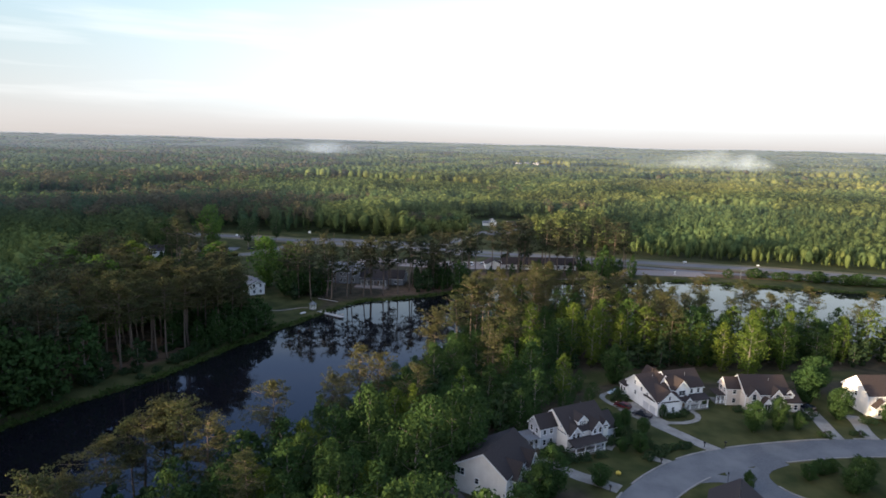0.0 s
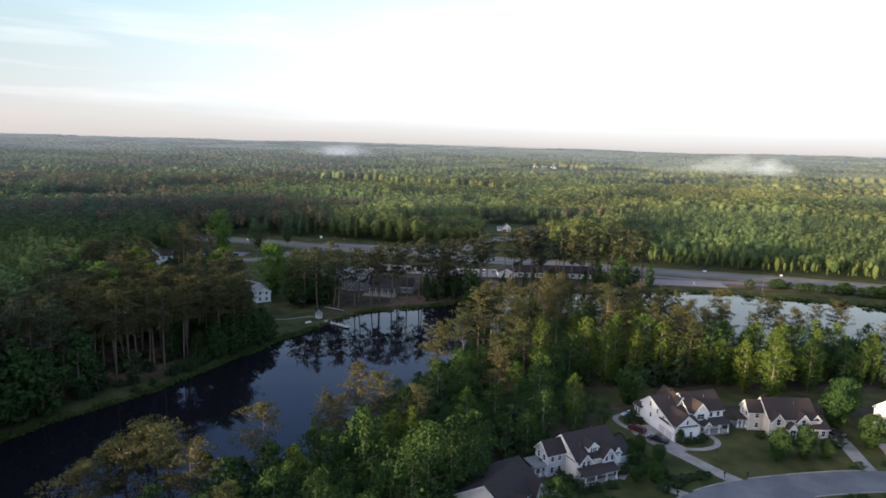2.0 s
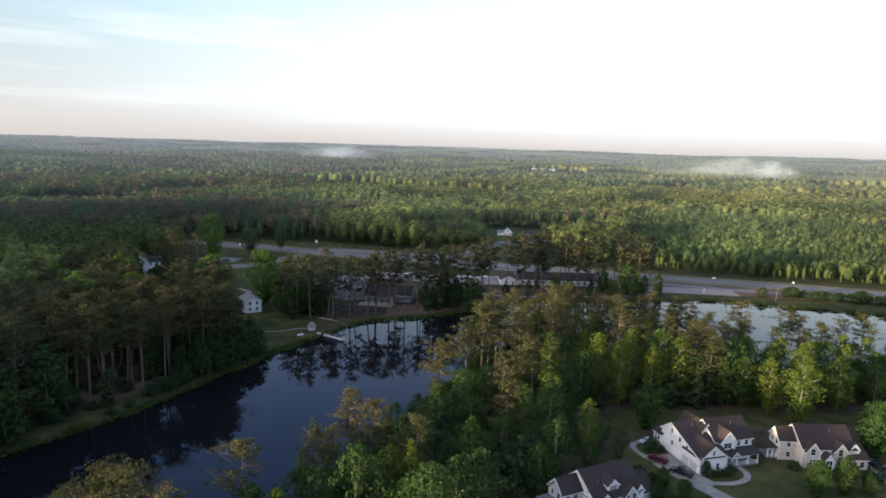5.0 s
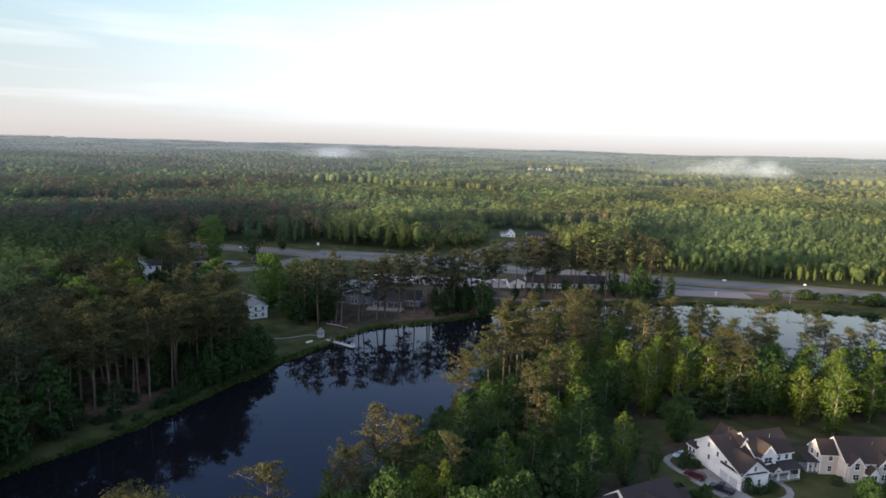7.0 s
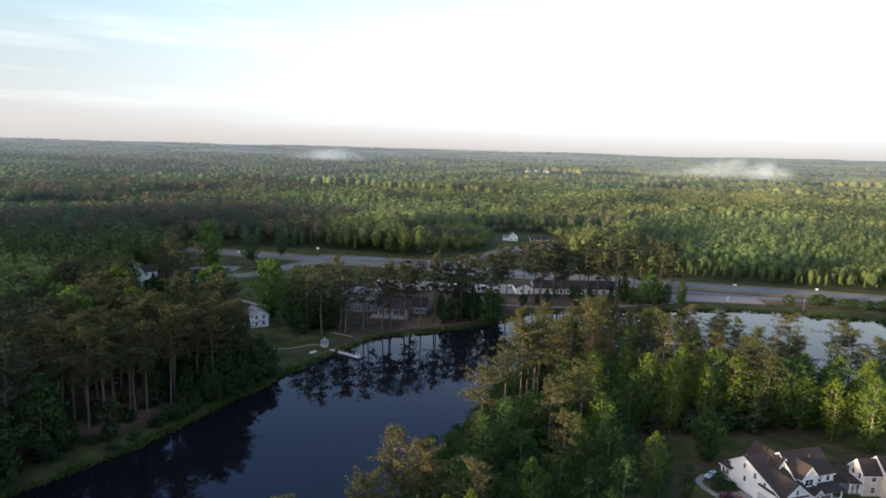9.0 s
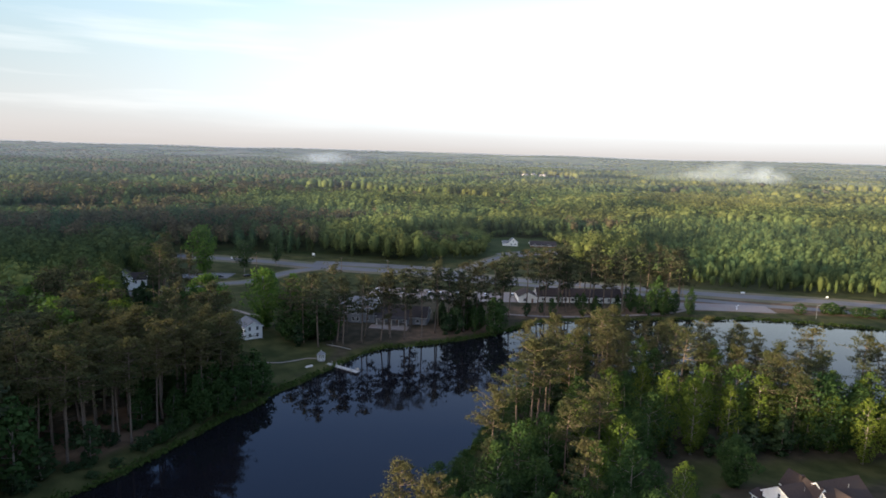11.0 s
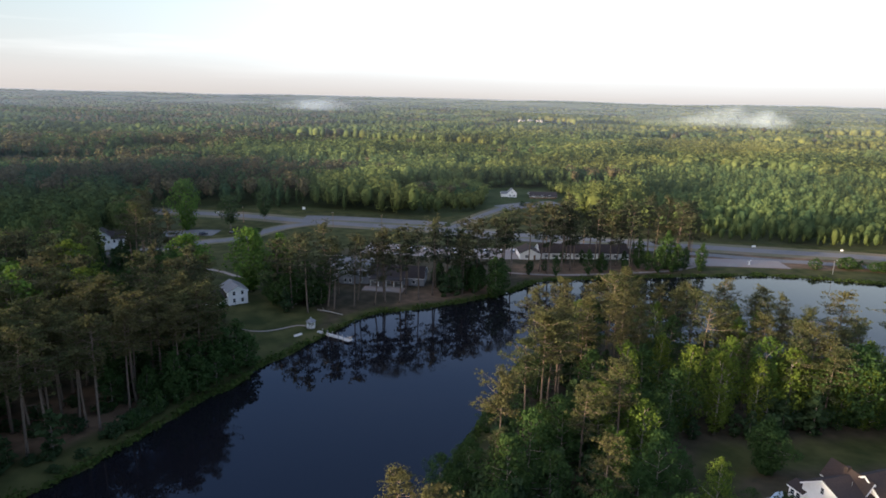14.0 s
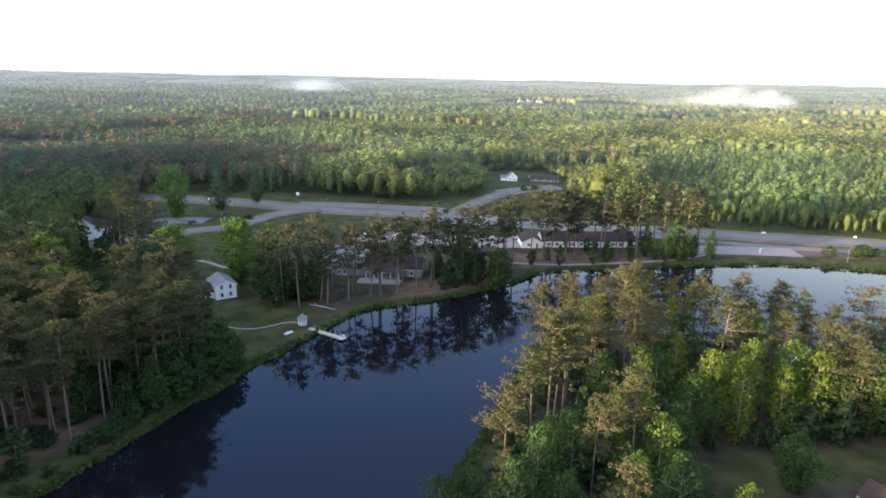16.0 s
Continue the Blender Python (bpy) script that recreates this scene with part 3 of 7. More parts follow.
strip("path_2", [(-20.5, 214), (-17, 212), (-13, 211.5), (-9, 213), (-5.5, 214.6), (-2.8, 213.8)], 0.9, GRAVEL, 0.07, "narrow trodden path across the lawn to the gazebo", "path")
strip("path_3", [(-45, 280), (-32.7, 271.5), (-25.5, 263.7), (-20, 262)], 2.0, GRAVEL, 0.07, "dirt track across the grass", "path")

# ---- trees ----
rng = np.random.default_rng(7)


def cards(centres, sizes, r, lean=None, spread=1.0):
    """Small leaf tufts: one crooked quad each, turned at random or facing outwards."""
    n = len(centres)
    d = r.normal(size=(n, 3))
    if lean is not None:
        d = lean + spread * d * 0.6
    d /= np.linalg.norm(d, axis=1, keepdims=True) + 1e-9
    a = np.cross(d, r.normal(size=(n, 3)))
    a /= np.linalg.norm(a, axis=1, keepdims=True) + 1e-9
    b = np.cross(d, a)
    s = sizes[:, None]
    w = s * r.uniform(0.5, 0.8, (n, 1))
    bend = d * s * r.uniform(-0.3, 0.3, (n, 1))
    return np.stack([centres + a * s, centres + b * w + bend, centres - a * s, centres - b * w + bend], 1)


def ball(n, r):
    d = r.normal(size=(n, 3))
    return d / np.linalg.norm(d, axis=1, keepdims=True) * r.uniform(0.35, 1, (n, 1)) ** 0.6


def pine_parts(seed, tall=26.0, bare=0.52, limbs=30, tufts=4, per=16, size=0.22, reach=0.15, clump=0.031):
    """A bare leaning trunk with dead stubs, and needle sprays in loose tiers on crooked limbs near the top."""
    r = np.random.default_rng(seed)
    wood = Shape()
    sway = r.uniform(-0.6, 0.6, 4)
    stem = lambda t: Vector((sway[0] * t * 2 + sway[1] * math.sin(3 * t), sway[2] * t * 2 + sway[3] * math.sin(3 * t), tall * t))  # noqa: E731
    ts = [0, 0.04, 0.25, 0.5, 0.75, 0.97]
    wood.tube([stem(t) for t in ts], [0.42, 0.29, 0.25, 0.20, 0.12, 0.03], 7)
    quads = []
    heavy = r.uniform(0, 6.283)
    tiers = max(4, limbs // 4)
    for i in range(limbs):
        # limbs stand in uneven whorls, with gaps of bare stem between
        t = bare + (1 - bare) * min(0.99, (math.floor(i * tiers / limbs) + 0.5 + r.normal(0, 0.16)) / tiers)
        u = (t - bare) / (1 - bare)
        az, up = r.uniform(0, 6.283), r.uniform(-0.1, 0.35) + 0.55 * u * u
        lop = 1 + 0.28 * math.cos(az - heavy)
        long = tall * reach * (0.42 + 0.8 * math.sin(math.pi * min(1, 0.3 + 0.66 * u))) * r.uniform(0.45, 1.25) * lop
        d = Vector((math.cos(az) * math.cos(up), math.sin(az) * math.cos(up), math.sin(up)))
        a = stem(t)
        tip = a + d * long
        wood.tube([a, a + d * long * 0.5 + Vector((0, 0, -0.12 * long * 0.4)), tip], [0.09, 0.055, 0.02], 3)
        for k in range(tufts):
            q = 0.34 + 0.7 * k / max(1, tufts - 1)
            c = a + d * long * q + Vector(r.normal(0, 0.35, 3)) + Vector((-d.y, d.x, 0)) * long * 0.22 * r.normal()
            b = ball(per, r) * (np.array([1.2, 1.2, 0.52]) * tall * clump * r.uniform(0.65, 1.25))
            quads.append(cards(np.array(c) + b, size * r.uniform(0.6, 1.3, per), r, np.array([0, 0, 0.5]) + 0.5 * b, 0.9))
    for i in range(9):
        t = r.uniform(0.25, bare)
        az = r.uniform(0, 6.283)
        a = stem(t)
        wood.tube([a, a + Vector((math.cos(az), math.sin(az), r.uniform(-0.1, 0.3))) * r.uniform(0.6, 2.6)], [0.05, 0.015], 3)
    b = ball(per * 2, r) * (np.array([0.9, 0.9, 0.9]) * tall * 0.036)
    quads.append(cards(np.array(stem(0.98)) + b, size * r.uniform(0.6, 1.2, per * 2), r, b, 1.2))
    return wood.mesh("trunk", BARK_PINE, True), np.concatenate(quads)


def broad_parts(seed, tall=18.0, wide=3.4, low=0.12, peak=0.38, clumps=60, per=40, size=0.42, sharp=1.0, bark=None, loose=0.8):
    """A trunk that forks into limbs, and a crown of many uneven leaf clumps."""
    r = np.random.default_rng(seed)
    wood = Shape()
    sway = r.uniform(-0.4, 0.4, 2)
    stem = lambda t: Vector((sway[0] * math.sin(4 * t), sway[1] * math.sin(3 * t), tall * t))  # noqa: E731
    wood.tube([stem(t) for t in (0, 0.05, 0.3, 0.6, 0.93)], [0.02 * tall, 0.014 * tall, 0.011 * tall, 0.007 * tall, 0.02], 7)
    quads = []
    ph = r.uniform(0, 6.283, 3)
    for i in range(clumps):
        t = low + (1 - low) * (i + r.uniform(0, 1)) / clumps
        u = (t - low) / (1 - low)
        prof = (u / peak) ** 0.55 if u < peak else max(0.0, 1 - ((u - peak) / (1 - peak)) ** (1.35 / sharp)) ** 0.8
        az = 2.399 * i + r.uniform(-0.5, 0.5)
        lump = 1 + 0.22 * math.sin(2 * az + ph[0]) + 0.2 * math.sin(13 * u + ph[2]) + 0.16 * math.sin(3 * az + 7 * u + ph[1])
        rad = wide * prof * lump * r.uniform(0.55, 1.0)
        c = stem(t) + Vector((rad * math.cos(az), rad * math.sin(az), r.normal(0, 0.02 * tall)))
        if i % 4 == 0:
            a = stem(max(0.1, t - 0.12))
            wood.tube([a, a.lerp(c, 0.55) + Vector((0, 0, -0.2)), c], [0.006 * tall, 0.004 * tall, 0.01], 4)
        cr = wide * (0.26 + 0.16 * prof) * r.uniform(0.7, 1.2)
        b = ball(per, r) * np.array([cr, cr, cr * 0.78])
        out = np.array([math.cos(az), math.sin(az), 0.5]) * 0.45
        quads.append(cards(np.array(c) + b, size * r.uniform(0.55, 1.3, per), r, out + 0.7 * b / cr, loose))
    return wood.mesh("trunk", bark or BARK_GREY, True), np.concatenate(quads)


KINDS = {}


def kind_of_tree(key, name, label, category, made, leaf):
    KINDS.setdefault(key, []).append([name, label, category, made[0], quads_mesh("crown", made[1], leaf), None])


for s in range(5):
    kind_of_tree("pine", "pine_tree", "tall pine with a long bare trunk and rusty olive crown", "pine tree",
                 pine_parts(100 + s, 26, 0.44 + 0.05 * s, 32 + 2 * s, 4, 21, 0.225, 0.145 + 0.014 * (s % 3), 0.034), LEAF_PINE)
for s in range(4):
    kind_of_tree("poplar", "poplar_tree", "tall upright broadleaf tree with yellow-green spring leaves", "tree",
                 broad_parts(200 + s, 22, 3.7 + 0.4 * (s % 2), 0.03 + 0.03 * (s % 3), 0.45 + 0.06 * s, 66, 44, 0.30, 0.62 + 0.1 * (s % 2), loose=0.85), LEAF_POPLAR)
for s in range(4):
    kind_of_tree("oak", "broadleaf_tree", "rounded broadleaf tree in fresh green leaf", "tree",
                 broad_parts(300 + s, 14, 3.7 + 0.4 * (s % 3), 0.06, 0.5, 60, 40, 0.255, 0.7, loose=0.85), LEAF_OAK)
for s in range(3):
    kind_of_tree("garden_tree", "broadleaf_tree", "dense rounded garden tree in green leaf", "tree",
                 broad_parts(350 + s, 8, 2.7, 0.06, 0.5, 76, 84, 0.18, 0.5, loose=0.8), LEAF_OAK)
for s in range(3):
    kind_of_tree("sapling", "young_tree", "slender dark green young tree under the pines", "tree",
                 broad_parts(400 + s, 10, 1.9, 0.03, 0.42, 26, 17, 0.5, 0.8), LEAF_SHRUB)
for s in range(3):
    kind_of_tree("bush", "bush", "low rounded green bush", "bush",
                 broad_parts(500 + s, 2.4, 1.5, 0.02, 0.4, 22, 24, 0.2, 0.7), LEAF_SHRUB)
for s in range(3):
    kind_of_tree("far_pine", "pine_tree", "tall bare-trunked pine on the far bank", "pine tree",
                 pine_parts(600 + s, 26, 0.36 + 0.08 * s, 28, 4, 9, 0.40, 0.165, 0.036), LEAF_PINE_DARK)
for s in range(3):
    kind_of_tree("far_oak", "broadleaf_tree", "bushy green broadleaf tree beyond the lake", "tree",
                 broad_parts(700 + s, 15, 4.4, 0.06, 0.42, 46, 24, 0.5, 0.8, loose=0.85), LEAF_OAK)
for s in range(2):
    kind_of_tree("bright", "broadleaf_tree", "broad bright green tree in fresh spring leaf", "tree",
                 broad_parts(750 + s, 20, 5.6, 0.05, 0.55, 74, 46, 0.44, 0.55, loose=0.85), LEAF_BRIGHT)
for s in range(2):
    kind_of_tree("shade_tree", "broadleaf_tree", "round-headed dark green tree standing alone beside the road", "tree",
                 broad_parts(760 + s, 18, 6.2, 0.2, 0.6, 60, 30, 0.46, 0.5, loose=0.85), LEAF_SHRUB)


def plant(key, x, y, tall, group, wide=1.0, which=None, label=""):
    """Stands a tree of that kind at plan units x, y, tall in metres."""
    stock = KINDS[key]
    proto = stock[which if which is not None else int(rng.integers(len(stock)))]
    name, text, category, trunk, crown, first = proto
    z = float(height(x * U, y * U)) - 0.08
    base = {"pine": 26, "poplar": 22, "oak": 14, "sapling": 10, "bush": 2.4, "far_pine": 26, "far_oak": 15, "bright": 20, "shade_tree": 18, "garden_tree": 8}[key]
    s = tall / base
    m = Matrix.Translation((x * U, y * U, z)) @ Matrix.Rotation(rng.uniform(0, 6.283), 4, "Z")
    if first is None:
        ob = thing(name, text, category, group)
        part("trunk", trunk, ob)
        part("crown", crown, ob)
        proto[5] = ob
    else:
        ob = copy_thing(first, Matrix())
        ob["group"] = group
    ob.matrix_basis = m @ Matrix.Diagonal((s * wide, s * wide, s, 1))
    if label:
        ob["label"] = label
    return ob

TAKEN = []


def scatter(poly, count, gap, choose, group, keep=None):
    """Random trees in a plan polygon, no two nearer than gap units."""
    xs, ys = [p[0] for p in poly], [p[1] for p in poly]
    done = tries = 0
    while done < count and tries < count * 60:
        tries += 1
        x, y = rng.uniform(min(xs), max(xs)), rng.uniform(min(ys), max(ys))
        if not inside(poly, np.array(x), np.array(y)) or float(signed(LAKE, np.array(x), np.array(y))) < 1.2:
            continue
        if keep is not None and not keep(x, y):
            continue
        if any((x - a) ** 2 + (y - b) ** 2 < (gap * 0.5 + 0.5 * c) ** 2 for a, b, c in TAKEN):
            continue
        TAKEN.append((x, y, gap))
        key, tall, wide = choose(x, y)
        plant(key, x, y, tall, group, wide)
        done += 1


def put(key, x, y, tall, group, wide=1.0, which=None, gap=3.0, label=""):
    TAKEN.append((x, y, gap))
    plant(key, x, y, tall, group, wide, which, label)


# trees that stand out on the near shore
NEAR = "trees on the near shore"
for x, y, tall in ((26.6, 138, 24), (34.6, 148, 25), (38.5, 151, 29), (40.2, 152.5, 28), (43.5, 156, 28), (92, 143, 21), (60, 163, 26), (47, 163, 27),
                   (-25, 97, 23), (-20.5, 93.5, 23), (-29, 95, 21), (-8, 98.5, 23), (8, 116, 23), (11, 113, 22),
                   (88, 184, 22), (96, 182, 23), (102, 176, 23), (104, 169, 22), (103, 161, 22), (69, 186, 23), (76, 186, 22), (81, 183, 22), (109, 155.5, 22), (93.3, 163.4, 23), (86.4, 146, 22), (75, 158, 28), (98, 164, 20), (89, 171, 21), (79, 175, 24), (66, 180, 27), (104, 158, 20), (-34, 82, 17), (-38, 80, 15), (2, 106, 21), (93, 152, 23), (99.5, 150, 22), (93.4, 145, 22), (90.5, 147, 24), (106, 151, 22), (113, 149, 21), (96, 157, 21), (121, 148, 20)):
    put("pine", x, y, tall, NEAR)
for x, y, tall in ((-23, 95.5, 22), (-27.5, 93, 21), (-18, 91, 20), (-31, 90, 19), (-36, 84, 16)):
    put("pine", x, y, tall, NEAR, 1.5, gap=2.0)
for x, y, tall in ((65.5, 147, 22), (70.5, 145, 20), (74, 148, 22), (81, 147, 22), (85, 145, 20), (78, 144.5, 18), (103, 146, 20), (110, 145, 18), (118, 143, 19), (97, 147, 18), (56, 153, 20), (126, 141, 19)):
    put("poplar", x, y, tall, NEAR)
for x, y, tall in ((36.7, 137, 16), (31, 127, 14), (61, 145, 17), (50, 146, 16), (54, 143, 14), (14, 84, 19), (27, 106, 12), (35, 118, 15), (46, 124, 18), (43, 112, 14), (38, 106, 12)):
    put("oak", x, y, tall, NEAR)
# upright trees in the darker oak leaf, which stands in for shade on them
for x, y, tall in ((8, 96, 22), (1, 84, 18)):
    put("oak", x, y, tall, NEAR, 0.72, 2)
put("poplar", 51.5, 118, 15, NEAR, 0.9, 2)
put("garden_tree", 69.8, 130.8, 11.5, "yard trees", 1.0)
put("oak", 59.5, 127.5, 7, "yard trees", 0.9)
for x, y, tall in ((51, 124, 9), (45.5, 119.5, 8), (54.5, 120.5, 7.5), (57.5, 117.5, 5), (41, 113.5, 8.5), (37, 118, 10), (34.5, 111.5, 9), (55, 131.5, 8), (48.5, 128.5, 9.5), (60.5, 122, 4.5), (50.5, 114.5, 6.5)):
    put("oak", x, y, tall, "yard trees", 1.25, gap=2)


for x, y, tall, wide in ((100, 142, 16, 1.2), (103, 136.5, 17, 1.2), (106, 130, 19, 1.25), (112.6, 136.6, 17, 1.2), (120.5, 135.8, 17, 1.2), (96, 143.5, 15, 1.1)):
    put("poplar", x, y, tall, NEAR, wide, gap=2)
# tall oaks added to keep the low sun off the tan house
for x, y, tall in ((21, 91, 20), (24.5, 92.4, 20), (17, 89.5, 20)):
    put("oak", x, y, tall, NEAR, 0.95, gap=2)


def near_choice(x, y):
    p = rng.random()
    shore = float(signed(LAKE, np.array(x), np.array(y)))
    east = x > 45
    if east and y > 154 and shore < 9:
        return "pine", rng.uniform(20, 25), rng.uniform(0.9, 1.1)
    if not east and y > 112 and shore < 8:
        return "oak", rng.uniform(6, 10), rng.uniform(1.0, 1.3)
    cut = 1.0 if x < 88 else 0.88
    if shore < 10 and p < (0.42 if east else 0.16):
        return "pine", cut * rng.uniform(19, 27) if east else rng.uniform(16, 22), rng.uniform(0.9, 1.1)
    if p < (0.16 if east else 0.06):
        return "pine", cut * rng.uniform(19, 26), 1.0
    if p < (0.5 if east else 0.24):
        return "poplar", cut * rng.uniform(17, 23) if east else rng.uniform(13, 19), rng.uniform(0.85, 1.1)
    if p < (0.85 if east else 0.8):
        return "oak", cut * rng.uniform(10, 18), rng.uniform(0.85, 1.1)
    return "sapling", rng.uniform(8, 13), rng.uniform(1.0, 1.3)


POINT_E = [(20, 142), (33, 161), (48, 185), (70, 196), (90, 186), (106, 172), (135, 160), (175, 147), (205, 140), (205, 132), (150, 133), (120, 138), (92, 143.5), (70, 146), (60, 143), (52, 134), (40, 140), (30, 140)]
POINT_W = [(-42, 76), (-32, 88), (-20, 101), (-2, 110), (10, 128), (20, 143), (40, 141), (52, 133), (47, 120), (37, 106), (27, 98), (16, 90), (12, 80), (14, 66), (-30, 64)]
scatter([(62, 154), (90, 154), (92, 172), (74, 188), (62, 180)], 6, 4.0, lambda x, y: ("pine", rng.uniform(21, 26), 1.0), NEAR)
scatter(POINT_E, 98, 3.2, near_choice, NEAR)
scatter(POINT_W, 140, 3.1, near_choice, NEAR)
scatter(POINT_E, 55, 2.0, lambda x, y: ("sapling", rng.uniform(5, 10), rng.uniform(1.1, 1.6)), NEAR, keep=lambda x, y: y < 154 or float(signed(LAKE, np.array(x), np.array(y))) > 10)
scatter(POINT_W, 60, 2.0, lambda x, y: ("sapling", rng.uniform(5, 10), rng.uniform(1.1, 1.6)), NEAR)

for x in np.arange(88, 152, 4.8):
    put("poplar" if rng.random() < 0.5 else "oak", float(x + rng.uniform(-1, 1)), float(146 - 0.06 * (x - 88) + rng.uniform(-1.5, 3)), rng.uniform(12, 20), NEAR, rng.uniform(0.95, 1.3), gap=2)
# thick young growth along the edge of the back gardens
for x in np.arange(57, 150, 2.1):
    y = 143.5 - 0.03 * max(0, x - 70) + rng.uniform(-1.2, 2.5)
    if rng.random() < 0.5:
        put("sapling", float(x), float(y), rng.uniform(5, 12), NEAR, rng.uniform(1.2, 1.7), gap=1.0)

# left bank
LEFT = "trees on the wooded bank"
for x, y, tall in ((-39.3, 165.3, 27), (-36, 172, 26), (-48.8, 176, 27), (-49, 169.7, 25), (-26.5, 188, 26), (-31, 200, 25), (-31, 214, 24), (-34, 208, 26), (-43, 214, 26), (-63, 218, 27), (-58, 200, 27), (-70, 234, 26), (-70, 258, 25), (-57, 268, 30), (-62, 298, 30)):
    put("pine", x, y, tall, LEFT)
for x, y, tall in ((-24.5, 187.5, 25), (-25.5, 183, 26), (-27.5, 178, 24), (-26.5, 195, 24), (-29, 191, 27), (-30, 186, 26), (-31.5, 179, 25)):
    put("pine", x, y, tall, LEFT, 1.15, gap=1.5)
for x, y, tall in ((-23.3, 190, 13), (-24.6, 184.5, 12), (-26.2, 180.5, 14), (-23.2, 195, 11), (-28.5, 176, 13), (-27, 188, 15), (-25.5, 199, 13)):
    put("far_oak", x, y, tall, LEFT, 0.9, gap=1.5)
for x, y, tall in ((-32.5, 183, 11), (-29.5, 181, 9), (-22, 194, 8), (-74, 262, 19), (-32, 220, 14), (-35, 226, 15)):
    put("oak", x, y, tall, LEFT)


def left_choice(x, y):
    p = rng.random()
    if abs(x + 79.0 * (y - 62) / 245) < 7.0 and y > 165:
        return "far_oak", rng.uniform(7, 11) if y < 255 else rng.uniform(4, 7), 1.0
    if p < 0.55:
        return "far_pine" if y > 190 or x < -55 else "pine", rng.uniform(22, 29), rng.uniform(0.9, 1.15)
    if p < 0.8:
        return "far_oak", rng.uniform(12, 19), 1.1
    return "sapling", rng.uniform(7, 12), 1.3


for x, y in ((-57.5, 141), (-61, 137.5), (-64.5, 133.5), (-68, 129), (-71.5, 124), (-74, 118), (-76.5, 111), (-77.5, 104), (-77.5, 96), (-77, 88), (-76, 80)):
    put("far_oak", x, y, rng.uniform(17, 23), LEFT, 1.05)
    put("far_oak", x - 4, y - 2, rng.uniform(20, 26), LEFT, 1.0, gap=2)
    # tall back row added to cast shade across the lake
    put("far_oak", x - 10, y + 2, rng.uniform(26, 30), LEFT, 0.9, gap=2)
    put("far_pine", x - 2.5, y + 3, rng.uniform(26, 30), LEFT, 1.1)
    put("far_pine", x - 6, y + 0.5, rng.uniform(26, 31), LEFT, 1.1)
BANK = [(-84, 122), (-70, 128), (-55, 143), (-42, 158), (-34, 170), (-30, 184), (-27, 192), (-28, 206), (-33, 226), (-38, 240), (-45, 262), (-62, 300), (-80, 300)]
scatter([(-64, 158), (-56, 150), (-44, 158), (-36, 168), (-32, 180), (-34, 192), (-60, 192)], 26, 3.0, lambda x, y: ("pine", rng.uniform(24, 29), rng.uniform(1.05, 1.3)), LEFT, keep=lambda x, y: float(signed(LAKE, np.array(x), np.array(y))) > 6.5)
FRINGE = lambda x, y: float(signed(LAKE, np.array(x), np.array(y))) > (6.0 if y < 168 else 2.0)  # noqa: E731
scatter(BANK, 165, 3.1, left_choice, LEFT, keep=lambda x, y: FRINGE(x, y) and not (-62 < x < -42 and 160 < y < 190 and rng.random() < 0.5) and not (-92 < x < -70 and 295 < y < 318))
scatter(BANK, 84, 2.2, lambda x, y: ("sapling", rng.uniform(5, 11), 1.6), LEFT, keep=lambda x, y: FRINGE(x, y) and not (-62 < x < -38 and 158 < y < 184))
scatter([(-34, 172), (-28, 178), (-25, 186), (-26, 200), (-30, 206), (-34, 196), (-36, 184)], 12, 3.0, left_choice, LEFT)
for x, y, s in ((-37, 163, 3.0), (-35.5, 165, 3.4), (-34, 167.5, 3.2), (-33, 170, 3.6), (-45, 157, 2.2), (-47, 156, 2.0), (-31, 172, 3.0), (-29, 178, 4), (-27.5, 182, 4.5), (-26, 185, 4.2), (-43, 153.5, 1.6), (-40, 157, 2.0), (-57, 146, 2.4), (-52, 150, 2.6)):
    put("bush", x, y, s, "bushes along the bank", 1.3, gap=1.5)

for x, y, tall in ((-24.8, 179, 9.5), (-21.8, 182.6, 9), (-18.4, 186.6, 9), (-28, 174.6, 8), (-30.8, 170.6, 6), (-15.8, 190.5, 10), (-18.6, 193, 12), (-21.5, 189, 13)):
    put("far_oak", x, y, tall, "bushes along the bank", 1.25, gap=1.5, label="spreading dark green bush at the edge of the water")
put("pine", -26.5, 181.5, 26, LEFT, 1.1, gap=1.5)
put("pine", -22.5, 186.5, 25, LEFT, 1.1, gap=1.5)
put("pine", -27.5, 217, 24, LEFT, 1.1)
put("far_oak", -25.5, 220.5, 10, LEFT, 0.9)
for x, y, s in ((-50, 166, 2.6), (-46, 169, 2.2), (-43, 166, 2.8), (-41, 172, 2.4), (-52, 172, 2.8), (-47, 176, 2.4), (-38, 176, 2.6), (-55, 168, 2.6)):
    put("bush", x, y, s, "bushes along the bank", 1.5, gap=1.5)
# tall oaks added out of view to shade the easternmost house
for x, y, tall in ((8, 61, 25), (3, 58, 25), (13, 62, 24), (18, 60, 23), (23, 62, 21)):
    put("oak", x, y, tall, NEAR, 0.85)
# low bushes at the water's edge
for x, y, s in ((-34, 165.5, 4.2), (-32.5, 168, 3.6), (-29.2, 178, 9), (-27, 181, 8), (-30.5, 175.5, 6), (-23.5, 181.5, 5), (-55, 150, 3.4)):
    put("far_oak", x, y, s, "bushes along the bank", 1.5, gap=1.5, label="spreading dark green bush at the edge of the water")
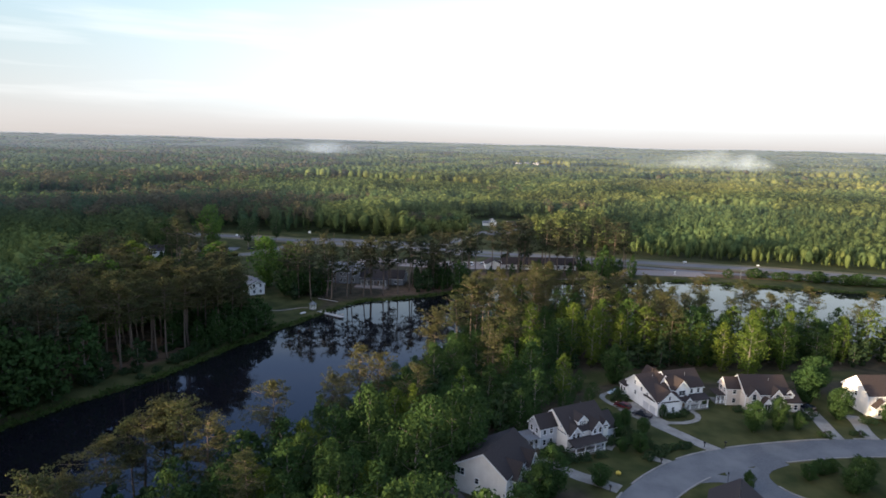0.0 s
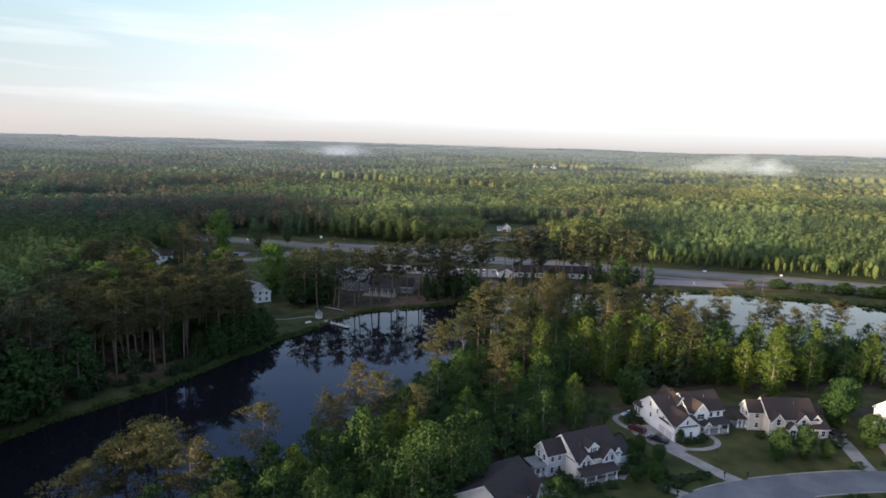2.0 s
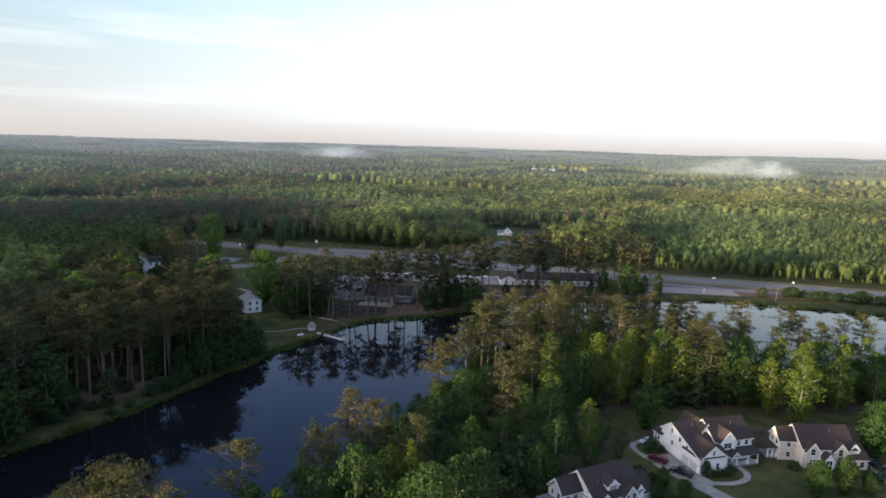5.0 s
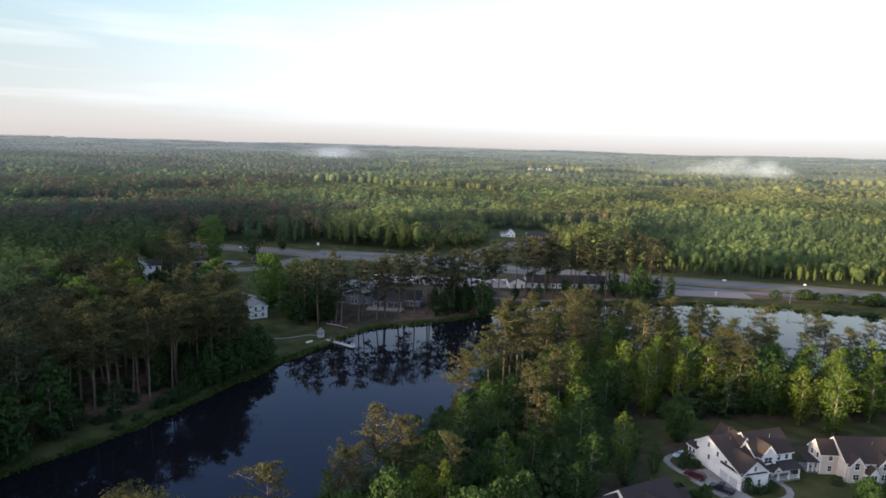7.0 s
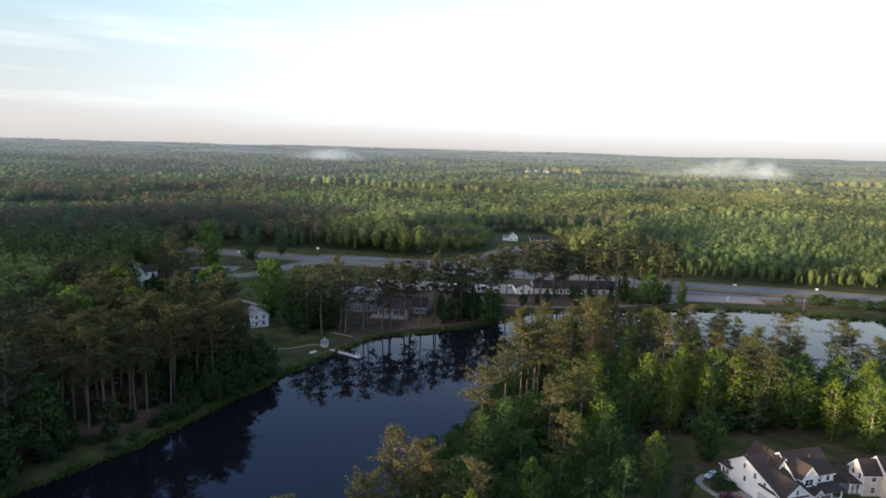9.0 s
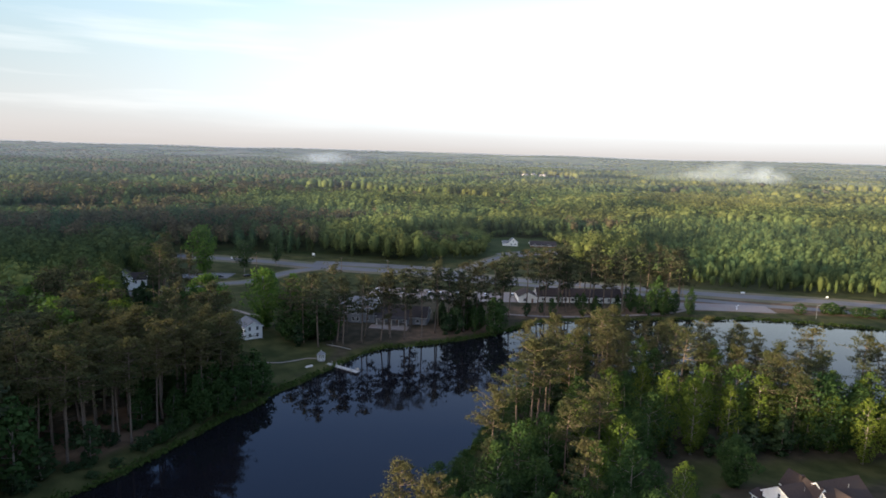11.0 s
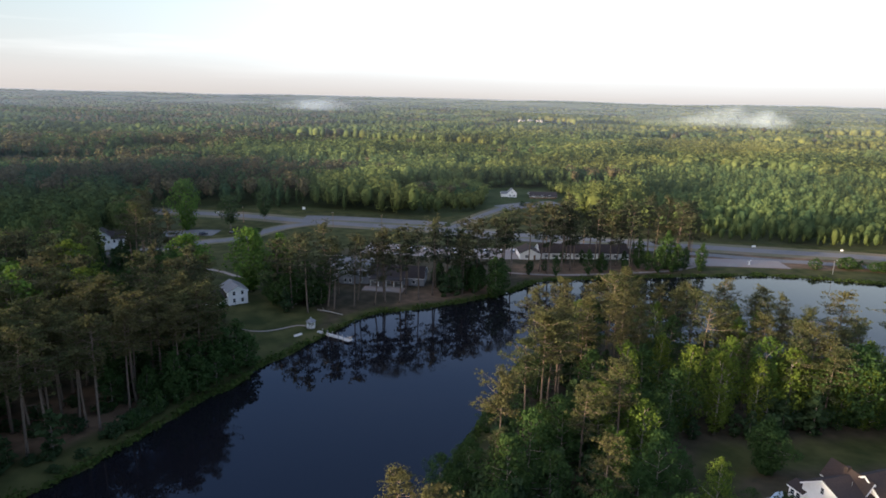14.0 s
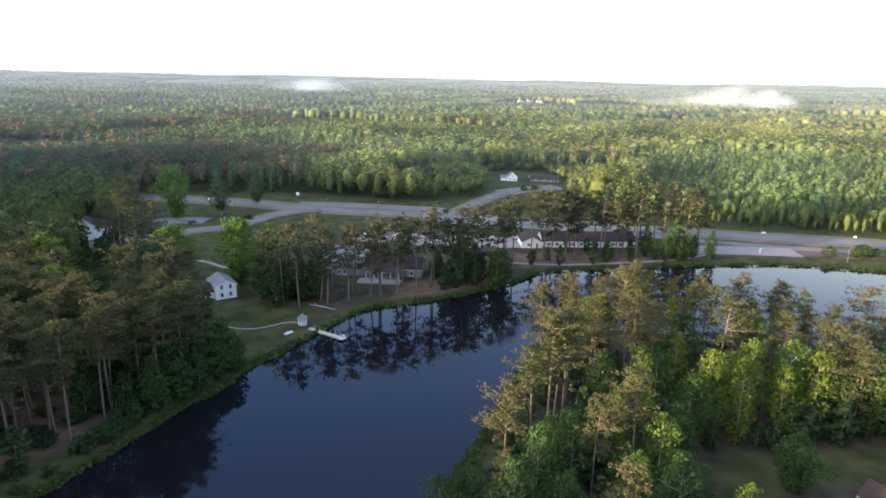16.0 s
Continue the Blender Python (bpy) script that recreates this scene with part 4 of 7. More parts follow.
# pines and broadleaf trees on the far bank
FAR = "trees on the far bank"
for x, y, tall in ((-2.7, 224.5, 26), (4.7, 226, 25), (3, 229, 26), (10.4, 227.5, 27), (16.5, 229, 25), (24, 230, 27), (30, 232, 27), (-7, 229, 25), (-10, 234, 24), (-5, 238, 25), (40, 240, 25), (44, 238, 26), (35, 236, 27),
                   (37.5, 243, 28), (48, 244, 28), (50, 241, 27), (58, 246, 28), (62, 250, 29), (66, 254, 29), (78, 258, 31), (80, 255, 30), (86, 257, 30), (88, 262, 31), (98, 256, 29), (101, 259, 30), (104, 255, 28), (112, 256, 30), (115, 260, 30), (122, 258, 29), (128, 261, 31), (131, 256, 30), (138, 261, 30), (141, 264, 30), (20, 236, 26), (12, 234, 25), (27, 238, 27), (54, 250, 27)):
    put("far_pine", x, y, tall, FAR, rng.uniform(0.9, 1.15), gap=2)
for x, y, tall, wide in ((-12, 243, 15, 1.1), (-9, 246, 16, 1.0), (-13, 238, 14, 1.0), (54.3, 233.5, 16, 1.0), (57, 236, 14, 0.9), (48.3, 236, 11, 0.8), (51, 239, 10, 0.8), (82, 252, 9, 0.7), (94, 252, 11, 0.8), (126, 255, 17, 0.8), (118, 254, 9, 0.9), (129, 252.5, 12, 0.9), (-72, 322, 22, 1.0), (-6, 232, 13, 1.2), (-9, 229, 12, 1.1), (-3, 236, 14, 1.2), (1, 231, 10, 1.1), (-12, 233, 12, 1.2)):
    put("far_oak", x, y, tall, FAR, wide, gap=2)
scatter([(-14, 228), (8, 226), (30, 232), (60, 240), (66, 252), (40, 250), (0, 245), (-14, 244)], 10, 2.0, lambda x, y: ("far_pine", rng.uniform(19, 27), 1.1) if 2 < x < 38 or rng.random() < 0.7 else ("far_oak", rng.uniform(6, 12), 0.8), FAR)
scatter([(-12, 228), (8, 227), (30, 233), (58, 242), (62, 252), (30, 250), (-10, 242)], 9, 1.8, lambda x, y: ("far_oak", rng.uniform(8, 15), rng.uniform(0.75, 1.0)), FAR, keep=lambda x, y: not 2 < x < 38)
scatter([(62, 256), (90, 254), (142, 258), (146, 268), (100, 276), (66, 276)], 14, 3.0, lambda x, y: ("far_pine", rng.uniform(24, 31), 1.0), FAR)
for x, y, s in ((117, 391, 3.5), (124, 393, 3.5), (62, 338, 2.2), (-24, 335, 2.5), (-25, 336, 2.2)):
    put("bush", x, y, s, "roadside bushes", 1.3, gap=1.5)

put("far_oak", 183.5, 247.5, 5.2, "roadside bushes", 2.0, gap=1.5, label="dense dark green bush on the grass verge by the lake")
for k in range(26):
    x = 194 + 2.4 * k
    y = 247.5 - 0.5 * (x - 194) + float(rng.uniform(-1.6, 1.6))
    put("far_oak" if k % 3 else "sapling", x, y, float(rng.uniform(3.6, 6.4)), "roadside bushes", float(rng.uniform(2.2, 3.2)), gap=1.0, label="dense dark green bush on the grass verge by the lake")
for x, y, s, w in ((99.5, 252.8, 9, 0.9), (120.5, 251, 12, 0.8), (116, 257, 14, 0.8), (126, 250.6, 9.5, 0.9), (137, 250, 13, 0.75), (133, 254, 10, 0.9), (108, 252, 6, 1.0)):
    put("far_oak", x, y, s, FAR, w, gap=1.5, label="bushy yellow-green tree at the edge of the lake")
put("bright", -19.8, 246.5, 25, FAR, 1.0, label="broad bright green tree beside the white house")
put("bright", -10.6, 245.5, 22, FAR, 0.75, label="bright green tree behind the white house")
put("bright", -38.6, 251.5, 21, LEFT, 1.35, label="wide dome-shaped yellow-green tree above the white house")
put("shade_tree", -36.3, 342.8, 19, FAR, 0.95)
put("shade_tree", -22.7, 360, 18.5, FAR, 0.85)
put("bright", -54.6, 342.7, 28, FAR, 0.9, label="tall pale olive tree standing alone beside the side road")
put("poplar", -50, 197, 27, LEFT, 1.8, label="broad yellow-green tree among the pines")
for x, y, tall, wide in ((-83, 232, 22, 1.15), (-76, 226, 20, 1.2), (-90, 225, 20, 1.1), (-58, 186, 27, 0.9), (-66, 205, 25, 1.0), (-86, 250, 22, 1.0)):
    put("bright", x, y, tall, LEFT, wide, gap=2, label="broad green tree among the pines of the wooded bank")
put("poplar", -62, 226, 27, LEFT, 1.7, label="broad yellow-green tree among the pines")
# dark growth under the pines of the far bank
scatter([(-12, 226), (8, 225), (30, 230), (58, 240), (64, 252), (40, 252), (0, 247), (-14, 240)], 22, 1.6, lambda x, y: ("sapling", rng.uniform(5, 12), rng.uniform(1.2, 1.7)), FAR, keep=lambda x, y: not 2 < x < 38)
scatter([(70, 254), (142, 256), (146, 266), (100, 270), (70, 266)], 16, 1.6, lambda x, y: ("sapling", rng.uniform(4, 8), rng.uniform(1.2, 1.7)), FAR)

# gardens
YARD = "garden trees and shrubs"
for x, y, tall, wide in ((85.4, 100.6, 8.0, 0.78), (90.8, 100.6, 8.3, 0.78), (95.4, 100.4, 4.6, 0.85), (58.0, 96.0, 4.8, 0.95), (107.6, 112.0, 10.5, 1.0), (107.8, 103.2, 8.6, 0.95), (36.2, 84.4, 10.5, 0.75),
                         (33.0, 81.5, 9.5, 0.8), (45.5, 86.4, 4.5, 1.2), (69.4, 80.8, 4.4, 0.7), (86.6, 77.4, 6.0, 1.0), (90, 79, 6.5, 1.0), (82.4, 82.4, 3.6, 1.2), (85.9, 83.8, 3.4, 1.3), (88.5, 84.0, 3.2, 1.2),
                         (117, 100.0, 5.5, 0.9), (121, 99, 7, 0.9), (60, 106, 5, 0.9), (62.5, 103, 4.2, 0.9), (113.7, 117.2, 11, 0.95), (56.7, 102.6, 4.2, 0.9), (54.9, 96.8, 3.6, 0.9)):
    put("garden_tree", x, y, tall, YARD, wide * (1.2 if tall < 7.5 else 1.1), gap=2)
for x, y, tall, wide in ((70.2, 109.0, 2.9, 0.55), (71.8, 108.8, 1.2, 1.2), (73.3, 108.9, 1.2, 1.3), (74.8, 109.4, 1.3, 1.2), (76.2, 110.4, 1.1, 1.2), (66.2, 121, 2.0, 1.1), (64.6, 119.5, 1.8, 1.1), (66.6, 118.6, 1.5, 1.1), (63.2, 95.6, 1.2, 1.5), (65, 96, 1.2, 1.5),
                         (66.7, 96.4, 1.2, 1.5), (68.3, 96.5, 1.1, 1.4), (61.4, 96.0, 1.2, 1.4), (61.0, 98.8, 1.3, 1.4), (58.2, 102, 2.2, 1.1), (56.8, 105, 2.4, 1.0), (59.4, 100, 2.2, 1.0), (54.2, 99.6, 1.7, 1.2), (44.2, 94.8, 1.4, 1.4), (46.8, 94.6, 1.4, 1.4), (49.5, 95.3, 1.3, 1.4),
                         (42.8, 96.8, 1.8, 1.3), (41.8, 98.2, 1.8, 1.3), (57.6, 109.4, 2.6, 1.0), (58.4, 107.2, 2.4, 1.0), (93, 106.6, 1.4, 1.3), (96.5, 106, 1.4, 1.3), (99.5, 105, 1.4, 1.3), (88.6, 109.5, 1.5, 1.2), (101.5, 104.4, 2.2, 1.0), (106.2, 95.8, 1.0, 1.5), (104.6, 96.2, 0.9, 1.4), (113.5, 100.2, 1.2, 1.4), (111.5, 100.6, 1.2, 1.4),
                         (97.4, 87.2, 0.8, 1.6), (98.8, 86.5, 0.8, 1.6), (60.8, 93.8, 1.4, 1.4), (58.6, 93.0, 1.5, 1.3), (98.7, 96.0, 1.3, 1.2), (97.6, 96.6, 1.0, 1.3), (59.9, 99.1, 1.6, 1.2), (57.2, 99.4, 1.5, 1.2)):
    put("bush", x, y, tall * 1.3, YARD, wide, gap=1.0)

# ---- the wood out to the horizon ----
OPEN = [(-60, 225), (-80, 300), (-75, 400), (-30, 397), (8, 389), (50, 364), (80, 371), (102, 402), (110, 462), (154, 462), (152, 408), (128, 352),
        (138, 322), (177, 295), (230, 274), (345, 216), (470, 140), (470, 60), (200, 44), (120, 52), (82, 56), (60, 50), (34, 54), (24, 62), (8, 60), (-30, 60), (-60, 56), (-76, 70), (-78, 100), (-84, 126)]


def ball_mesh(times):
    bm = bmesh.new()
    bmesh.ops.create_icosphere(bm, subdivisions=times, radius=1.0)
    v, f = [tuple(p.co) for p in bm.verts], [[p.index for p in t.verts] for t in bm.faces]
    bm.free()
    return v, f


ICO_S, ICO_T = ball_mesh(1)
ICO_V, ICO_F = ball_mesh(2)


YOUNG = [[(-58, 508), (-20, 496), (34, 500), (50, 560), (28, 622), (-40, 632)], [(152, 330), (168, 292), (230, 262), (345, 205), (480, 130), (560, 280), (440, 400), (345, 560), (216, 505), (200, 425)],
         [(-190, 640), (-110, 620), (-80, 700), (-170, 730)]]
# stands of one sort: brown pines, and deep green older wood, western shade put into its colour
PINES = [[(-270, 690), (-93, 612), (-26, 440), (-24, 424), (-83, 405), (-160, 430)], [(60, 405), (92, 398), (96, 425), (64, 440)], [(150, 462), (200, 452), (196, 492), (158, 498)]]
DEEP = [[(-380, 960), (-262, 968), (-205, 800), (-215, 765), (-310, 765)], [(280, 612), (345, 606), (356, 668), (290, 676)], [(112, 452), (172, 446), (178, 496), (118, 500)], [(-250, 300), (-84, 300), (-78, 400), (-160, 425), (-300, 440)], [(60, 760), (180, 740), (190, 800), (70, 820)]]
# small clearings in the wood
GLADES = [[(-86, 566), (-66, 580), (-64, 600), (-92, 592)], [(560, 560), (700, 520), (720, 560), (600, 610)], [(-20, 900), (80, 890), (60, 925), (-30, 930)]]


def stand_points(r, near, far, spacing, wedge, young=False):
    """Where trees stand between two distances, with the age and sort of the stand that each belongs to."""
    k = np.arange(-far, far, spacing)
    x, y = np.meshgrid(k, k[k > (-900 if wedge[1] > math.pi else 0)])
    x, y = x.ravel(), y.ravel()
    x, y = x + r.uniform(-0.45, 0.45, x.shape) * spacing, y + r.uniform(-0.45, 0.45, x.shape) * spacing
    d, az = np.hypot(x, y - 20), np.arctan2(y - 20, x)
    ok = (d > near) & (d < far) & (np.mod(az - wedge[0], 2 * math.pi) < wedge[1] - wedge[0])
    x, y = x[ok], y[ok]
    fresh = np.zeros(x.shape, bool)
    for poly in YOUNG:
        fresh |= signed(poly, x / U, y / U) + 12 * waves(x * 0.02, y * 0.02) + np.sin(x * 12.9898 + y * 78.233) * 6 < 0
    ok = (fresh == young) & ~inside(OPEN, x / U, y / U) & ((x - 580) ** 2 / 110**2 + (y - 1690) ** 2 / 100**2 > 1)
    for poly in GLADES:
        ok &= ~inside(poly, x / U, y / U)
    x, y = x[ok], y[ok]
    n = len(x)
    g = np.sin(x * 0.011 + 2 * np.sin(y * 0.006)) + np.sin(y * 0.013 + 1.5 * np.sin(x * 0.005))
    # stands of different age and kind, with ragged borders
    wx, wy = x + 22 * np.sin(y * 0.05) + r.normal(0, 6, n), y + 22 * np.sin(x * 0.043) + r.normal(0, 6, n)
    cell = lambda s, k: np.sin(np.floor(wx / s + 0.5 * np.floor(wy / s)) * 12.9898 + np.floor(wy / s) * 78.233 + k) * 43758.5453 % 1.0  # noqa: E731
    age, sort = 0.6 * cell(95.0, 1.0) + 0.4 * cell(41.0, 2.0), 0.6 * cell(120.0, 3.0) + 0.4 * cell(52.0, 4.0)
    # long belts of taller and lower, lighter and darker wood
    belt = 0.5 + 0.5 * np.sin(y * 0.024 + 1.9 * np.sin(x * 0.0065) + 1.2 * np.sin(x * 0.0023 + y * 0.004))
    other = 0.5 + 0.5 * np.sin(y * 0.015 - x * 0.006 + 2.1 * np.sin(x * 0.0049 + 2.0))
    age, sort = 0.55 * age + 0.5 * belt**1.5, 0.7 * sort + 0.3 * other
    # wood darkens to the west and brightens to the east, light put into its colour
    sort = sort * (0.5 + 0.5 * ease(-260, 120, x - 0.12 * y)) + 0.12 * ease(100, 400, x - 0.2 * y)
    ragged = 10 * waves(x * 0.03, y * 0.03) + r.normal(0, 5, n)
    for polys, value in ((PINES, 0.1), (DEEP, 0.275)):
        for poly in polys:
            sort = np.where(signed(poly, x / U, y / U) + ragged < 0, value + 0.07 * r.random(n), sort)
    # lighter and darker patches; DEEP stands toned down further to stand for shade
    stand_tone = np.clip(0.5 + 0.30 * np.sin(x * 0.021 + 1.7 * np.sin(y * 0.017)) + 0.26 * np.sin(y * 0.034 + 2.3 * np.sin(x * 0.012)) + r.normal(0, 0.07, n), 0, 1)
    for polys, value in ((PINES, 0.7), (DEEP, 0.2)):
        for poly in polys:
            stand_tone = np.where(signed(poly, x / U, y / U) + ragged < 0, value * stand_tone, stand_tone)
    return x, y, height(x, y), g, age, sort, stand_tone


def lobed(seed, tris, reach, low):
    """A leafy crown 20 high and 2 x reach wide: overlapping rounded boughs, as triangles, and where sprays grow on them."""
    r = np.random.default_rng(seed)
    v, f = (np.array(ICO_V), np.array(ICO_F)) if tris > 20 else (np.array(ICO_S), np.array(ICO_T))
    boughs = r.normal(size=(11, 3))
    boughs[:, 2] = np.abs(boughs[:, 2]) * 0.9 - 0.25
    boughs /= np.linalg.norm(boughs, axis=1, keepdims=True)
    swell = r.uniform(0.12, 0.42, 11)
    near = np.exp((v @ boughs.T - 1) * 9.0) * swell
    out = 0.72 + near.max(1) + r.uniform(-0.07, 0.07, len(v))
    p = v * out[:, None] * np.array([reach, reach, 1.0])
    half = 10 * (1 - low)
    p[:, 2] = 20 - half * 1.08 + p[:, 2] * half * np.where(v[:, 2] < 0, 1.25, 1.0)
    return p, f


def sprays(seed, body, count, size):
    """Loose leaf tufts that stand out from a crown's surface."""
    r = np.random.default_rng(seed)
    p, f = body
    tri = p[f[r.integers(0, len(f), count)]]
    w = r.dirichlet((1, 1, 1), count)
    c = (tri * w[..., None]).sum(1)
    away = c - np.array([0, 0, 11.0])
    away /= np.linalg.norm(away, axis=1, keepdims=True)
    return cards(c + away * r.uniform(-0.9, 1.5, (count, 1)), size * r.uniform(0.5, 1.4, count), r, away, 1.6)


def crowns(seed, count, reach, low):
    return [(lobed(seed + k, 80, reach + 0.4 * (k % 3), low), lobed(seed + k, 20, reach + 0.4 * (k % 3), low)) for k in range(count)]


ROUND, SLIM, PINY = crowns(900, 7, 5.6, 0.2), crowns(920, 3, 3.5, 0.05), crowns(940, 4, 3.6, 0.52)


def leafy_forest(name, label, near, far, spacing, tufts, size, tall, seed, wedge, young=False, coarse=False, core=0.62):
    """A closed canopy: crowns of rounded boughs, frayed with leaf sprays."""
    r = np.random.default_rng(seed)
    x, y, z, g, age, sort, stand_tone = stand_points(r, near, far, spacing, wedge, young)
    n = len(x)
    big = r.random(n) ** 1.6
    h = tall * (0.44 + 0.52 * age + 0.28 * big + r.uniform(-0.07, 0.07, n)) * np.where((g > 1.35) & (not young), 0.5, 1.0)
    wide = (0.5 + 0.88 * big) * r.uniform(0.9, 1.15, n) * spacing / 7.2
    if young:
        h, sort = tall * (0.55 + 0.3 * age + 0.7 * big), 0.05 + 0.30 * sort + r.uniform(0, 0.24, n)
    brown = (sort < 0.27) & (r.random(n) < (0.0 if young else 0.55))
    slim = ~brown & (r.random(n) < (0.38 if young else 0.2))
    tint = np.where(brown, r.uniform(0.78, 1.0, n), np.clip(0.68 * (1.2 * sort - 0.2 + 0.24 * r.random(n)), 0, 0.68))
    pick, turn = r.integers(0, 420, n), r.uniform(0, 6.283, n)
    verts, loops, sizes, tints, tones = [], [], [], [], []
    count = 0
    for mask, protos in ((brown, PINY), (slim, SLIM), (~brown & ~slim, ROUND)):
        for k, (fine, rough) in enumerate(protos):
            p, f = rough if coarse else fine
            i = np.nonzero(mask & (pick % len(protos) == k))[0]
            if not len(i):
                continue
            q = sprays(77 + k, fine, tufts, size)
            inner = p * np.array([core, core, 0.26 + core])
            pts = np.concatenate([inner, q.reshape(-1, 3)])
            s = (h[i] / 20)[:, None]
            w = wide[i][:, None] * (0.55 + 0.45 * s)
            c, d = np.cos(turn[i])[:, None], np.sin(turn[i])[:, None]
            verts.append(np.stack([x[i][:, None] + w * (c * pts[:, 0] - d * pts[:, 1]), y[i][:, None] + w * (d * pts[:, 0] + c * pts[:, 1]), z[i][:, None] + s * pts[:, 2]], -1).reshape(-1, 3))
            one = np.concatenate([f.ravel(), len(p) + np.arange(4 * tufts)])
            loops.append((one[None] + count + len(pts) * np.arange(len(i))[:, None]).ravel())
            count += len(pts) * len(i)
            sizes.append(np.tile(np.concatenate([np.full(len(f), 3), np.full(tufts, 4)]), len(i)))
            tints.append(np.repeat(tint[i], len(f) + tufts))
            tones.append(np.repeat(stand_tone[i], len(f) + tufts))
    loops, sizes = np.concatenate(loops), np.concatenate(sizes)
    me = bpy.data.meshes.new(name)
    me.vertices.add(count)
    me.vertices.foreach_set("co", np.concatenate(verts).astype(np.float32).ravel())
    me.loops.add(len(loops))
    me.loops.foreach_set("vertex_index", loops.astype(np.int32))
    me.polygons.add(len(sizes))
    me.polygons.foreach_set("loop_start", np.concatenate([[0], np.cumsum(sizes)[:-1]]).astype(np.int32))
    me.materials.append(LEAF_FOREST)
    me.update(calc_edges=True)
    me.attributes.new("tint", "FLOAT", "FACE").data.foreach_set("value", np.concatenate(tints).astype(np.float32))
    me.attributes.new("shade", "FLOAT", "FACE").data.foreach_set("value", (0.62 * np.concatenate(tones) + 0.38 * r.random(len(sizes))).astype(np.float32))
    return tagged(new(name, me), label, "wood", kind="stuff")


def forest(name, label, near, far, spacing, tufts, size, tall, spread, seed, wedge):
    """Crowns of loose leaf tufts on a jittered grid between two distances, in metres."""
    r = np.random.default_rng(seed)
    x, y, z, g, age, sort, stand_tone = stand_points(r, near, far, spacing, wedge)
    n = len(x)
    h = tall * (0.5 + 0.66 * age + r.uniform(-0.1, 0.14, n)) * np.where(g > 1.35, 0.5, 1.0)
    w = spread * r.uniform(0.65, 1.3, n) * np.where(g > 1.35, 0.7, 1.0)
    slim = r.random(n) < 0.03
    w, h = np.where(slim, w * 0.75, w), np.where(slim, h * 1.12, h)
    # a lumpy faceted crown for each tree
    ico, tri = np.array(ICO_S), np.array(ICO_T)
    m = len(ico)
    bump = r.uniform(0.68, 1.22, (n, m, 1))
    taper = 1 - np.where(slim, 0.55, 0.12)[:, None] * np.clip(ico[None, :, 2], 0, 1)
    v = np.empty((n, m, 3))
    v[..., 0] = x[:, None] + ico[None, :, 0] * bump[..., 0] * w[:, None] * taper
    v[..., 1] = y[:, None] + ico[None, :, 1] * bump[..., 0] * w[:, None] * taper
    v[..., 2] = z[:, None] + h[:, None] * (0.58 + 0.40 * ico[None, :, 2] * (0.7 + 0.3 * bump[..., 0]))
    # loose sprays that fray its outline
    up = r.uniform(0.05, 1.0, (n, tufts)) ** 0.7
    az = r.uniform(0, 6.283, (n, tufts))
    prof = np.sqrt(np.clip(1 - (2 * up - 1) ** 2, 0.03, 1)) * np.where(slim[:, None], 1 - 0.4 * up, 1.0)
    rad = w[:, None] * prof * r.uniform(0.85, 1.15, (n, tufts))
    out = np.stack([np.cos(az), np.sin(az), 1.6 * up - 0.5], -1)
    c = np.stack([x[:, None] + rad * np.cos(az), y[:, None] + rad * np.sin(az), z[:, None] + h[:, None] * (0.06 + 0.95 * up)], -1).reshape(-1, 3)
    s = size * r.uniform(0.6, 1.25, len(c))
    q = cards(c, s, r, out.reshape(-1, 3), 0.6) if tufts else np.zeros((0, 4, 3))
    # one tone for each tree: deep green, green, yellow-green, or brown in the pine stands
    brown = (sort < 0.27) & (r.random(n) < 0.7)
    tint = np.where(brown | (r.random(n) < 0.02), r.uniform(0.78, 1.0, n), np.clip(0.68 * (1.2 * sort - 0.22 + 0.26 * r.random(n)), 0, 0.68))
    nt, nq = n * len(tri), len(q)
    me = bpy.data.meshes.new(name)
    me.vertices.add(n * m + 4 * nq)
    me.vertices.foreach_set("co", np.concatenate([v.reshape(-1, 3), q.reshape(-1, 3)]).astype(np.float32).ravel())
    loops = np.concatenate([(tri[None] + m * np.arange(n)[:, None, None]).ravel(), n * m + np.arange(4 * nq)])
    me.loops.add(len(loops))
    me.loops.foreach_set("vertex_index", loops.astype(np.int32))
    me.polygons.add(nt + nq)
    me.polygons.foreach_set("loop_start", np.concatenate([np.arange(0, 3 * nt, 3), 3 * nt + np.arange(0, 4 * nq, 4)]).astype(np.int32))
    me.materials.append(LEAF_FOREST)
    me.update(calc_edges=True)
    me.attributes.new("tint", "FLOAT", "FACE").data.foreach_set("value", np.concatenate([np.repeat(tint, len(tri)), np.repeat(tint, tufts)]).astype(np.float32))
    me.attributes.new("shade", "FLOAT", "FACE").data.foreach_set("value", (0.62 * np.concatenate([np.repeat(stand_tone, len(tri)), np.repeat(stand_tone, tufts)]) + 0.38 * r.random(nt + nq)).astype(np.float32))
    return tagged(new(name, me), label, "wood", kind="stuff")


leafy_forest("near_wood", "mixed green wood behind the road in morning light", 90, 640, 7.2, 150, 0.76, 23, 11, (math.radians(38), math.radians(124)))
leafy_forest("young_edge", "edge of a low dense plantation of young green trees", 250, 470, 5.0, 120, 0.46, 11.5, 17, (math.radians(25), math.radians(124)), True)
leafy_forest("young_wood", "low dense plantation of young green trees", 470, 1150, 5.2, 60, 0.64, 11.5, 18, (math.radians(25), math.radians(124)), True, True)
leafy_forest("middle_wood", "unbroken mixed green wood", 640, 1150, 9.8, 54, 1.1, 22, 12, (math.radians(40), math.radians(118)), False, True)
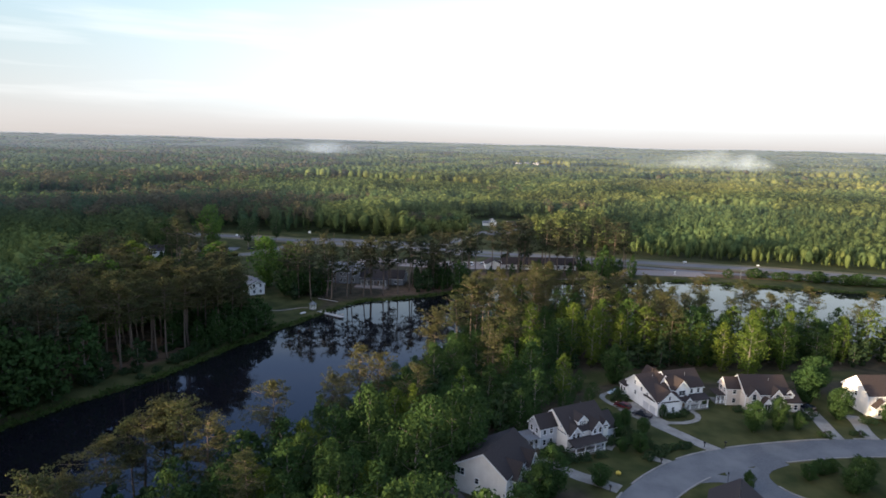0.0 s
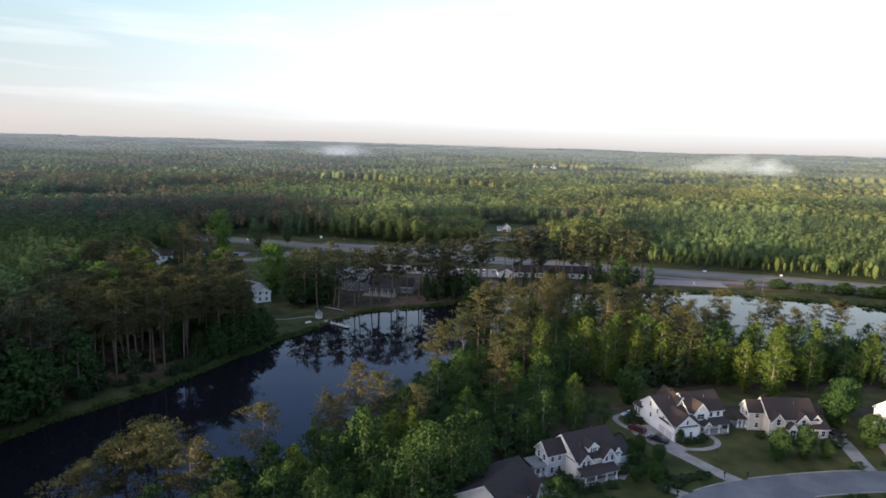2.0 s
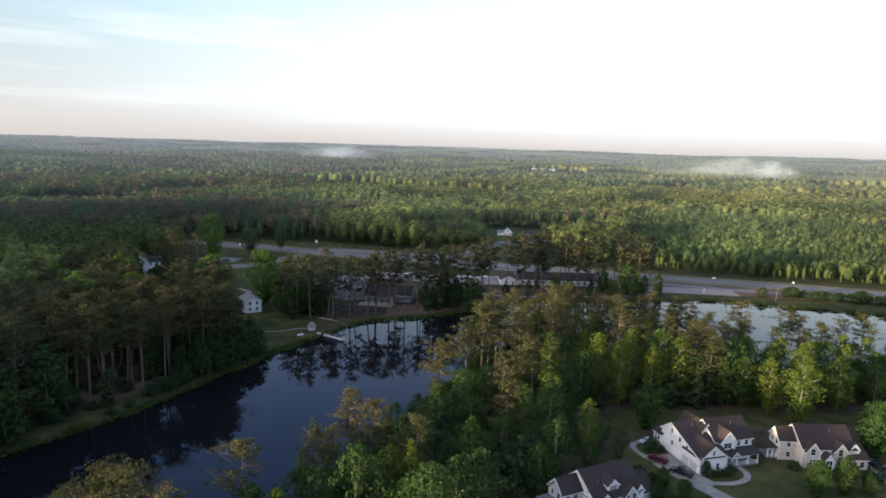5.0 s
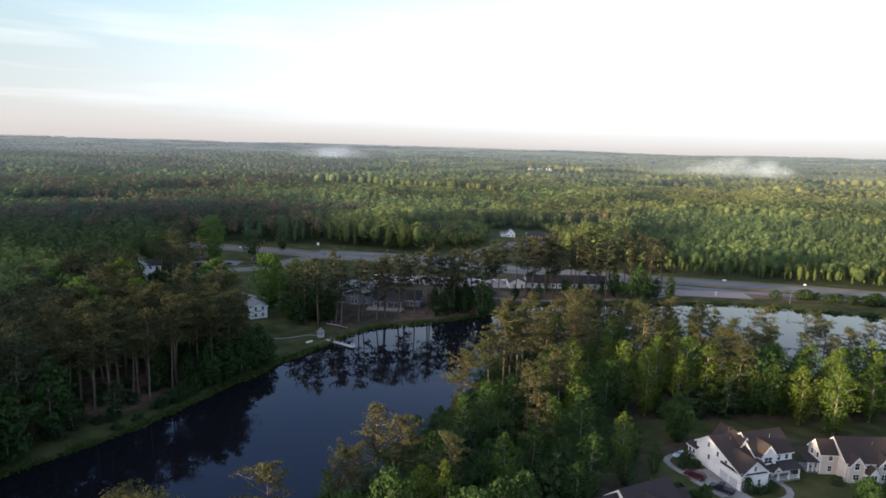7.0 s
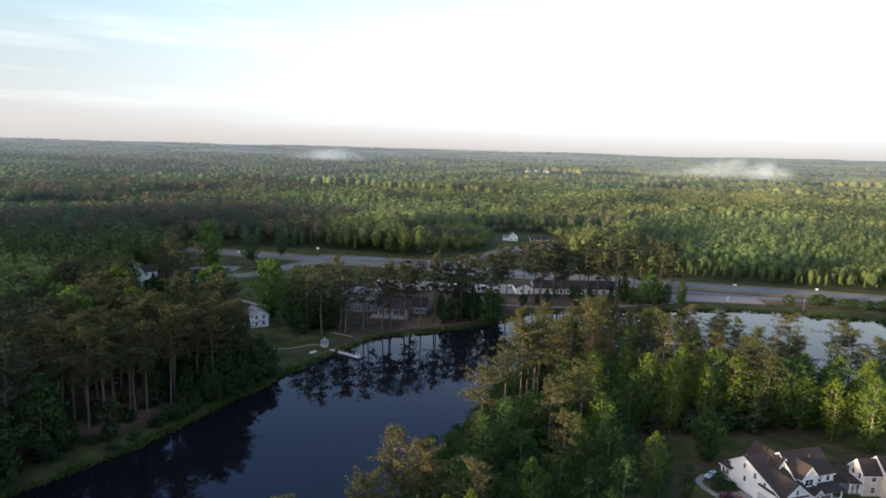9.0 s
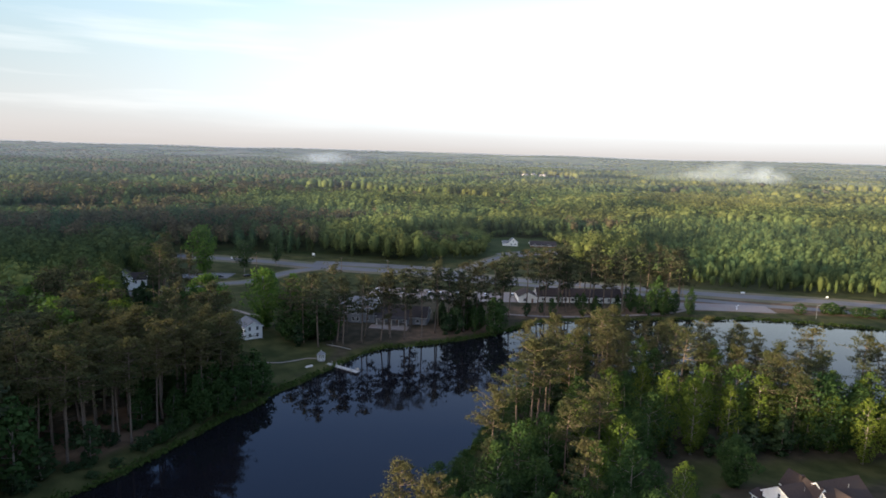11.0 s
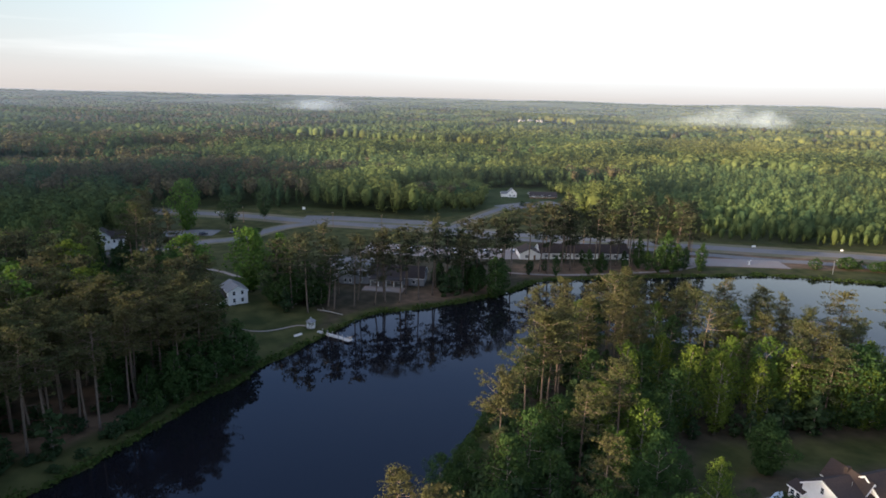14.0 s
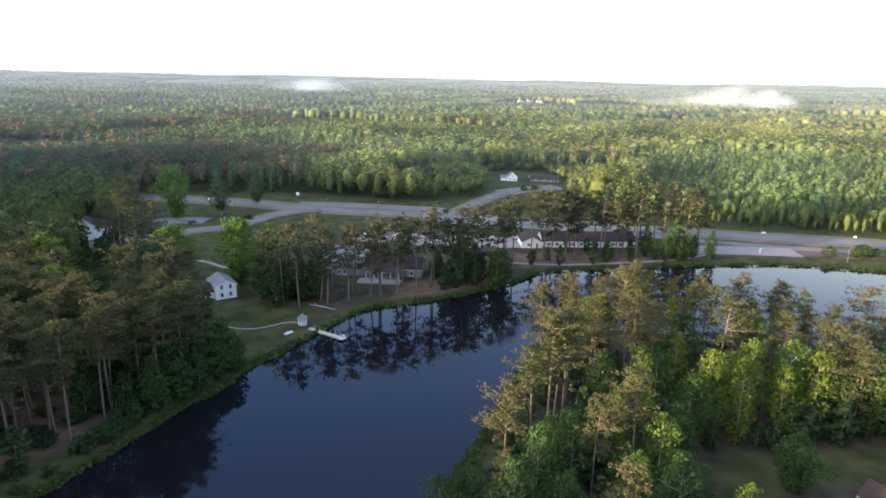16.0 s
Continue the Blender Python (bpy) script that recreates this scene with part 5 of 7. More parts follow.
forest("far_wood", "wooded plain in thin haze", 1150, 2000, 12, 3, 2.0, 22, 8.0, 16, (math.radians(40), math.radians(118)))
forest("distant_wood", "hazy wooded plain", 2000, 3300, 20, 0, 4.2, 21, 12.5, 13, (math.radians(41), math.radians(117)))
forest("horizon_wood", "hazy wooded horizon", 3300, 4960, 30, 0, 7.5, 13, 19, 15, (math.radians(41), math.radians(117)))
# unseen woods added to close the place and keep the low sun off it
leafy_forest("side_wood", "unseen wood added beside and behind the houses for shade", 0, 250, 12, 340, 0.62, 27, 14, (math.radians(124), math.radians(398)), core=0.4)
forest("outer_wood", "unseen wood added beyond the houses for shade", 250, 640, 15, 2, 2.6, 31, 7.5, 19, (math.radians(124), math.radians(398)))

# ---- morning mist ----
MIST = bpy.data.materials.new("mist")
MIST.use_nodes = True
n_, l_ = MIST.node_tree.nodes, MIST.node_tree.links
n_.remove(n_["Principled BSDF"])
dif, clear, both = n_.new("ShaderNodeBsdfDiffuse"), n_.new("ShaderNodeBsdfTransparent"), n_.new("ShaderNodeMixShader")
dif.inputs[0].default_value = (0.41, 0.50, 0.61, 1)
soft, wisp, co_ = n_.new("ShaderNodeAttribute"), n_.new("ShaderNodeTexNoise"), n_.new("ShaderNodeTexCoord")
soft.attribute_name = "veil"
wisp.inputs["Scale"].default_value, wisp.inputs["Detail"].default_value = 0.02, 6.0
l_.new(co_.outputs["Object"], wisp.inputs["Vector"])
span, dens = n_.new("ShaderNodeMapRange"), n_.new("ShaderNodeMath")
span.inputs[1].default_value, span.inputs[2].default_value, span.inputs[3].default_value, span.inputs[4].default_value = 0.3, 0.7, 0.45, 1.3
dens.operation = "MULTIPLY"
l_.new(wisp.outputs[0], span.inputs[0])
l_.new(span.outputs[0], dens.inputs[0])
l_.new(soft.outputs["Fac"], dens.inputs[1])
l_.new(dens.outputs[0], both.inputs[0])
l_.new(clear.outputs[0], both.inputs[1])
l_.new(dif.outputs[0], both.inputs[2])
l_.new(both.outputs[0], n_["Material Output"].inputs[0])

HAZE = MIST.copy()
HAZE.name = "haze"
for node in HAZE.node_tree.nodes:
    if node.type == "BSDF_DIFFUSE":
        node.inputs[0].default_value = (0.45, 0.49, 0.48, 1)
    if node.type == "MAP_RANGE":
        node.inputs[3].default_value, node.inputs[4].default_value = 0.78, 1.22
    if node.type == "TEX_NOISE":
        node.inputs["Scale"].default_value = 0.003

# a translucent sheet over the far woods imitates haze, more opaque with distance
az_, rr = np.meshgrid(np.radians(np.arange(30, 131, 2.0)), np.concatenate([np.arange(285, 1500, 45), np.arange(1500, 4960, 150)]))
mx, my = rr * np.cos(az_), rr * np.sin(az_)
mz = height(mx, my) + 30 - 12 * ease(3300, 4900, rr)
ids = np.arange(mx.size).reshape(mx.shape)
mist_me = mesh_of("haze_sheet", np.stack([mx, my, mz], -1).reshape(-1, 3), np.stack([ids[:-1, :-1], ids[:-1, 1:], ids[1:, 1:], ids[1:, :-1]], -1).reshape(-1, 4).tolist(), HAZE, True)
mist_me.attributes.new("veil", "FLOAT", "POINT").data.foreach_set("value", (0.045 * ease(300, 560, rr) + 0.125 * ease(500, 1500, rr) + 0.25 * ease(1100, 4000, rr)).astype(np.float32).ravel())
tagged(new("haze_sheet", mist_me), "translucent sheet imitating haze over the far woods", "mist", kind="stuff")


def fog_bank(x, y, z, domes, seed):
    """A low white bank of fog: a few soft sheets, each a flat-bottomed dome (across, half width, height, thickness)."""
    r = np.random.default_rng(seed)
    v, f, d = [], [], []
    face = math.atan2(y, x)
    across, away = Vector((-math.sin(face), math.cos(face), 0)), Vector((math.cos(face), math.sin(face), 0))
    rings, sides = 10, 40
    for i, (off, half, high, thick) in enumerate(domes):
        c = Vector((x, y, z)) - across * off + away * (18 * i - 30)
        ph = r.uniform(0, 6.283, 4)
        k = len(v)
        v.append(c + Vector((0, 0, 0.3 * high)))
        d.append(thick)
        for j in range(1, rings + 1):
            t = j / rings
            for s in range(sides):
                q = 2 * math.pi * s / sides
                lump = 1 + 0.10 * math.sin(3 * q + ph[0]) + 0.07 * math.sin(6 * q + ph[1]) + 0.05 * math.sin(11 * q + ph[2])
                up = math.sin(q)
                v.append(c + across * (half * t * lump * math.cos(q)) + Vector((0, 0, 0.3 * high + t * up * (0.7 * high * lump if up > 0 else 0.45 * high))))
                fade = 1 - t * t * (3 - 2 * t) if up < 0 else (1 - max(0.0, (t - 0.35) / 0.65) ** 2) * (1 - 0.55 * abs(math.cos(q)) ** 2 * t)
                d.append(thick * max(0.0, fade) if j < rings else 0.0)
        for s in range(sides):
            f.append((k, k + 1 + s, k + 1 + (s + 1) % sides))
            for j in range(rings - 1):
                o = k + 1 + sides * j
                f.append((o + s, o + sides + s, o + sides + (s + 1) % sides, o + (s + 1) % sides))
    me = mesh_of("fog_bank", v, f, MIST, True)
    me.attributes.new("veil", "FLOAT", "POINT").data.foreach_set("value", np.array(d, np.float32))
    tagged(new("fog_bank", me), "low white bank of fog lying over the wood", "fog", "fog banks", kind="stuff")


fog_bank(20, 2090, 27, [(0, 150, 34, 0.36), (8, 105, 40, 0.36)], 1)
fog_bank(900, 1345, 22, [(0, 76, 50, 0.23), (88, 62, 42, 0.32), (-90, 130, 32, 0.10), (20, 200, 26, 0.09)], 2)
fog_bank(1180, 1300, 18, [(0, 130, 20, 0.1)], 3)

# ---- reeds and weeds along the shore ----
def reeds():
    r = np.random.default_rng(21)
    pts = []
    for (x0, y0), (x1, y1) in zip(LAKE, LAKE[1:] + LAKE[:1]):
        seg = math.hypot(x1 - x0, y1 - y0)
        for _ in range(int(seg * 44)):
            t = r.random()
            pts.append((x0 + (x1 - x0) * t + r.normal(0, 1.0), y0 + (y1 - y0) * t + r.normal(0, 1.0)))
    p = np.array(pts)
    d = signed(LAKE, p[:, 0], p[:, 1])
    thick = 0.5 + 0.5 * np.sin(p[:, 0] * 0.5 + 1.7 * np.sin(p[:, 1] * 0.3))
    p = p[(d > -0.5) & (d < 0.8 + 3.2 * thick) & (r.random(len(p)) < 0.35 + 0.65 * thick)]
    x, y = p[:, 0] * U, p[:, 1] * U
    c = np.stack([x, y, np.maximum(height(x, y), 0.0) + r.uniform(0.05, 0.9, len(x))], -1)
    return quads_mesh("shore_weeds", cards(c, r.uniform(0.25, 0.6, len(c)), r, np.tile((0.0, 0.0, 0.5), (len(c), 1)), 1.6), LEAF_WEED)


LEAF_WEED = foliage("weed_leaves", (0.042, 0.074, 0.020), (0.085, 0.116, 0.032), (0.07, 0.09, 0.036), 0.3)
tagged(new("shore_weeds", reeds()), "uneven green fringe of weeds along the lake edge", "weeds", kind="stuff")

# ---- houses ----
WINDOW_MESHES = {}


def window_meshes(w, h):
    """Frame, sill, rail, mullion and pane for one size of window, with their places."""
    key = (round(w, 2), round(h, 2))
    if key not in WINDOW_MESHES:
        t, d = 0.11, 0.07
        v = [(x, y, z) for y in (-d, 0.02) for a in (0, t) for x, z in ((-w / 2 - a, -h / 2 - a), (w / 2 + a, -h / 2 - a), (w / 2 + a, h / 2 + a), (-w / 2 - a, h / 2 + a))]
        f = []
        for i in range(4):
            j = (i + 1) % 4
            f += [(i, j, 4 + j, 4 + i), (8 + j, 8 + i, 12 + i, 12 + j), (j, i, 8 + i, 8 + j), (4 + i, 4 + j, 12 + j, 12 + i)]
        frame_ = Shape().add(v, f).mesh("window", TRIM_WHITE)
        k = max(1, round(w / 0.9))
        bits = [("sill", Shape().box(-w / 2 - t - 0.06, w / 2 + t + 0.06, -d - 0.06, 0.02, -0.04, 0.04).mesh("sill", TRIM_WHITE), (0, 0, -h / 2 - t - 0.043)),
                ("sash_rail", Shape().box(-w / 2, w / 2, -d + 0.015, 0.01, -0.03, 0.03).mesh("sash_rail", TRIM_WHITE), (0, 0, 0))]
        mull = Shape().box(-0.045, 0.045, -d + 0.01, 0.015, -h / 2, h / 2).mesh("mullion", TRIM_WHITE)
        bits += [("mullion", mull, (-w / 2 + w * i / k, 0, 0)) for i in range(1, k)]
        pw = w / k
        pane = Shape().box(-pw / 2, pw / 2, -0.03, 0.012, -h / 4, h / 4).mesh("pane", PANE)
        bits += [("pane", pane, (-w / 2 + pw * (i + 0.5), 0, z)) for i in range(k) for z in (-h / 4, h / 4)]
        WINDOW_MESHES[key] = frame_, bits
    return WINDOW_MESHES[key]


FACE = {"f": 0, "r": 90, "b": 180, "l": -90}


def window(parent, x, y, z, face="f", w=0.95, h=1.5):
    f, bits = window_meshes(w, h)
    ob = part("window", f, parent, "", pose(x, y, z, 0, 0, FACE[face]))
    for name, me, at in bits:
        part(name, me, ob, "", pose(*at))


def gable(parent, x0, x1, y0, y1, eave, ridge, along, wall, roof, pos=0.5, back=None, base=0.0, over=0.4, lift=0.0, trim=True):
    """A volume with a pitched roof: walls, two roof slabs and white rakes."""
    back = eave if back is None else back
    lo, hi = (y0, y1) if along == "x" else (x0, x1)
    mid = lo + (hi - lo) * pos
    e0, e1 = (x0, x1) if along == "x" else (y0, y1)
    at = (lambda a, c, z: (a, c, z)) if along == "x" else (lambda a, c, z: (c, a, z))
    axis_ = Vector((1, 0, 0)) if along == "x" else Vector((0, 1, 0))
    ring = [at(e0, lo, base), at(e0, lo, eave), at(e0, mid, ridge), at(e0, hi, back), at(e0, hi, base)]
    part("wall", Shape().prism(ring, axis_ * (e1 - e0)).mesh("wall", wall), parent)
    slab, rake = Shape(), Shape()
    for c, z in ((lo, eave), (hi, back)):
        d = Vector((c - mid, z - ridge)).normalized()
        far = Vector((c, z)) + d * over
        up = Vector((-d.y, d.x)) if d.x > 0 else Vector((d.y, -d.x))
        a, b = Vector((mid, ridge)) + up * (0.03 + lift), far + up * (0.03 + lift)
        r = [at(e0 - over, a.x, a.y), at(e0 - over, b.x, b.y), at(e0 - over, b.x + up.x * 0.16, b.y + up.y * 0.16), at(e0 - over, a.x, a.y + 0.2)]
        slab.prism(r, axis_ * (e1 - e0 + 2 * over))
        a2, b2 = a - up * 0.30, b - up * 0.30
        for e in (e0 - over - 0.03, e1 + over - 0.04):
            rake.prism([at(e, a.x, a.y + 0.06), at(e, b.x, b.y + 0.03), at(e, b2.x, b2.y), at(e, a2.x, a2.y)], axis_ * 0.07)
        # fascia along the eave
        k = [at(e0 - over, b.x, b.y - 0.004), at(e0 - over, b.x - d.x * 0.06, b.y - 0.004), at(e0 - over, b.x - d.x * 0.06, b.y - 0.24), at(e0 - over, b.x, b.y - 0.24)]
        rake.prism(k, axis_ * (e1 - e0 + 2 * over))
    part("roof", slab.mesh("roof", roof), parent)
    if trim:
        part("trim", rake.mesh("trim", TRIM_WHITE), parent, "white painted rake and fascia boards")


def corner_boards(parent, spots, z):
    for x, y in spots:
        part("corner_board", Shape().box(x - 0.1, x + 0.1, y - 0.1, y + 0.1, 0, z).mesh("corner_board", TRIM_WHITE), parent)


def porch(parent, x0, x1, y0, y1, low, high, posts, roof, rail=True, floor=0.45):
    """A porch before a wall at y1: floor, posts, rail and a lean-to roof."""
    part("porch_floor", Shape().box(x0, x1, y0, y1 - 0.003, 0, floor).mesh("porch_floor", CONCRETE), parent)
    up = Shape().prism([(x0 - 0.3, y0 - 0.35, low), (x0 - 0.3, y1 - 0.005, high), (x0 - 0.3, y1 - 0.005, high + 0.18), (x0 - 0.3, y0 - 0.35, low + 0.16)], (x1 - x0 + 0.6, 0, 0))
    part("porch_roof", up.mesh("porch_roof", roof), parent)
    part("porch_beam", Shape().box(x0, x1, y0, y0 + 0.22, low - 0.3, low - 0.01).mesh("porch_beam", TRIM_WHITE), parent)
    for x in posts:
        part("porch_post", Shape().box(x - 0.13, x + 0.13, y0 + 0.0, y0 + 0.26, floor, low - 0.3).box(x - 0.2, x + 0.2, y0 - 0.06, y0 + 0.34, floor, floor + 0.7).mesh("porch_post", TRIM_WHITE), parent)
    if rail:
        for a, b in zip(posts, posts[1:]):
            r = Shape().box(a + 0.2, b - 0.2, y0 + 0.08, y0 + 0.15, floor + 0.85, floor + 0.93).box(a + 0.2, b - 0.2, y0 + 0.08, y0 + 0.15, floor + 0.12, floor + 0.18)
            k = int((b - a) / 0.3)
            for i in range(1, k):
                x = a + (b - a) * i / k
                r.box(x - 0.02, x + 0.02, y0 + 0.1, y0 + 0.13, floor + 0.18, floor + 0.85)
            part("porch_rail", r.mesh("porch_rail", TRIM_WHITE), parent)


def door(parent, x, y, z, face="f", w=1.0, h=2.1, mat=None):
    s = Shape().box(-w / 2, w / 2, -0.05, 0.01, 0, h)
    for a in (-w / 4, w / 4):
        s.box(a - w * 0.17, a + w * 0.17, -0.07, -0.045, 0.2, h * 0.45).box(a - w * 0.17, a + w * 0.17, -0.07, -0.045, h * 0.52, h * 0.94)
    d = part("door", s.mesh("door", mat or WOOD_BROWN), parent, "", pose(x, y, z, 0, 0, FACE[face]))
    f = Shape().box(-w / 2 - 0.13, -w / 2, -0.08, 0.0, 0, h).box(w / 2, w / 2 + 0.13, -0.08, 0.0, 0, h).box(-w / 2 - 0.13, w / 2 + 0.13, -0.08, 0.0, h, h + 0.14)
    part("door_frame", f.mesh("door_frame", TRIM_WHITE), d)


def garage_door(parent, x, y, face, w=2.7, h=2.2):
    s = Shape().box(-w / 2, w / 2, -0.03, 0.0, 0, h)
    for i in range(4):
        for j in range(4):
            s.box(-w / 2 + w * (i + 0.12) / 4, -w / 2 + w * (i + 0.88) / 4, -0.06, -0.028, h * (j + 0.12) / 4, h * (j + 0.88) / 4)
    part("garage_door", s.mesh("garage_door", SIDING_GREY), parent, "panelled pale garage door", pose(x, y, 0.05, 0, 0, FACE[face]))


def chimney(parent, x, y, z0, z1, mat=None):
    c = Shape().box(x - 0.45, x + 0.45, y - 0.35, y + 0.35, z0, z1).box(x - 0.52, x + 0.52, y - 0.42, y + 0.42, z1 - 0.25, z1 - 0.08)
    part("chimney", c.mesh("chimney", mat or BRICK_RED), parent)


def vents(parent, spots):
    for x, y, z in spots:
        part("roof_vent", Shape().tube([(x, y, z - 0.4), (x, y, z + 0.5)], [0.06, 0.06], 6).mesh("roof_vent", METAL_GREY), parent)


def home(name, label, x, y, turn, z=None):
    zz = float(height(x * U, y * U)) if z is None else z
    return thing(name, label, "house", "houses along the street", pose(x * U, y * U, zz - 0.02, 0, 0, turn))


# white house with the garage wing and cars
h = home("house", "large white two-storey house with a brown shingle roof and garage wing", 69.4, 109.8, 6)
gable(h, 0, 8, 0, 16, 4.2, 8.5, "x", SIDING_WHITE, SHINGLE_BROWN, pos=0.74, back=5.6)
gable(h, 5.2, 9.4, 7.5, 16.2, 6.4, 9.3, "y", SIDING_WHITE, SHINGLE_BROWN, base=4.0, lift=0.03)
gable(h, 0.02, 7.6, -0.1, 6.5, 4.2, 7.2, "y", SIDING_WHITE, SHINGLE_BROWN, lift=0.02)
gable(h, 7.4, 18.6, 4, 14, 6.2, 10.0, "x", SIDING_WHITE, SHINGLE_BROWN)
gable(h, 8.2, 13.0, 3.2, 9, 6.2, 8.9, "y", SIDING_WHITE, SHINGLE_BROWN, lift=0.02)
gable(h, -0.6, 3.2, 15.2, 18.4, 3.6, 4.3, "y", SIDING_WHITE, SHINGLE_BROWN)
porch(h, 8.6, 19.0, 1.2, 4.0, 3.1, 3.9, [9.0, 12.3, 15.6, 18.6], SHINGLE_DARK)
gable(h, 10.2, 12.8, 0.9, 2.6, 3.1, 4.3, "y", TRIM_WHITE, SHINGLE_DARK, base=2.85, over=0.25)
for x in (2.5, 5.2):
    window(h, x, -0.1, 1.75, "f", 0.8, 1.5)
window(h, 3.8, -0.1, 5.3, "f", 0.6, 1.1)
for y, z in ((5.2, 4.6), (8.2, 5.4), (11.6, 6.3)):
    window(h, 0, y, z, "l", 0.7, 1.2)
window(h, 0, 11.2, 3.2, "l", 0.8, 1.2)
window(h, -0.6, 16.1, 2.4, "l", 0.9, 1.1)
window(h, -0.6, 17.5, 2.4, "l", 0.9, 1.1)
garage_door(h, 0, 2.4, "l")
garage_door(h, 0, 5.6, "l")
window(h, 10.6, 3.2, 5.0, "f", 2.2, 1.4)
window(h, 14.6, 4, 5.0, "f", 0.9, 1.4)
window(h, 17.0, 4, 5.0, "f", 0.9, 1.4)
window(h, 14.4, 4, 1.9, "f", 1.0, 1.6)
window(h, 16.8, 4, 1.9, "f", 1.0, 1.6)
door(h, 11.5, 3.2, 0.45)
chimney(h, 7.0, 12.6, 7.5, 9.9, SHINGLE_BROWN)
corner_boards(h, [(0, -0.1), (7.6, -0.1), (18.6, 4)], 4.5)
vents(h, [(4, 9, 8.8), (14, 7, 9.3)])

# grey and cream house with a dormer
h.scale = (0.92, 0.92, 0.92)
h = home("house", "cream and grey two-storey house with dormer, porches and a dark roof", 44.4, 97.9, 16)
gable(h, 0, 14, 0, 11, 5.4, 9.8, "x", SIDING_CREAM, SHINGLE_DARK, pos=0.6, back=6.2)
gable(h, -5.6, 1, 4.6, 10.2, 5.9, 8.6, "x", SIDING_GREY, SHINGLE_DARK)
gable(h, 0.3, 4.4, -0.6, 4.5, 5.0, 7.1, "y", SIDING_GREY, SHINGLE_DARK, lift=0.02)
gable(h, 7.4, 11.4, -1.0, 5, 5.4, 7.7, "y", SIDING_GREY, SHINGLE_DARK, lift=0.02)
gable(h, 4.3, 7.5, 1.2, 6, 7.6, 9.0, "y", SIDING_CREAM, SHINGLE_DARK, base=5.4, over=0.3)
gable(h, 13.4, 18.5, 1.5, 9.5, 3.4, 6.6, "x", SIDING_GREY, SHINGLE_DARK)
gable(h, 11.6, 13.8, -0.2, 4, 5.6, 7.0, "y", SIDING_CREAM, SHINGLE_DARK, base=3.0, over=0.3)
porch(h, -0.2, 10.4, -3.6, -0.62, 3.0, 3.8, [0.2, 3.4, 6.8, 10.0], SHINGLE_DARK)
porch(h, -9.2, -5.62, 4.8, 9.8, 3.1, 3.4, [-9.0, -7.4, -5.9], SHINGLE_GREY)
for x, z in ((5.2, 6.9), (5.9, 6.9), (6.6, 6.9)):
    window(h, x, 1.2, z, "f", 0.5, 1.0)
for x in (1.6, 3.1):
    window(h, x, -0.6, 4.6, "f", 0.9, 1.3)
for x in (8.5, 10.3):
    window(h, x, -1.0, 5.0, "f", 0.9, 1.3)
window(h, 12.7, -0.2, 5.1, "f", 0.9, 0.9)
window(h, 0, 2.9, 6.6, "l", 0.5, 1.1)
for y in (6.2, 8.6):
    window(h, -5.6, y, 4.7, "l", 0.9, 1.4)
    window(h, -5.6, y, 1.7, "l", 0.9, 1.5)
for x in (-4.2, -2.0):
    window(h, x, 4.6, 4.7, "f", 0.9, 1.4)
    window(h, x, 4.6, 1.7, "f", 0.9, 1.5)
for x in (1.4, 8.4):
    window(h, x, -0.6 if x < 5 else -1.0, 1.9, "f", 1.0, 1.5)
gable(h, -6.2, -5.5, 6.8, 8.0, 3.0, 3.5, "x", SIDING_GREY, SHINGLE_DARK, base=2.85, over=0.15)
door(h, 5.5, 0, 0.45)
corner_boards(h, [(0, 0), (-5.6, 4.6), (14, 0)], 5.2)
vents(h, [(3, 3.2, 7.9), (10, 7.4, 9.5)])

# tan house with paired front gables
h.scale = (0.87, 0.87, 0.87)
h = home("house", "tan two-storey house with paired front gables and dark brown roof", 90.6, 110.4, -10)
gable(h, 0, 14.5, 0, 11, 5.4, 9.8, "x", SIDING_TAN, SHINGLE_BROWN, pos=0.55)
gable(h, -4.6, 1, 3.6, 9.4, 5.9, 8.7, "x", SIDING_TAN, SHINGLE_BROWN)
gable(h, 0.4, 4.4, -0.8, 5, 4.9, 7.3, "y", SIDING_TAN, SHINGLE_BROWN, lift=0.02)
gable(h, 8.0, 12.0, -0.8, 5, 4.9, 7.3, "y", SIDING_TAN, SHINGLE_BROWN, lift=0.02)
gable(h, 4.9, 7.6, -2.2, 1, 3.0, 4.9, "y", TRIM_WHITE, SHINGLE_BROWN, over=0.3)
gable(h, 12.6, 17.6, -1.2, 8.5, 3.2, 5.6, "x", SIDING_TAN, SHINGLE_BROWN)
gable(h, 13.0, 15.8, 0.2, 4.5, 5.3, 6.9, "y", TRIM_WHITE, SHINGLE_BROWN, base=4.0, over=0.25)
porch(h, -7.6, -4.62, 4.2, 9.2, 3.2, 3.4, [-7.4, -6.1, -4.9], SHINGLE_BROWN)
for x in (2.4, 10.0):
    window(h, x, -0.8, 4.7, "f", 1.2, 1.8)
    window(h, x, -0.8, 1.7, "f", 1.6, 1.5)
window(h, 6.25, -2.2, 1.7, "f", 1.6, 2.4)
for x in (14.0, 16.0):
    window(h, x, -1.2, 1.6, "f", 1.1, 1.6)
for y in (5.2, 7.8):
    window(h, -4.6, y, 4.8, "l", 0.9, 1.4)
    window(h, -4.6, y, 1.7, "l", 0.9, 1.5)
for z in (4.8, 1.7):
    window(h, -2.0, 3.6, z, "f", 1.1, 1.5)
window(h, 0, 2.0, 6.2, "l", 0.4, 1.0)
corner_boards(h, [(0, 0), (-4.6, 3.6), (4.4, -0.8)], 5.2)
vents(h, [(9, 4.0, 9.0)])

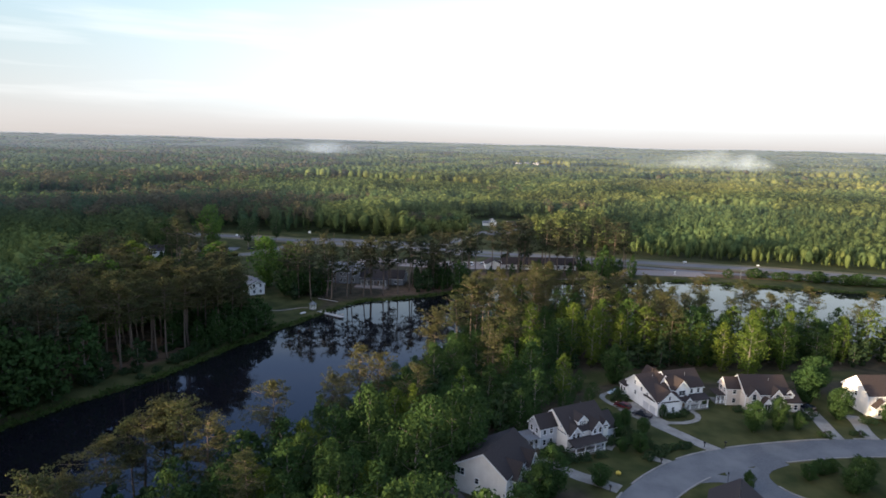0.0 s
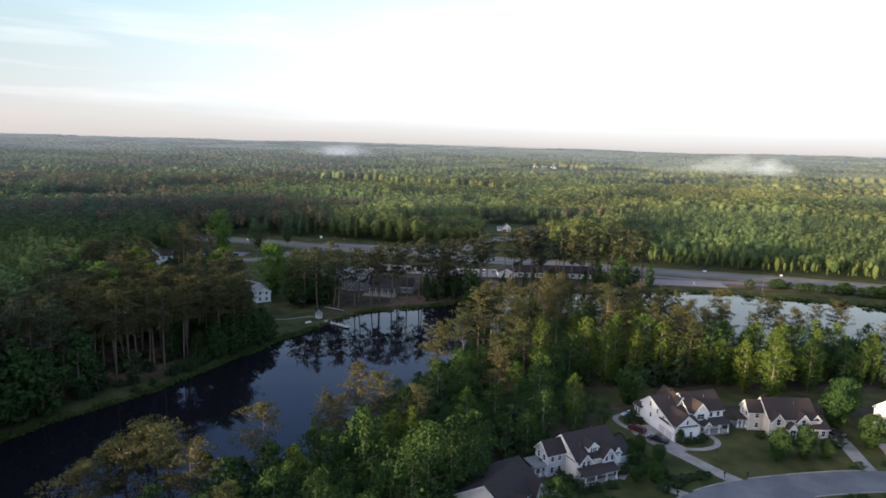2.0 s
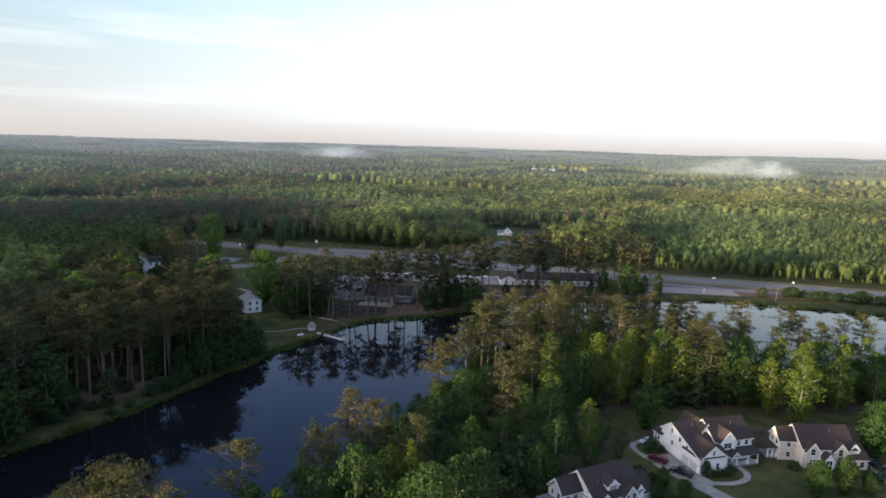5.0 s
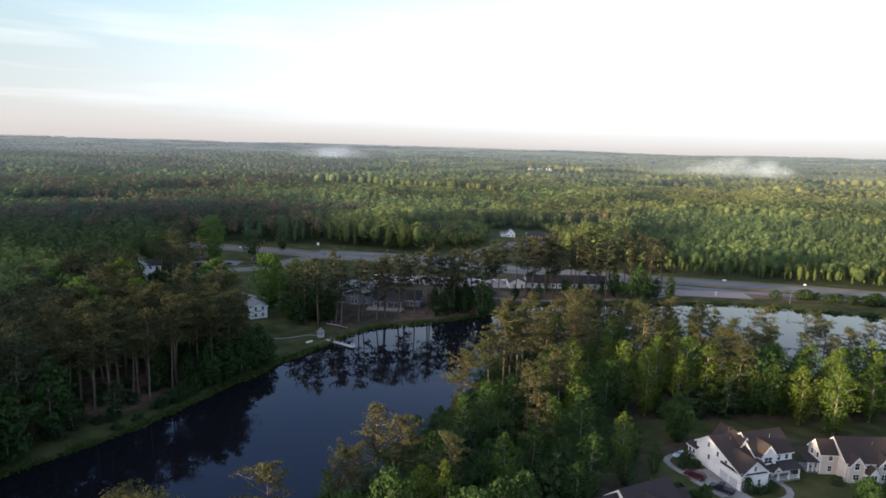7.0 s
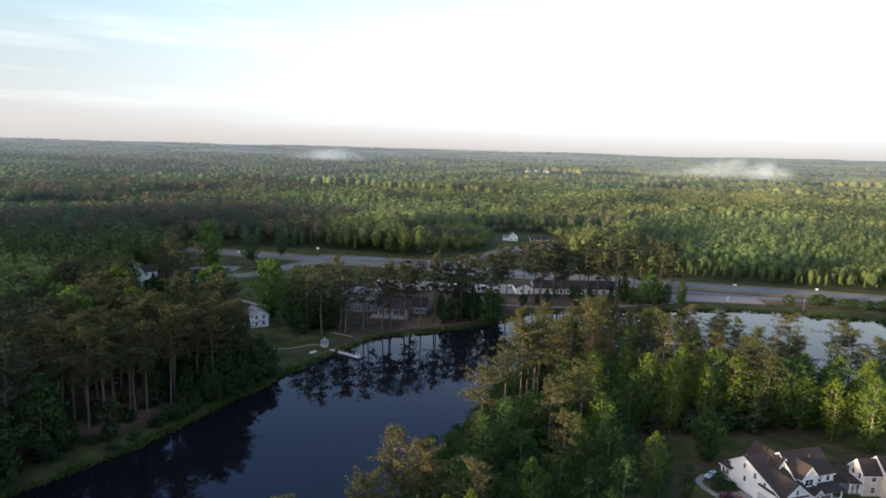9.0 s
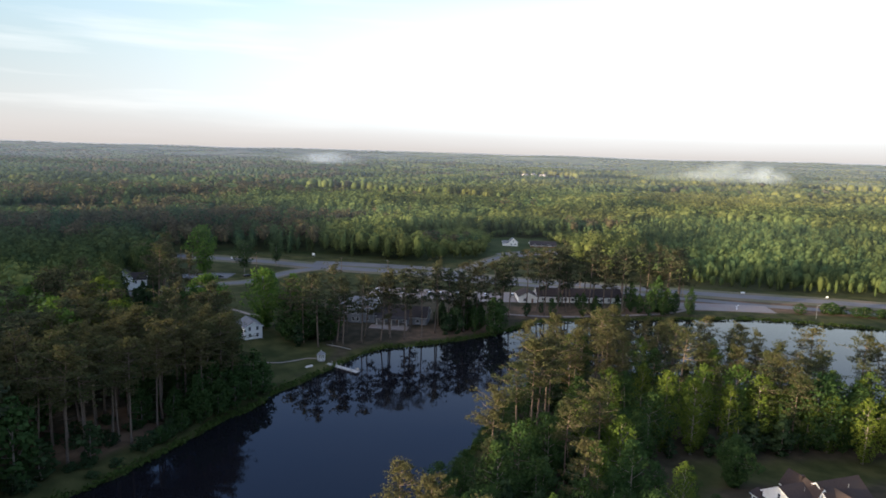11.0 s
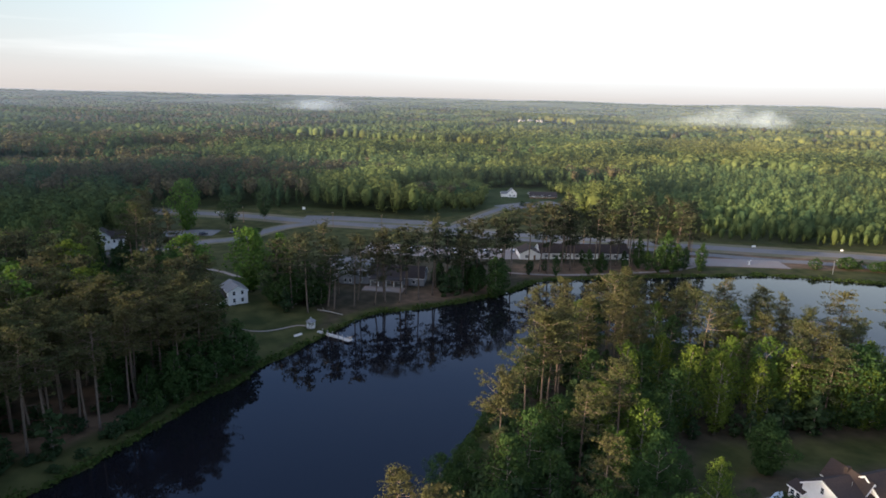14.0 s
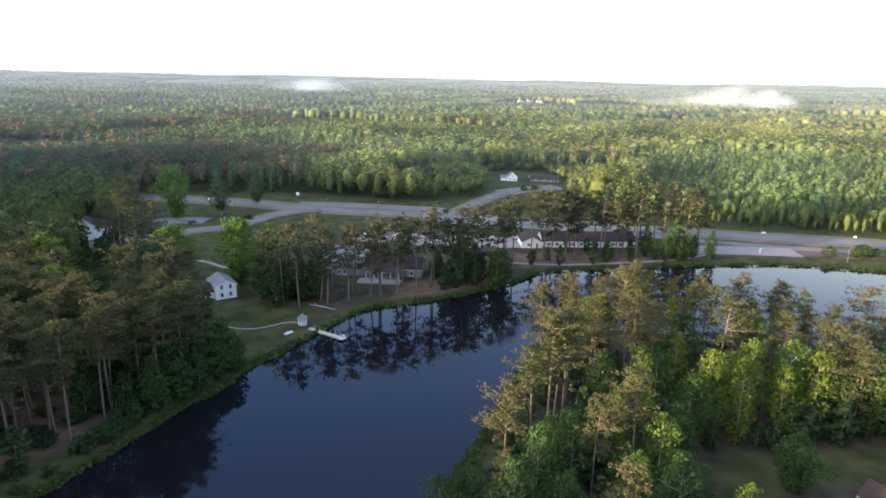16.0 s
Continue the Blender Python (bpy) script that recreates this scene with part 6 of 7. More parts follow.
# cream house with the bay window
h.scale = (0.85, 0.85, 0.85)
h = home("house", "cream two-storey house with bay window and brown shingle roof", 115.4, 103.8, -8)
gable(h, 0, 15, 0, 10.5, 5.8, 9.6, "x", SIDING_CREAM, SHINGLE_BROWN)
gable(h, 7.0, 12.0, -1.2, 5, 5.4, 8.2, "y", SIDING_TAN, SHINGLE_BROWN, lift=0.02)
gable(h, 1.0, 5.0, -1.8, 1, 3.0, 4.8, "y", SIDING_CREAM, SHINGLE_BROWN, over=0.35)
window(h, 3.0, -1.8, 1.6, "f", 2.6, 1.7)
window(h, 3.0, 0, 4.9, "f", 1.8, 1.3)
window(h, 9.5, -1.2, 4.8, "f", 2.4, 1.6)
porch(h, 6.2, 14.6, -3.6, -1.22, 3.0, 3.7, [6.5, 9.2, 11.9, 14.3], SHINGLE_BROWN)
window(h, 8.2, -1.2, 1.8, "f", 1.2, 1.6)
door(h, 11.0, -1.2, 0.45)
window(h, 0, 5, 4.6, "l", 0.8, 1.3)
corner_boards(h, [(0, 0), (15, 0)], 5.6)

# cream house seen from its gable end
h = home("house", "cream two-storey house with broad blank gable end and dark roof", 28.0, 82.6, 47)
gable(h, 0, 13.5, 0, 11.6, 6.0, 9.8, "x", SIDING_CREAM, SHINGLE_DARK, pos=0.45)
gable(h, 2.0, 6.6, -1.2, 5, 5.2, 7.8, "y", SIDING_GREY, SHINGLE_DARK, lift=0.02)
gable(h, 8.6, 12.6, -1.0, 5, 5.2, 7.6, "y", SIDING_GREY, SHINGLE_DARK, lift=0.02)
porch(h, 0.2, 12.0, -3.8, -1.22, 3.0, 3.7, [0.5, 4.2, 8.0, 11.6], SHINGLE_DARK)
window(h, 0, 6.6, 3.4, "l", 0.8, 1.1)
window(h, 0, 10.4, 4.6, "l", 1.6, 1.4)
for x in (3.4, 5.2, 9.8, 11.4):
    window(h, x, -1.2 if x < 8 else -1.0, 4.6, "f", 0.9, 1.4)
    window(h, x, -1.2 if x < 8 else -1.0, 1.8, "f", 0.9, 1.4)
door(h, 7.4, 0, 0.45)
part("deck", Shape().box(-0.2, 4, 11.6, 14.0, 2.4, 2.55).box(-0.2, -0.1, 11.6, 14.0, 2.55, 3.5).box(0, 0.15, 13.8, 13.95, 0, 2.4).box(3.8, 3.95, 13.8, 13.95, 0, 2.4).mesh("deck", WOOD_GREY), h)
corner_boards(h, [(0, 0), (0, 11.6)], 5.4)

# houses whose roofs only come into view
for x, y, turn, wall, roof in ((15.3, 79.9, 235, SIDING_TAN, SHINGLE_DARK), (58.4, 62.5, 52, SIDING_GREY, SHINGLE_DARK), (89.5, 65.5, 0, SIDING_GREY, SHINGLE_DARK)):
    h = home("house", "two-storey house with a dark shingle roof beside the street", x, y, turn)
    gable(h, 0, 13, 0, 10, 5.4, 9.0, "x", wall, roof)
    gable(h, 1.5, 6, -1.2, 5, 5.2, 7.6, "y", wall, roof, lift=0.02)
    for a in (2.8, 4.8, 8.5, 11):
        window(h, a, -1.2 if a < 6 else 0, 4.4, "f", 0.9, 1.4)
        window(h, a, -1.2 if a < 6 else 0, 1.7, "f", 0.9, 1.4)
    for a in (3, 7):
        window(h, 0, a, 4.4, "l", 0.9, 1.4)
    door(h, 7.2, 0, 0.1)


def far_house(label, x, y, turn, group="buildings beyond the lake"):
    return thing("house", label, "house", group, pose(x * U, y * U, float(height(x * U, y * U)) - 0.02, 0, 0, turn))


# white house on the wooded bank
h = far_house("white two-storey house with grey roof and low dark-roofed wing", -24.8, 233.2, 22)
gable(h, 0, 7.0, 0, 10, 5.1, 6.9, "y", SIDING_WHITE, SHINGLE_GREY)
gable(h, -8.5, 0.3, 2.0, 9, 2.7, 5.0, "x", SIDING_WHITE, SHINGLE_DARK)
for x in (2.0, 5.0):
    window(h, x, 0, 4.3, "f", 0.9, 1.4)
    window(h, x, 0, 1.6, "f", 0.9, 1.4)
window(h, -4, 2.5, 1.6, "f", 1.6, 1.3)
window(h, -1.5, 2.5, 1.6, "f", 0.9, 1.3)
for y in (3, 8):
    window(h, 7.0, y, 4.3, "r", 0.9, 1.4)

h = far_house("white gabled house half hidden among the trees", -82.5, 306, 12)
gable(h, 0, 8.5, 0, 10, 6.4, 10.0, "y", SIDING_WHITE, SHINGLE_DARK)
gable(h, 6, 15, 2, 9, 5.0, 8.0, "x", SIDING_WHITE, SHINGLE_DARK)
gable(h, 1.5, 6, -1.5, 3, 3.2, 5.2, "y", SIDING_WHITE, SHINGLE_DARK, over=0.3)
for x in (2.2, 6.0):
    window(h, x, 0, 5.4, "f", 1.0, 1.5)
window(h, 3.7, -1.5, 1.8, "f", 1.6, 1.5)
for x in (10, 13):
    window(h, x, 2, 3.8, "f", 1.0, 1.5)

# buildings along the far bank
h = far_house("long low white building with a dark brown roof", 84.5, 274.5, -9)
gable(h, 0, 44, 0, 12, 3.1, 6.2, "x", SIDING_WHITE, SHINGLE_BROWN)
gable(h, -10, -0.5, -1.5, 10, 3.0, 5.2, "y", SIDING_WHITE, SHINGLE_BROWN)
for i in range(11):
    window(h, 3 + i * 3.8, 0, 1.6, "f", 1.5, 1.3)
window(h, -6.8, -1.5, 1.5, "f", 1.4, 1.3)
door(h, -3.0, -1.5, 0.05)

h = far_house("grey two-storey lodge with a long porch wing", 3.6, 253.6, -18)
gable(h, 0, 17, 0, 12, 6.2, 10.0, "x", SIDING_SLATE, SHINGLE_GREY)
gable(h, 6, 12, -1.5, 5, 6.0, 9.0, "y", SIDING_SLATE, SHINGLE_GREY, lift=0.02)
gable(h, 16.8, 40, 1, 12, 3.4, 6.8, "x", SIDING_SLATE, SHINGLE_DARK)
porch(h, 18.5, 32, -3.0, 1.0, 3.0, 3.3, [18.8, 22, 25.2, 28.4, 31.6], SHINGLE_DARK, rail=False, floor=0.3)
for x in (2, 4.2, 8, 10, 14):
    y = -1.5 if 6 < x < 12 else 0
    window(h, x, y, 4.8, "f", 1.0, 1.5)
    window(h, x, y, 1.7, "f", 1.0, 1.5)
for x in (20, 24, 30, 36):
    window(h, x, 1, 1.6, "f", 1.3, 1.3)
door(h, 27, 1, 0.3)
part("patio", Shape().box(16.5, 33, -9, -3.0, -0.5, 0.22).mesh("patio", GRAVEL), h, "pinkish paved patio")

# far house with the yard
h = far_house("white gabled house at the head of the long drive", 118.5, 424, -12)
gable(h, 0, 9, 0, 9, 4.2, 8.0, "y", SIDING_WHITE, SHINGLE_GREY)
gable(h, -6, 0.3, 2, 8, 3.0, 5.0, "x", SIDING_WHITE, SHINGLE_GREY)
for x in (2.5, 6.5):
    window(h, x, 0, 1.8, "f", 1.2, 1.4)
window(h, 4.5, 0, 4.8, "f", 1.0, 1.2)
h.scale = (0.8, 0.8, 0.8)
h = far_house("long low brown building with a dark roof", 131.5, 418.5, -14)
gable(h, 0, 20, 0, 12, 2.0, 4.4, "x", WOOD_BROWN, SHINGLE_DARK, over=0.9)
for x in (3, 9, 15):
    window(h, x, 0, 1.8, "f", 1.6, 1.3)

# village on the horizon
for k, (x, y, s) in enumerate(((442, 1362, 0.7), (456, 1350, 0.6), (466, 1375, 0.8), (478, 1352, 0.7), (490, 1366, 0.6), (450, 1385, 0.7))):
    h = far_house("small white house of a village far off in the wood", x, y, -20 + 17 * k, "far village")
    gable(h, 0, 15 * s, 0, 10 * s, 4.6, 8.4, "x", SIDING_TAN, SHINGLE_GREY)
    gable(h, 3 * s, 9 * s, -2, 6 * s, 4.6, 7.9, "y", SIDING_TAN, SHINGLE_GREY, lift=0.02)
    for a in (4.5, 7.5, 12):
        window(h, a * s, -2 if a < 9 else 0, 3.0, "f", 1.4, 2.0)

# ---- gazebo, jetty, vehicles and small things ----
def at_ground(x, y, turn=0.0, up=0.0):
    return pose(x * U, y * U, float(height(x * U, y * U)) + up, 0, 0, turn)


g = thing("gazebo", "small white wooden gazebo with a grey pointed roof", "gazebo", "", at_ground(-1.9, 212.6, 20, 0.1) @ Matrix.Scale(0.85, 4))
ring = [(1.75 * math.cos(math.pi * k / 3), 1.75 * math.sin(math.pi * k / 3)) for k in range(6)]
part("floor", Shape().prism([(x, y, -0.5) for x, y in ring], (0, 0, 0.75)).mesh("floor", WOOD_GREY), g)
post = Shape().box(-0.09, 0.09, -0.09, 0.09, 0.25, 2.6).mesh("post", TRIM_WHITE)
for x, y in ring:
    part("post", post, g, "", pose(x * 0.92, y * 0.92, 0))
cone = [(2.15 * math.cos(math.pi * k / 3), 2.15 * math.sin(math.pi * k / 3), 2.6) for k in range(6)]
part("roof", Shape().add([*cone, (0, 0, 4.1), (0, 0, 2.55)], [(k, (k + 1) % 6, 6) for k in range(6)] + [((k + 1) % 6, k, 7) for k in range(6)]).mesh("roof", SHINGLE_GREY), g)
part("finial", Shape().tube([(0, 0, 4.0), (0, 0, 4.5)], [0.09, 0.02], 6).mesh("finial", TRIM_WHITE), g)
part("beam", Shape().prism([(x * 0.98, y * 0.98, 2.42) for x, y in ring], (0, 0, 0.16)).mesh("beam", TRIM_WHITE), g)
for k in range(5):
    (x0, y0), (x1, y1) = ring[k], ring[k + 1]
    r = Shape()
    for z in (0.5, 1.2):
        r.tube([(x0 * 0.92, y0 * 0.92, z), (x1 * 0.92, y1 * 0.92, z)], [0.05, 0.05], 4)
    for j in range(1, 7):
        x, y = x0 + (x1 - x0) * j / 7, y0 + (y1 - y0) * j / 7
        r.tube([(x * 0.92, y * 0.92, 0.5), (x * 0.92, y * 0.92, 1.2)], [0.03, 0.03], 4)
    part("railing", r.mesh("railing", TRIM_WHITE), g)

a, b = Vector((-0.9 * U, 211.2 * U)), Vector((6.7 * U, 203.8 * U))
long = (b - a).length
turn = math.degrees(math.atan2((b - a).y, (b - a).x))
j = thing("jetty", "long narrow weathered grey wooden jetty over the water", "jetty", "", pose(a.x, a.y, 0.55, 0, 0, turn))
plank = Shape().box(0, 0.27, -0.9, 0.9, 0.0, 0.06).mesh("plank", WOOD_GREY)
k = 0
while k * 0.3 < long:
    part("plank", plank, j, "", pose(k * 0.3, 0, 0.004 * (k % 3)))
    k += 1
beam = Shape().box(0, long, -0.07, 0.07, -0.26, -0.004).mesh("beam", WOOD_GREY)
for y in (-0.7, 0.7):
    part("beam", beam, j, "", pose(0, y, 0))
pile = Shape().tube([(0, 0, -2.6), (0, 0, 0.9)], [0.12, 0.11], 8).mesh("pile", WOOD_GREY)
for x in np.linspace(2.5, long - 0.3, 6):
    for y in (-0.98, 0.98):
        part("pile", pile, j, "", pose(float(x), y, 0))
part("end_deck", Shape().box(long, long + 2.0, -1.2, 1.2, -0.06, 0.05).mesh("end_deck", WOOD_GREY), j)
part("bench", Shape().box(long + 0.4, long + 1.5, 0.6, 1.0, 0.05, 0.5).box(long + 0.4, long + 1.5, 0.92, 1.0, 0.5, 0.95).mesh("bench", WOOD_GREY), j)


def car(label, x, y, turn, paint, tall=1.5, long=4.7, pickup=False, group="parked cars"):
    """A car: shaped body with a cabin, glass, four wheels and lamps."""
    c = thing("car", label, "car", group, at_ground(x, y, turn, 0.07))
    L, W, H = long / 2, 0.92, tall
    side = [(-L, 0.35), (-L, 0.85), (-L + 0.1, 0.95), (L - 1.3, 1.0), (L - 0.15, 0.82), (L, 0.6), (L, 0.35)]
    part("body", Shape().prism([(px, -W, pz) for px, pz in side], (0, 2 * W, 0)).mesh("body", paint, bevel=0.06), c)
    back = -L + (1.9 if pickup else 0.12)
    cab = [(back, 0.95), (back + 0.22, H), (L - 2.1, H), (L - 1.25, 0.98)]
    top = Shape()
    v = [(px, s * (W - (0.05 if pz < 1 else 0.2)), pz) for s in (-1, 1) for px, pz in cab]
    top.add(v, [(0, 1, 2, 3), (7, 6, 5, 4), (0, 4, 5, 1), (1, 5, 6, 2), (2, 6, 7, 3)])
    part("cabin_glass", top.mesh("cabin_glass", PANE), c)
    part("roof", Shape().box(back + 0.2, L - 2.05, -W + 0.2, W - 0.2, H - 0.03, H + 0.05).mesh("roof", paint, bevel=0.03), c)
    wheel = Shape().tube([(0, -0.11, 0), (0, 0.11, 0)], [0.34, 0.34], 14).mesh("tyre", RUBBER)
    rim = Shape().tube([(0, -0.125, 0), (0, 0.125, 0)], [0.2, 0.2], 10).mesh("rim", METAL_GREY)
    for px in (-L + 0.85, L - 0.9):
        for py in (-W + 0.06, W - 0.06):
            w = part("wheel", wheel, c, "", pose(px, py, 0.34))
            part("rim", rim, w)
    for py in (-0.62, 0.62):
        part("headlight", Shape().box(L - 0.12, L + 0.02, py - 0.2, py + 0.2, 0.6, 0.74).mesh("headlight", TRIM_WHITE), c)
        part("tail_light", Shape().box(-L - 0.02, -L + 0.08, py - 0.2, py + 0.2, 0.66, 0.84).mesh("tail_light", PAINT_RED), c)
    part("bumper", Shape().box(L - 0.02, L + 0.09, -W + 0.08, W - 0.08, 0.36, 0.54).mesh("bumper", BLACK_PAINT, bevel=0.02), c)
    return c


car("dark navy pickup truck parked on the driveway", 66.3, 110.4, 130, PAINT_NAVY, 1.75, 5.3, True)
car("dark red car parked on the driveway", 64.3, 115.2, 125, PAINT_RED)
car("dark car parked at the head of the tan house's driveway", 104.6, 108.6, 108, PAINT_NAVY)
for i, (x, y) in enumerate(((22, 297), (27, 296), (32, 294), (37, 292), (43, 291), (48, 290), (54, 288), (60, 286), (66, 286), (72, 284), (77, 285))):
    car("pale car in the parking lot behind the pines" if i % 3 else "white van-like car in the parking lot behind the pines", x, y, 70 + 7 * (i % 4), (PAINT_WHITE, PAINT_SILVER, PAINT_WHITE)[i % 3], 1.5 + 0.5 * (i % 3 == 0), 4.8, group="cars in the lot")
car("dark car parked beside the side road", -34, 333, 40, PAINT_NAVY, group="parked cars")
car("small dark car standing on the asphalt lot", -46, 331, 10, PAINT_NAVY, group="parked cars")


def pole(x, y, tall, arm, label, name="utility_pole"):
    p = thing(name, label, "pole", "poles along the road", at_ground(x, y, 60))
    part("shaft", Shape().tube([(0, 0, -0.3), (0, 0, tall)], [0.17, 0.11], 8).mesh("shaft", WOOD_BROWN), p)
    part("crossarm", Shape().box(-arm, arm, -0.06, 0.06, tall - 0.7, tall - 0.55).mesh("crossarm", WOOD_BROWN), p)
    for s in (-1, 0, 1):
        part("insulator", Shape().tube([(s * (arm - 0.1), 0, tall - 0.55), (s * (arm - 0.1), 0, tall - 0.3)], [0.05, 0.04], 6).mesh("insulator", TRIM_WHITE), p)
    return p


# boat under a pale blue cover, on a small trailer beyond the walkway
b = thing("covered_boat", "small boat under a pale blue cover on the back lawn", "boat", "", at_ground(66.1, 123.4, 30))
part("hull", Shape().add([(-2.1, -0.7, 0.55), (1.2, -0.7, 0.6), (2.2, 0, 0.75), (1.2, 0.7, 0.6), (-2.1, 0.7, 0.55), (-2.0, -0.4, 0.22), (1.2, -0.3, 0.25), (1.2, 0.3, 0.25), (-2.0, 0.4, 0.22)],
                         [(0, 1, 6, 5), (1, 2, 6), (2, 3, 7), (2, 7, 6), (3, 4, 8, 7), (4, 0, 5, 8), (5, 6, 7, 8), (0, 4, 3, 2, 1)]).mesh("hull", TRIM_WHITE), b)
part("cover", Shape().add([(-2.16, -0.76, 0.5), (1.2, -0.76, 0.55), (2.28, 0, 0.72), (1.2, 0.76, 0.55), (-2.16, 0.76, 0.5), (-1.9, 0, 0.9), (0.5, 0, 1.15), (1.5, 0, 0.95)],
                          [(0, 1, 6, 5), (1, 7, 6), (1, 2, 7), (2, 3, 7), (3, 6, 7), (3, 4, 5, 6), (4, 0, 5)]).mesh("cover", BLUE_TARP), b)
part("trailer", Shape().box(-1.8, 2.9, -0.06, 0.06, 0.2, 0.28).box(-0.7, -0.58, -0.85, 0.85, 0.22, 0.3).mesh("trailer", METAL_GREY), b)
for py in (-0.85, 0.85):
    part("wheel", Shape().tube([(-0.64, py - 0.08, 0.24), (-0.64, py + 0.08, 0.24)], [0.25, 0.25], 12).mesh("wheel", RUBBER), b)


POLES = [(-70, 372), (-32, 357), (8.8, 341), (30, 331), (72, 312), (112, 296), (150, 276)]
for x, y in POLES:
    pole(x, y, 9.5, 1.1, "weathered wooden utility pole beside the road")
for s in (-1.0, 1.0):
    cv = bpy.data.curves.new("overhead_wire", "CURVE")
    cv.dimensions, cv.bevel_depth = "3D", 0.025
    sp = cv.splines.new("POLY")
    pts = []
    for (x0, y0), (x1, y1) in zip(POLES, POLES[1:]):
        for k in range(8):
            t = k / 8
            x, y = (x0 + (x1 - x0) * t) * U, (y0 + (y1 - y0) * t) * U
            z0, z1 = float(height(x0 * U, y0 * U)), float(height(x1 * U, y1 * U))
            pts.append((x + s * 0.5, y + s * 0.87, z0 + (z1 - z0) * t + 9.2 - 3.2 * t * (1 - t)))
    sp.points.add(len(pts) - 1)
    for q, p in zip(sp.points, pts):
        q.co = (*p, 1)
    cv.materials.append(BLACK_PAINT)
    tagged(new("overhead_wire", cv), "thin black wire sagging from pole to pole", "wire", "overhead wires")


def sign(x, y, w, h, up, label, mat=TRIM_WHITE, turn=-15):
    s = thing("road_sign", label, "sign", "signs along the road", at_ground(x, y, turn))
    part("board", Shape().box(-w / 2, w / 2, -0.04, 0.04, up, up + h).mesh("board", mat), s)
    for px in (-w * 0.35, w * 0.35):
        part("post", Shape().box(px - 0.05, px + 0.05, -0.035, 0.1, -0.2, up).mesh("post", METAL_GREY), s)


sign(-4.5, 385, 1.9, 1.7, 1.2, "white square board sign at the edge of the wood")
sign(215, 268.5, 1.5, 0.8, 0.9, "wide white board sign beside the road")
sign(182, 280, 2.2, 0.9, 0.8, "low white sign on the grass verge")
sign(-46, 377, 1.4, 1.2, 1.0, "small pale sign on the verge")
lamp = thing("street_lamp", "slim grey street lamp on the lake shore", "street lamp", "", at_ground(184.5, 240.3))
part("shaft", Shape().tube([(0, 0, -0.2), (0, 0, 6.4)], [0.11, 0.07], 8).mesh("shaft", METAL_GREY), lamp)
part("arm", Shape().tube([(0, 0, 6.3), (0.6, 0, 6.55), (1.3, 0, 6.6)], [0.05, 0.05, 0.05], 6).mesh("arm", METAL_GREY), lamp)
part("lamp_head", Shape().box(1.0, 1.7, -0.16, 0.16, 6.5, 6.66).mesh("lamp_head", METAL_GREY, bevel=0.03), lamp)
# white Y-shaped marker on the gravel lot
y_ = thing("marker", "white Y-shaped timber marker on the gravel lot", "marker", "", at_ground(162.2, 256.6, 15, 0.12))
part("stem", Shape().tube([(0, 0, -0.2), (0, 0, 1.5)], [0.13, 0.11], 6).mesh("stem", TRIM_WHITE), y_)
for s in (-1, 1):
    part("arm", Shape().tube([(0, 0, 1.3), (s * 1.1, 0, 1.9 + 0.3 * s)], [0.11, 0.08], 6).mesh("arm", TRIM_WHITE), y_)
part("foot", Shape().box(-0.8, 0.8, -0.15, 0.15, 0.0, 0.14).mesh("foot", TRIM_WHITE), y_)


def mailbox(x, y, turn):
    m = thing("mailbox", "dark mailbox on a black post beside the street", "mailbox", "mailboxes along the street", at_ground(x, y, turn))
    part("post", Shape().box(-0.07, 0.07, -0.07, 0.07, -0.1, 1.1).mesh("post", BLACK_PAINT), m)
    part("box", Shape().box(-0.16, 0.16, -0.3, 0.3, 1.1, 1.45).mesh("box", BLACK_PAINT, bevel=0.05), m)


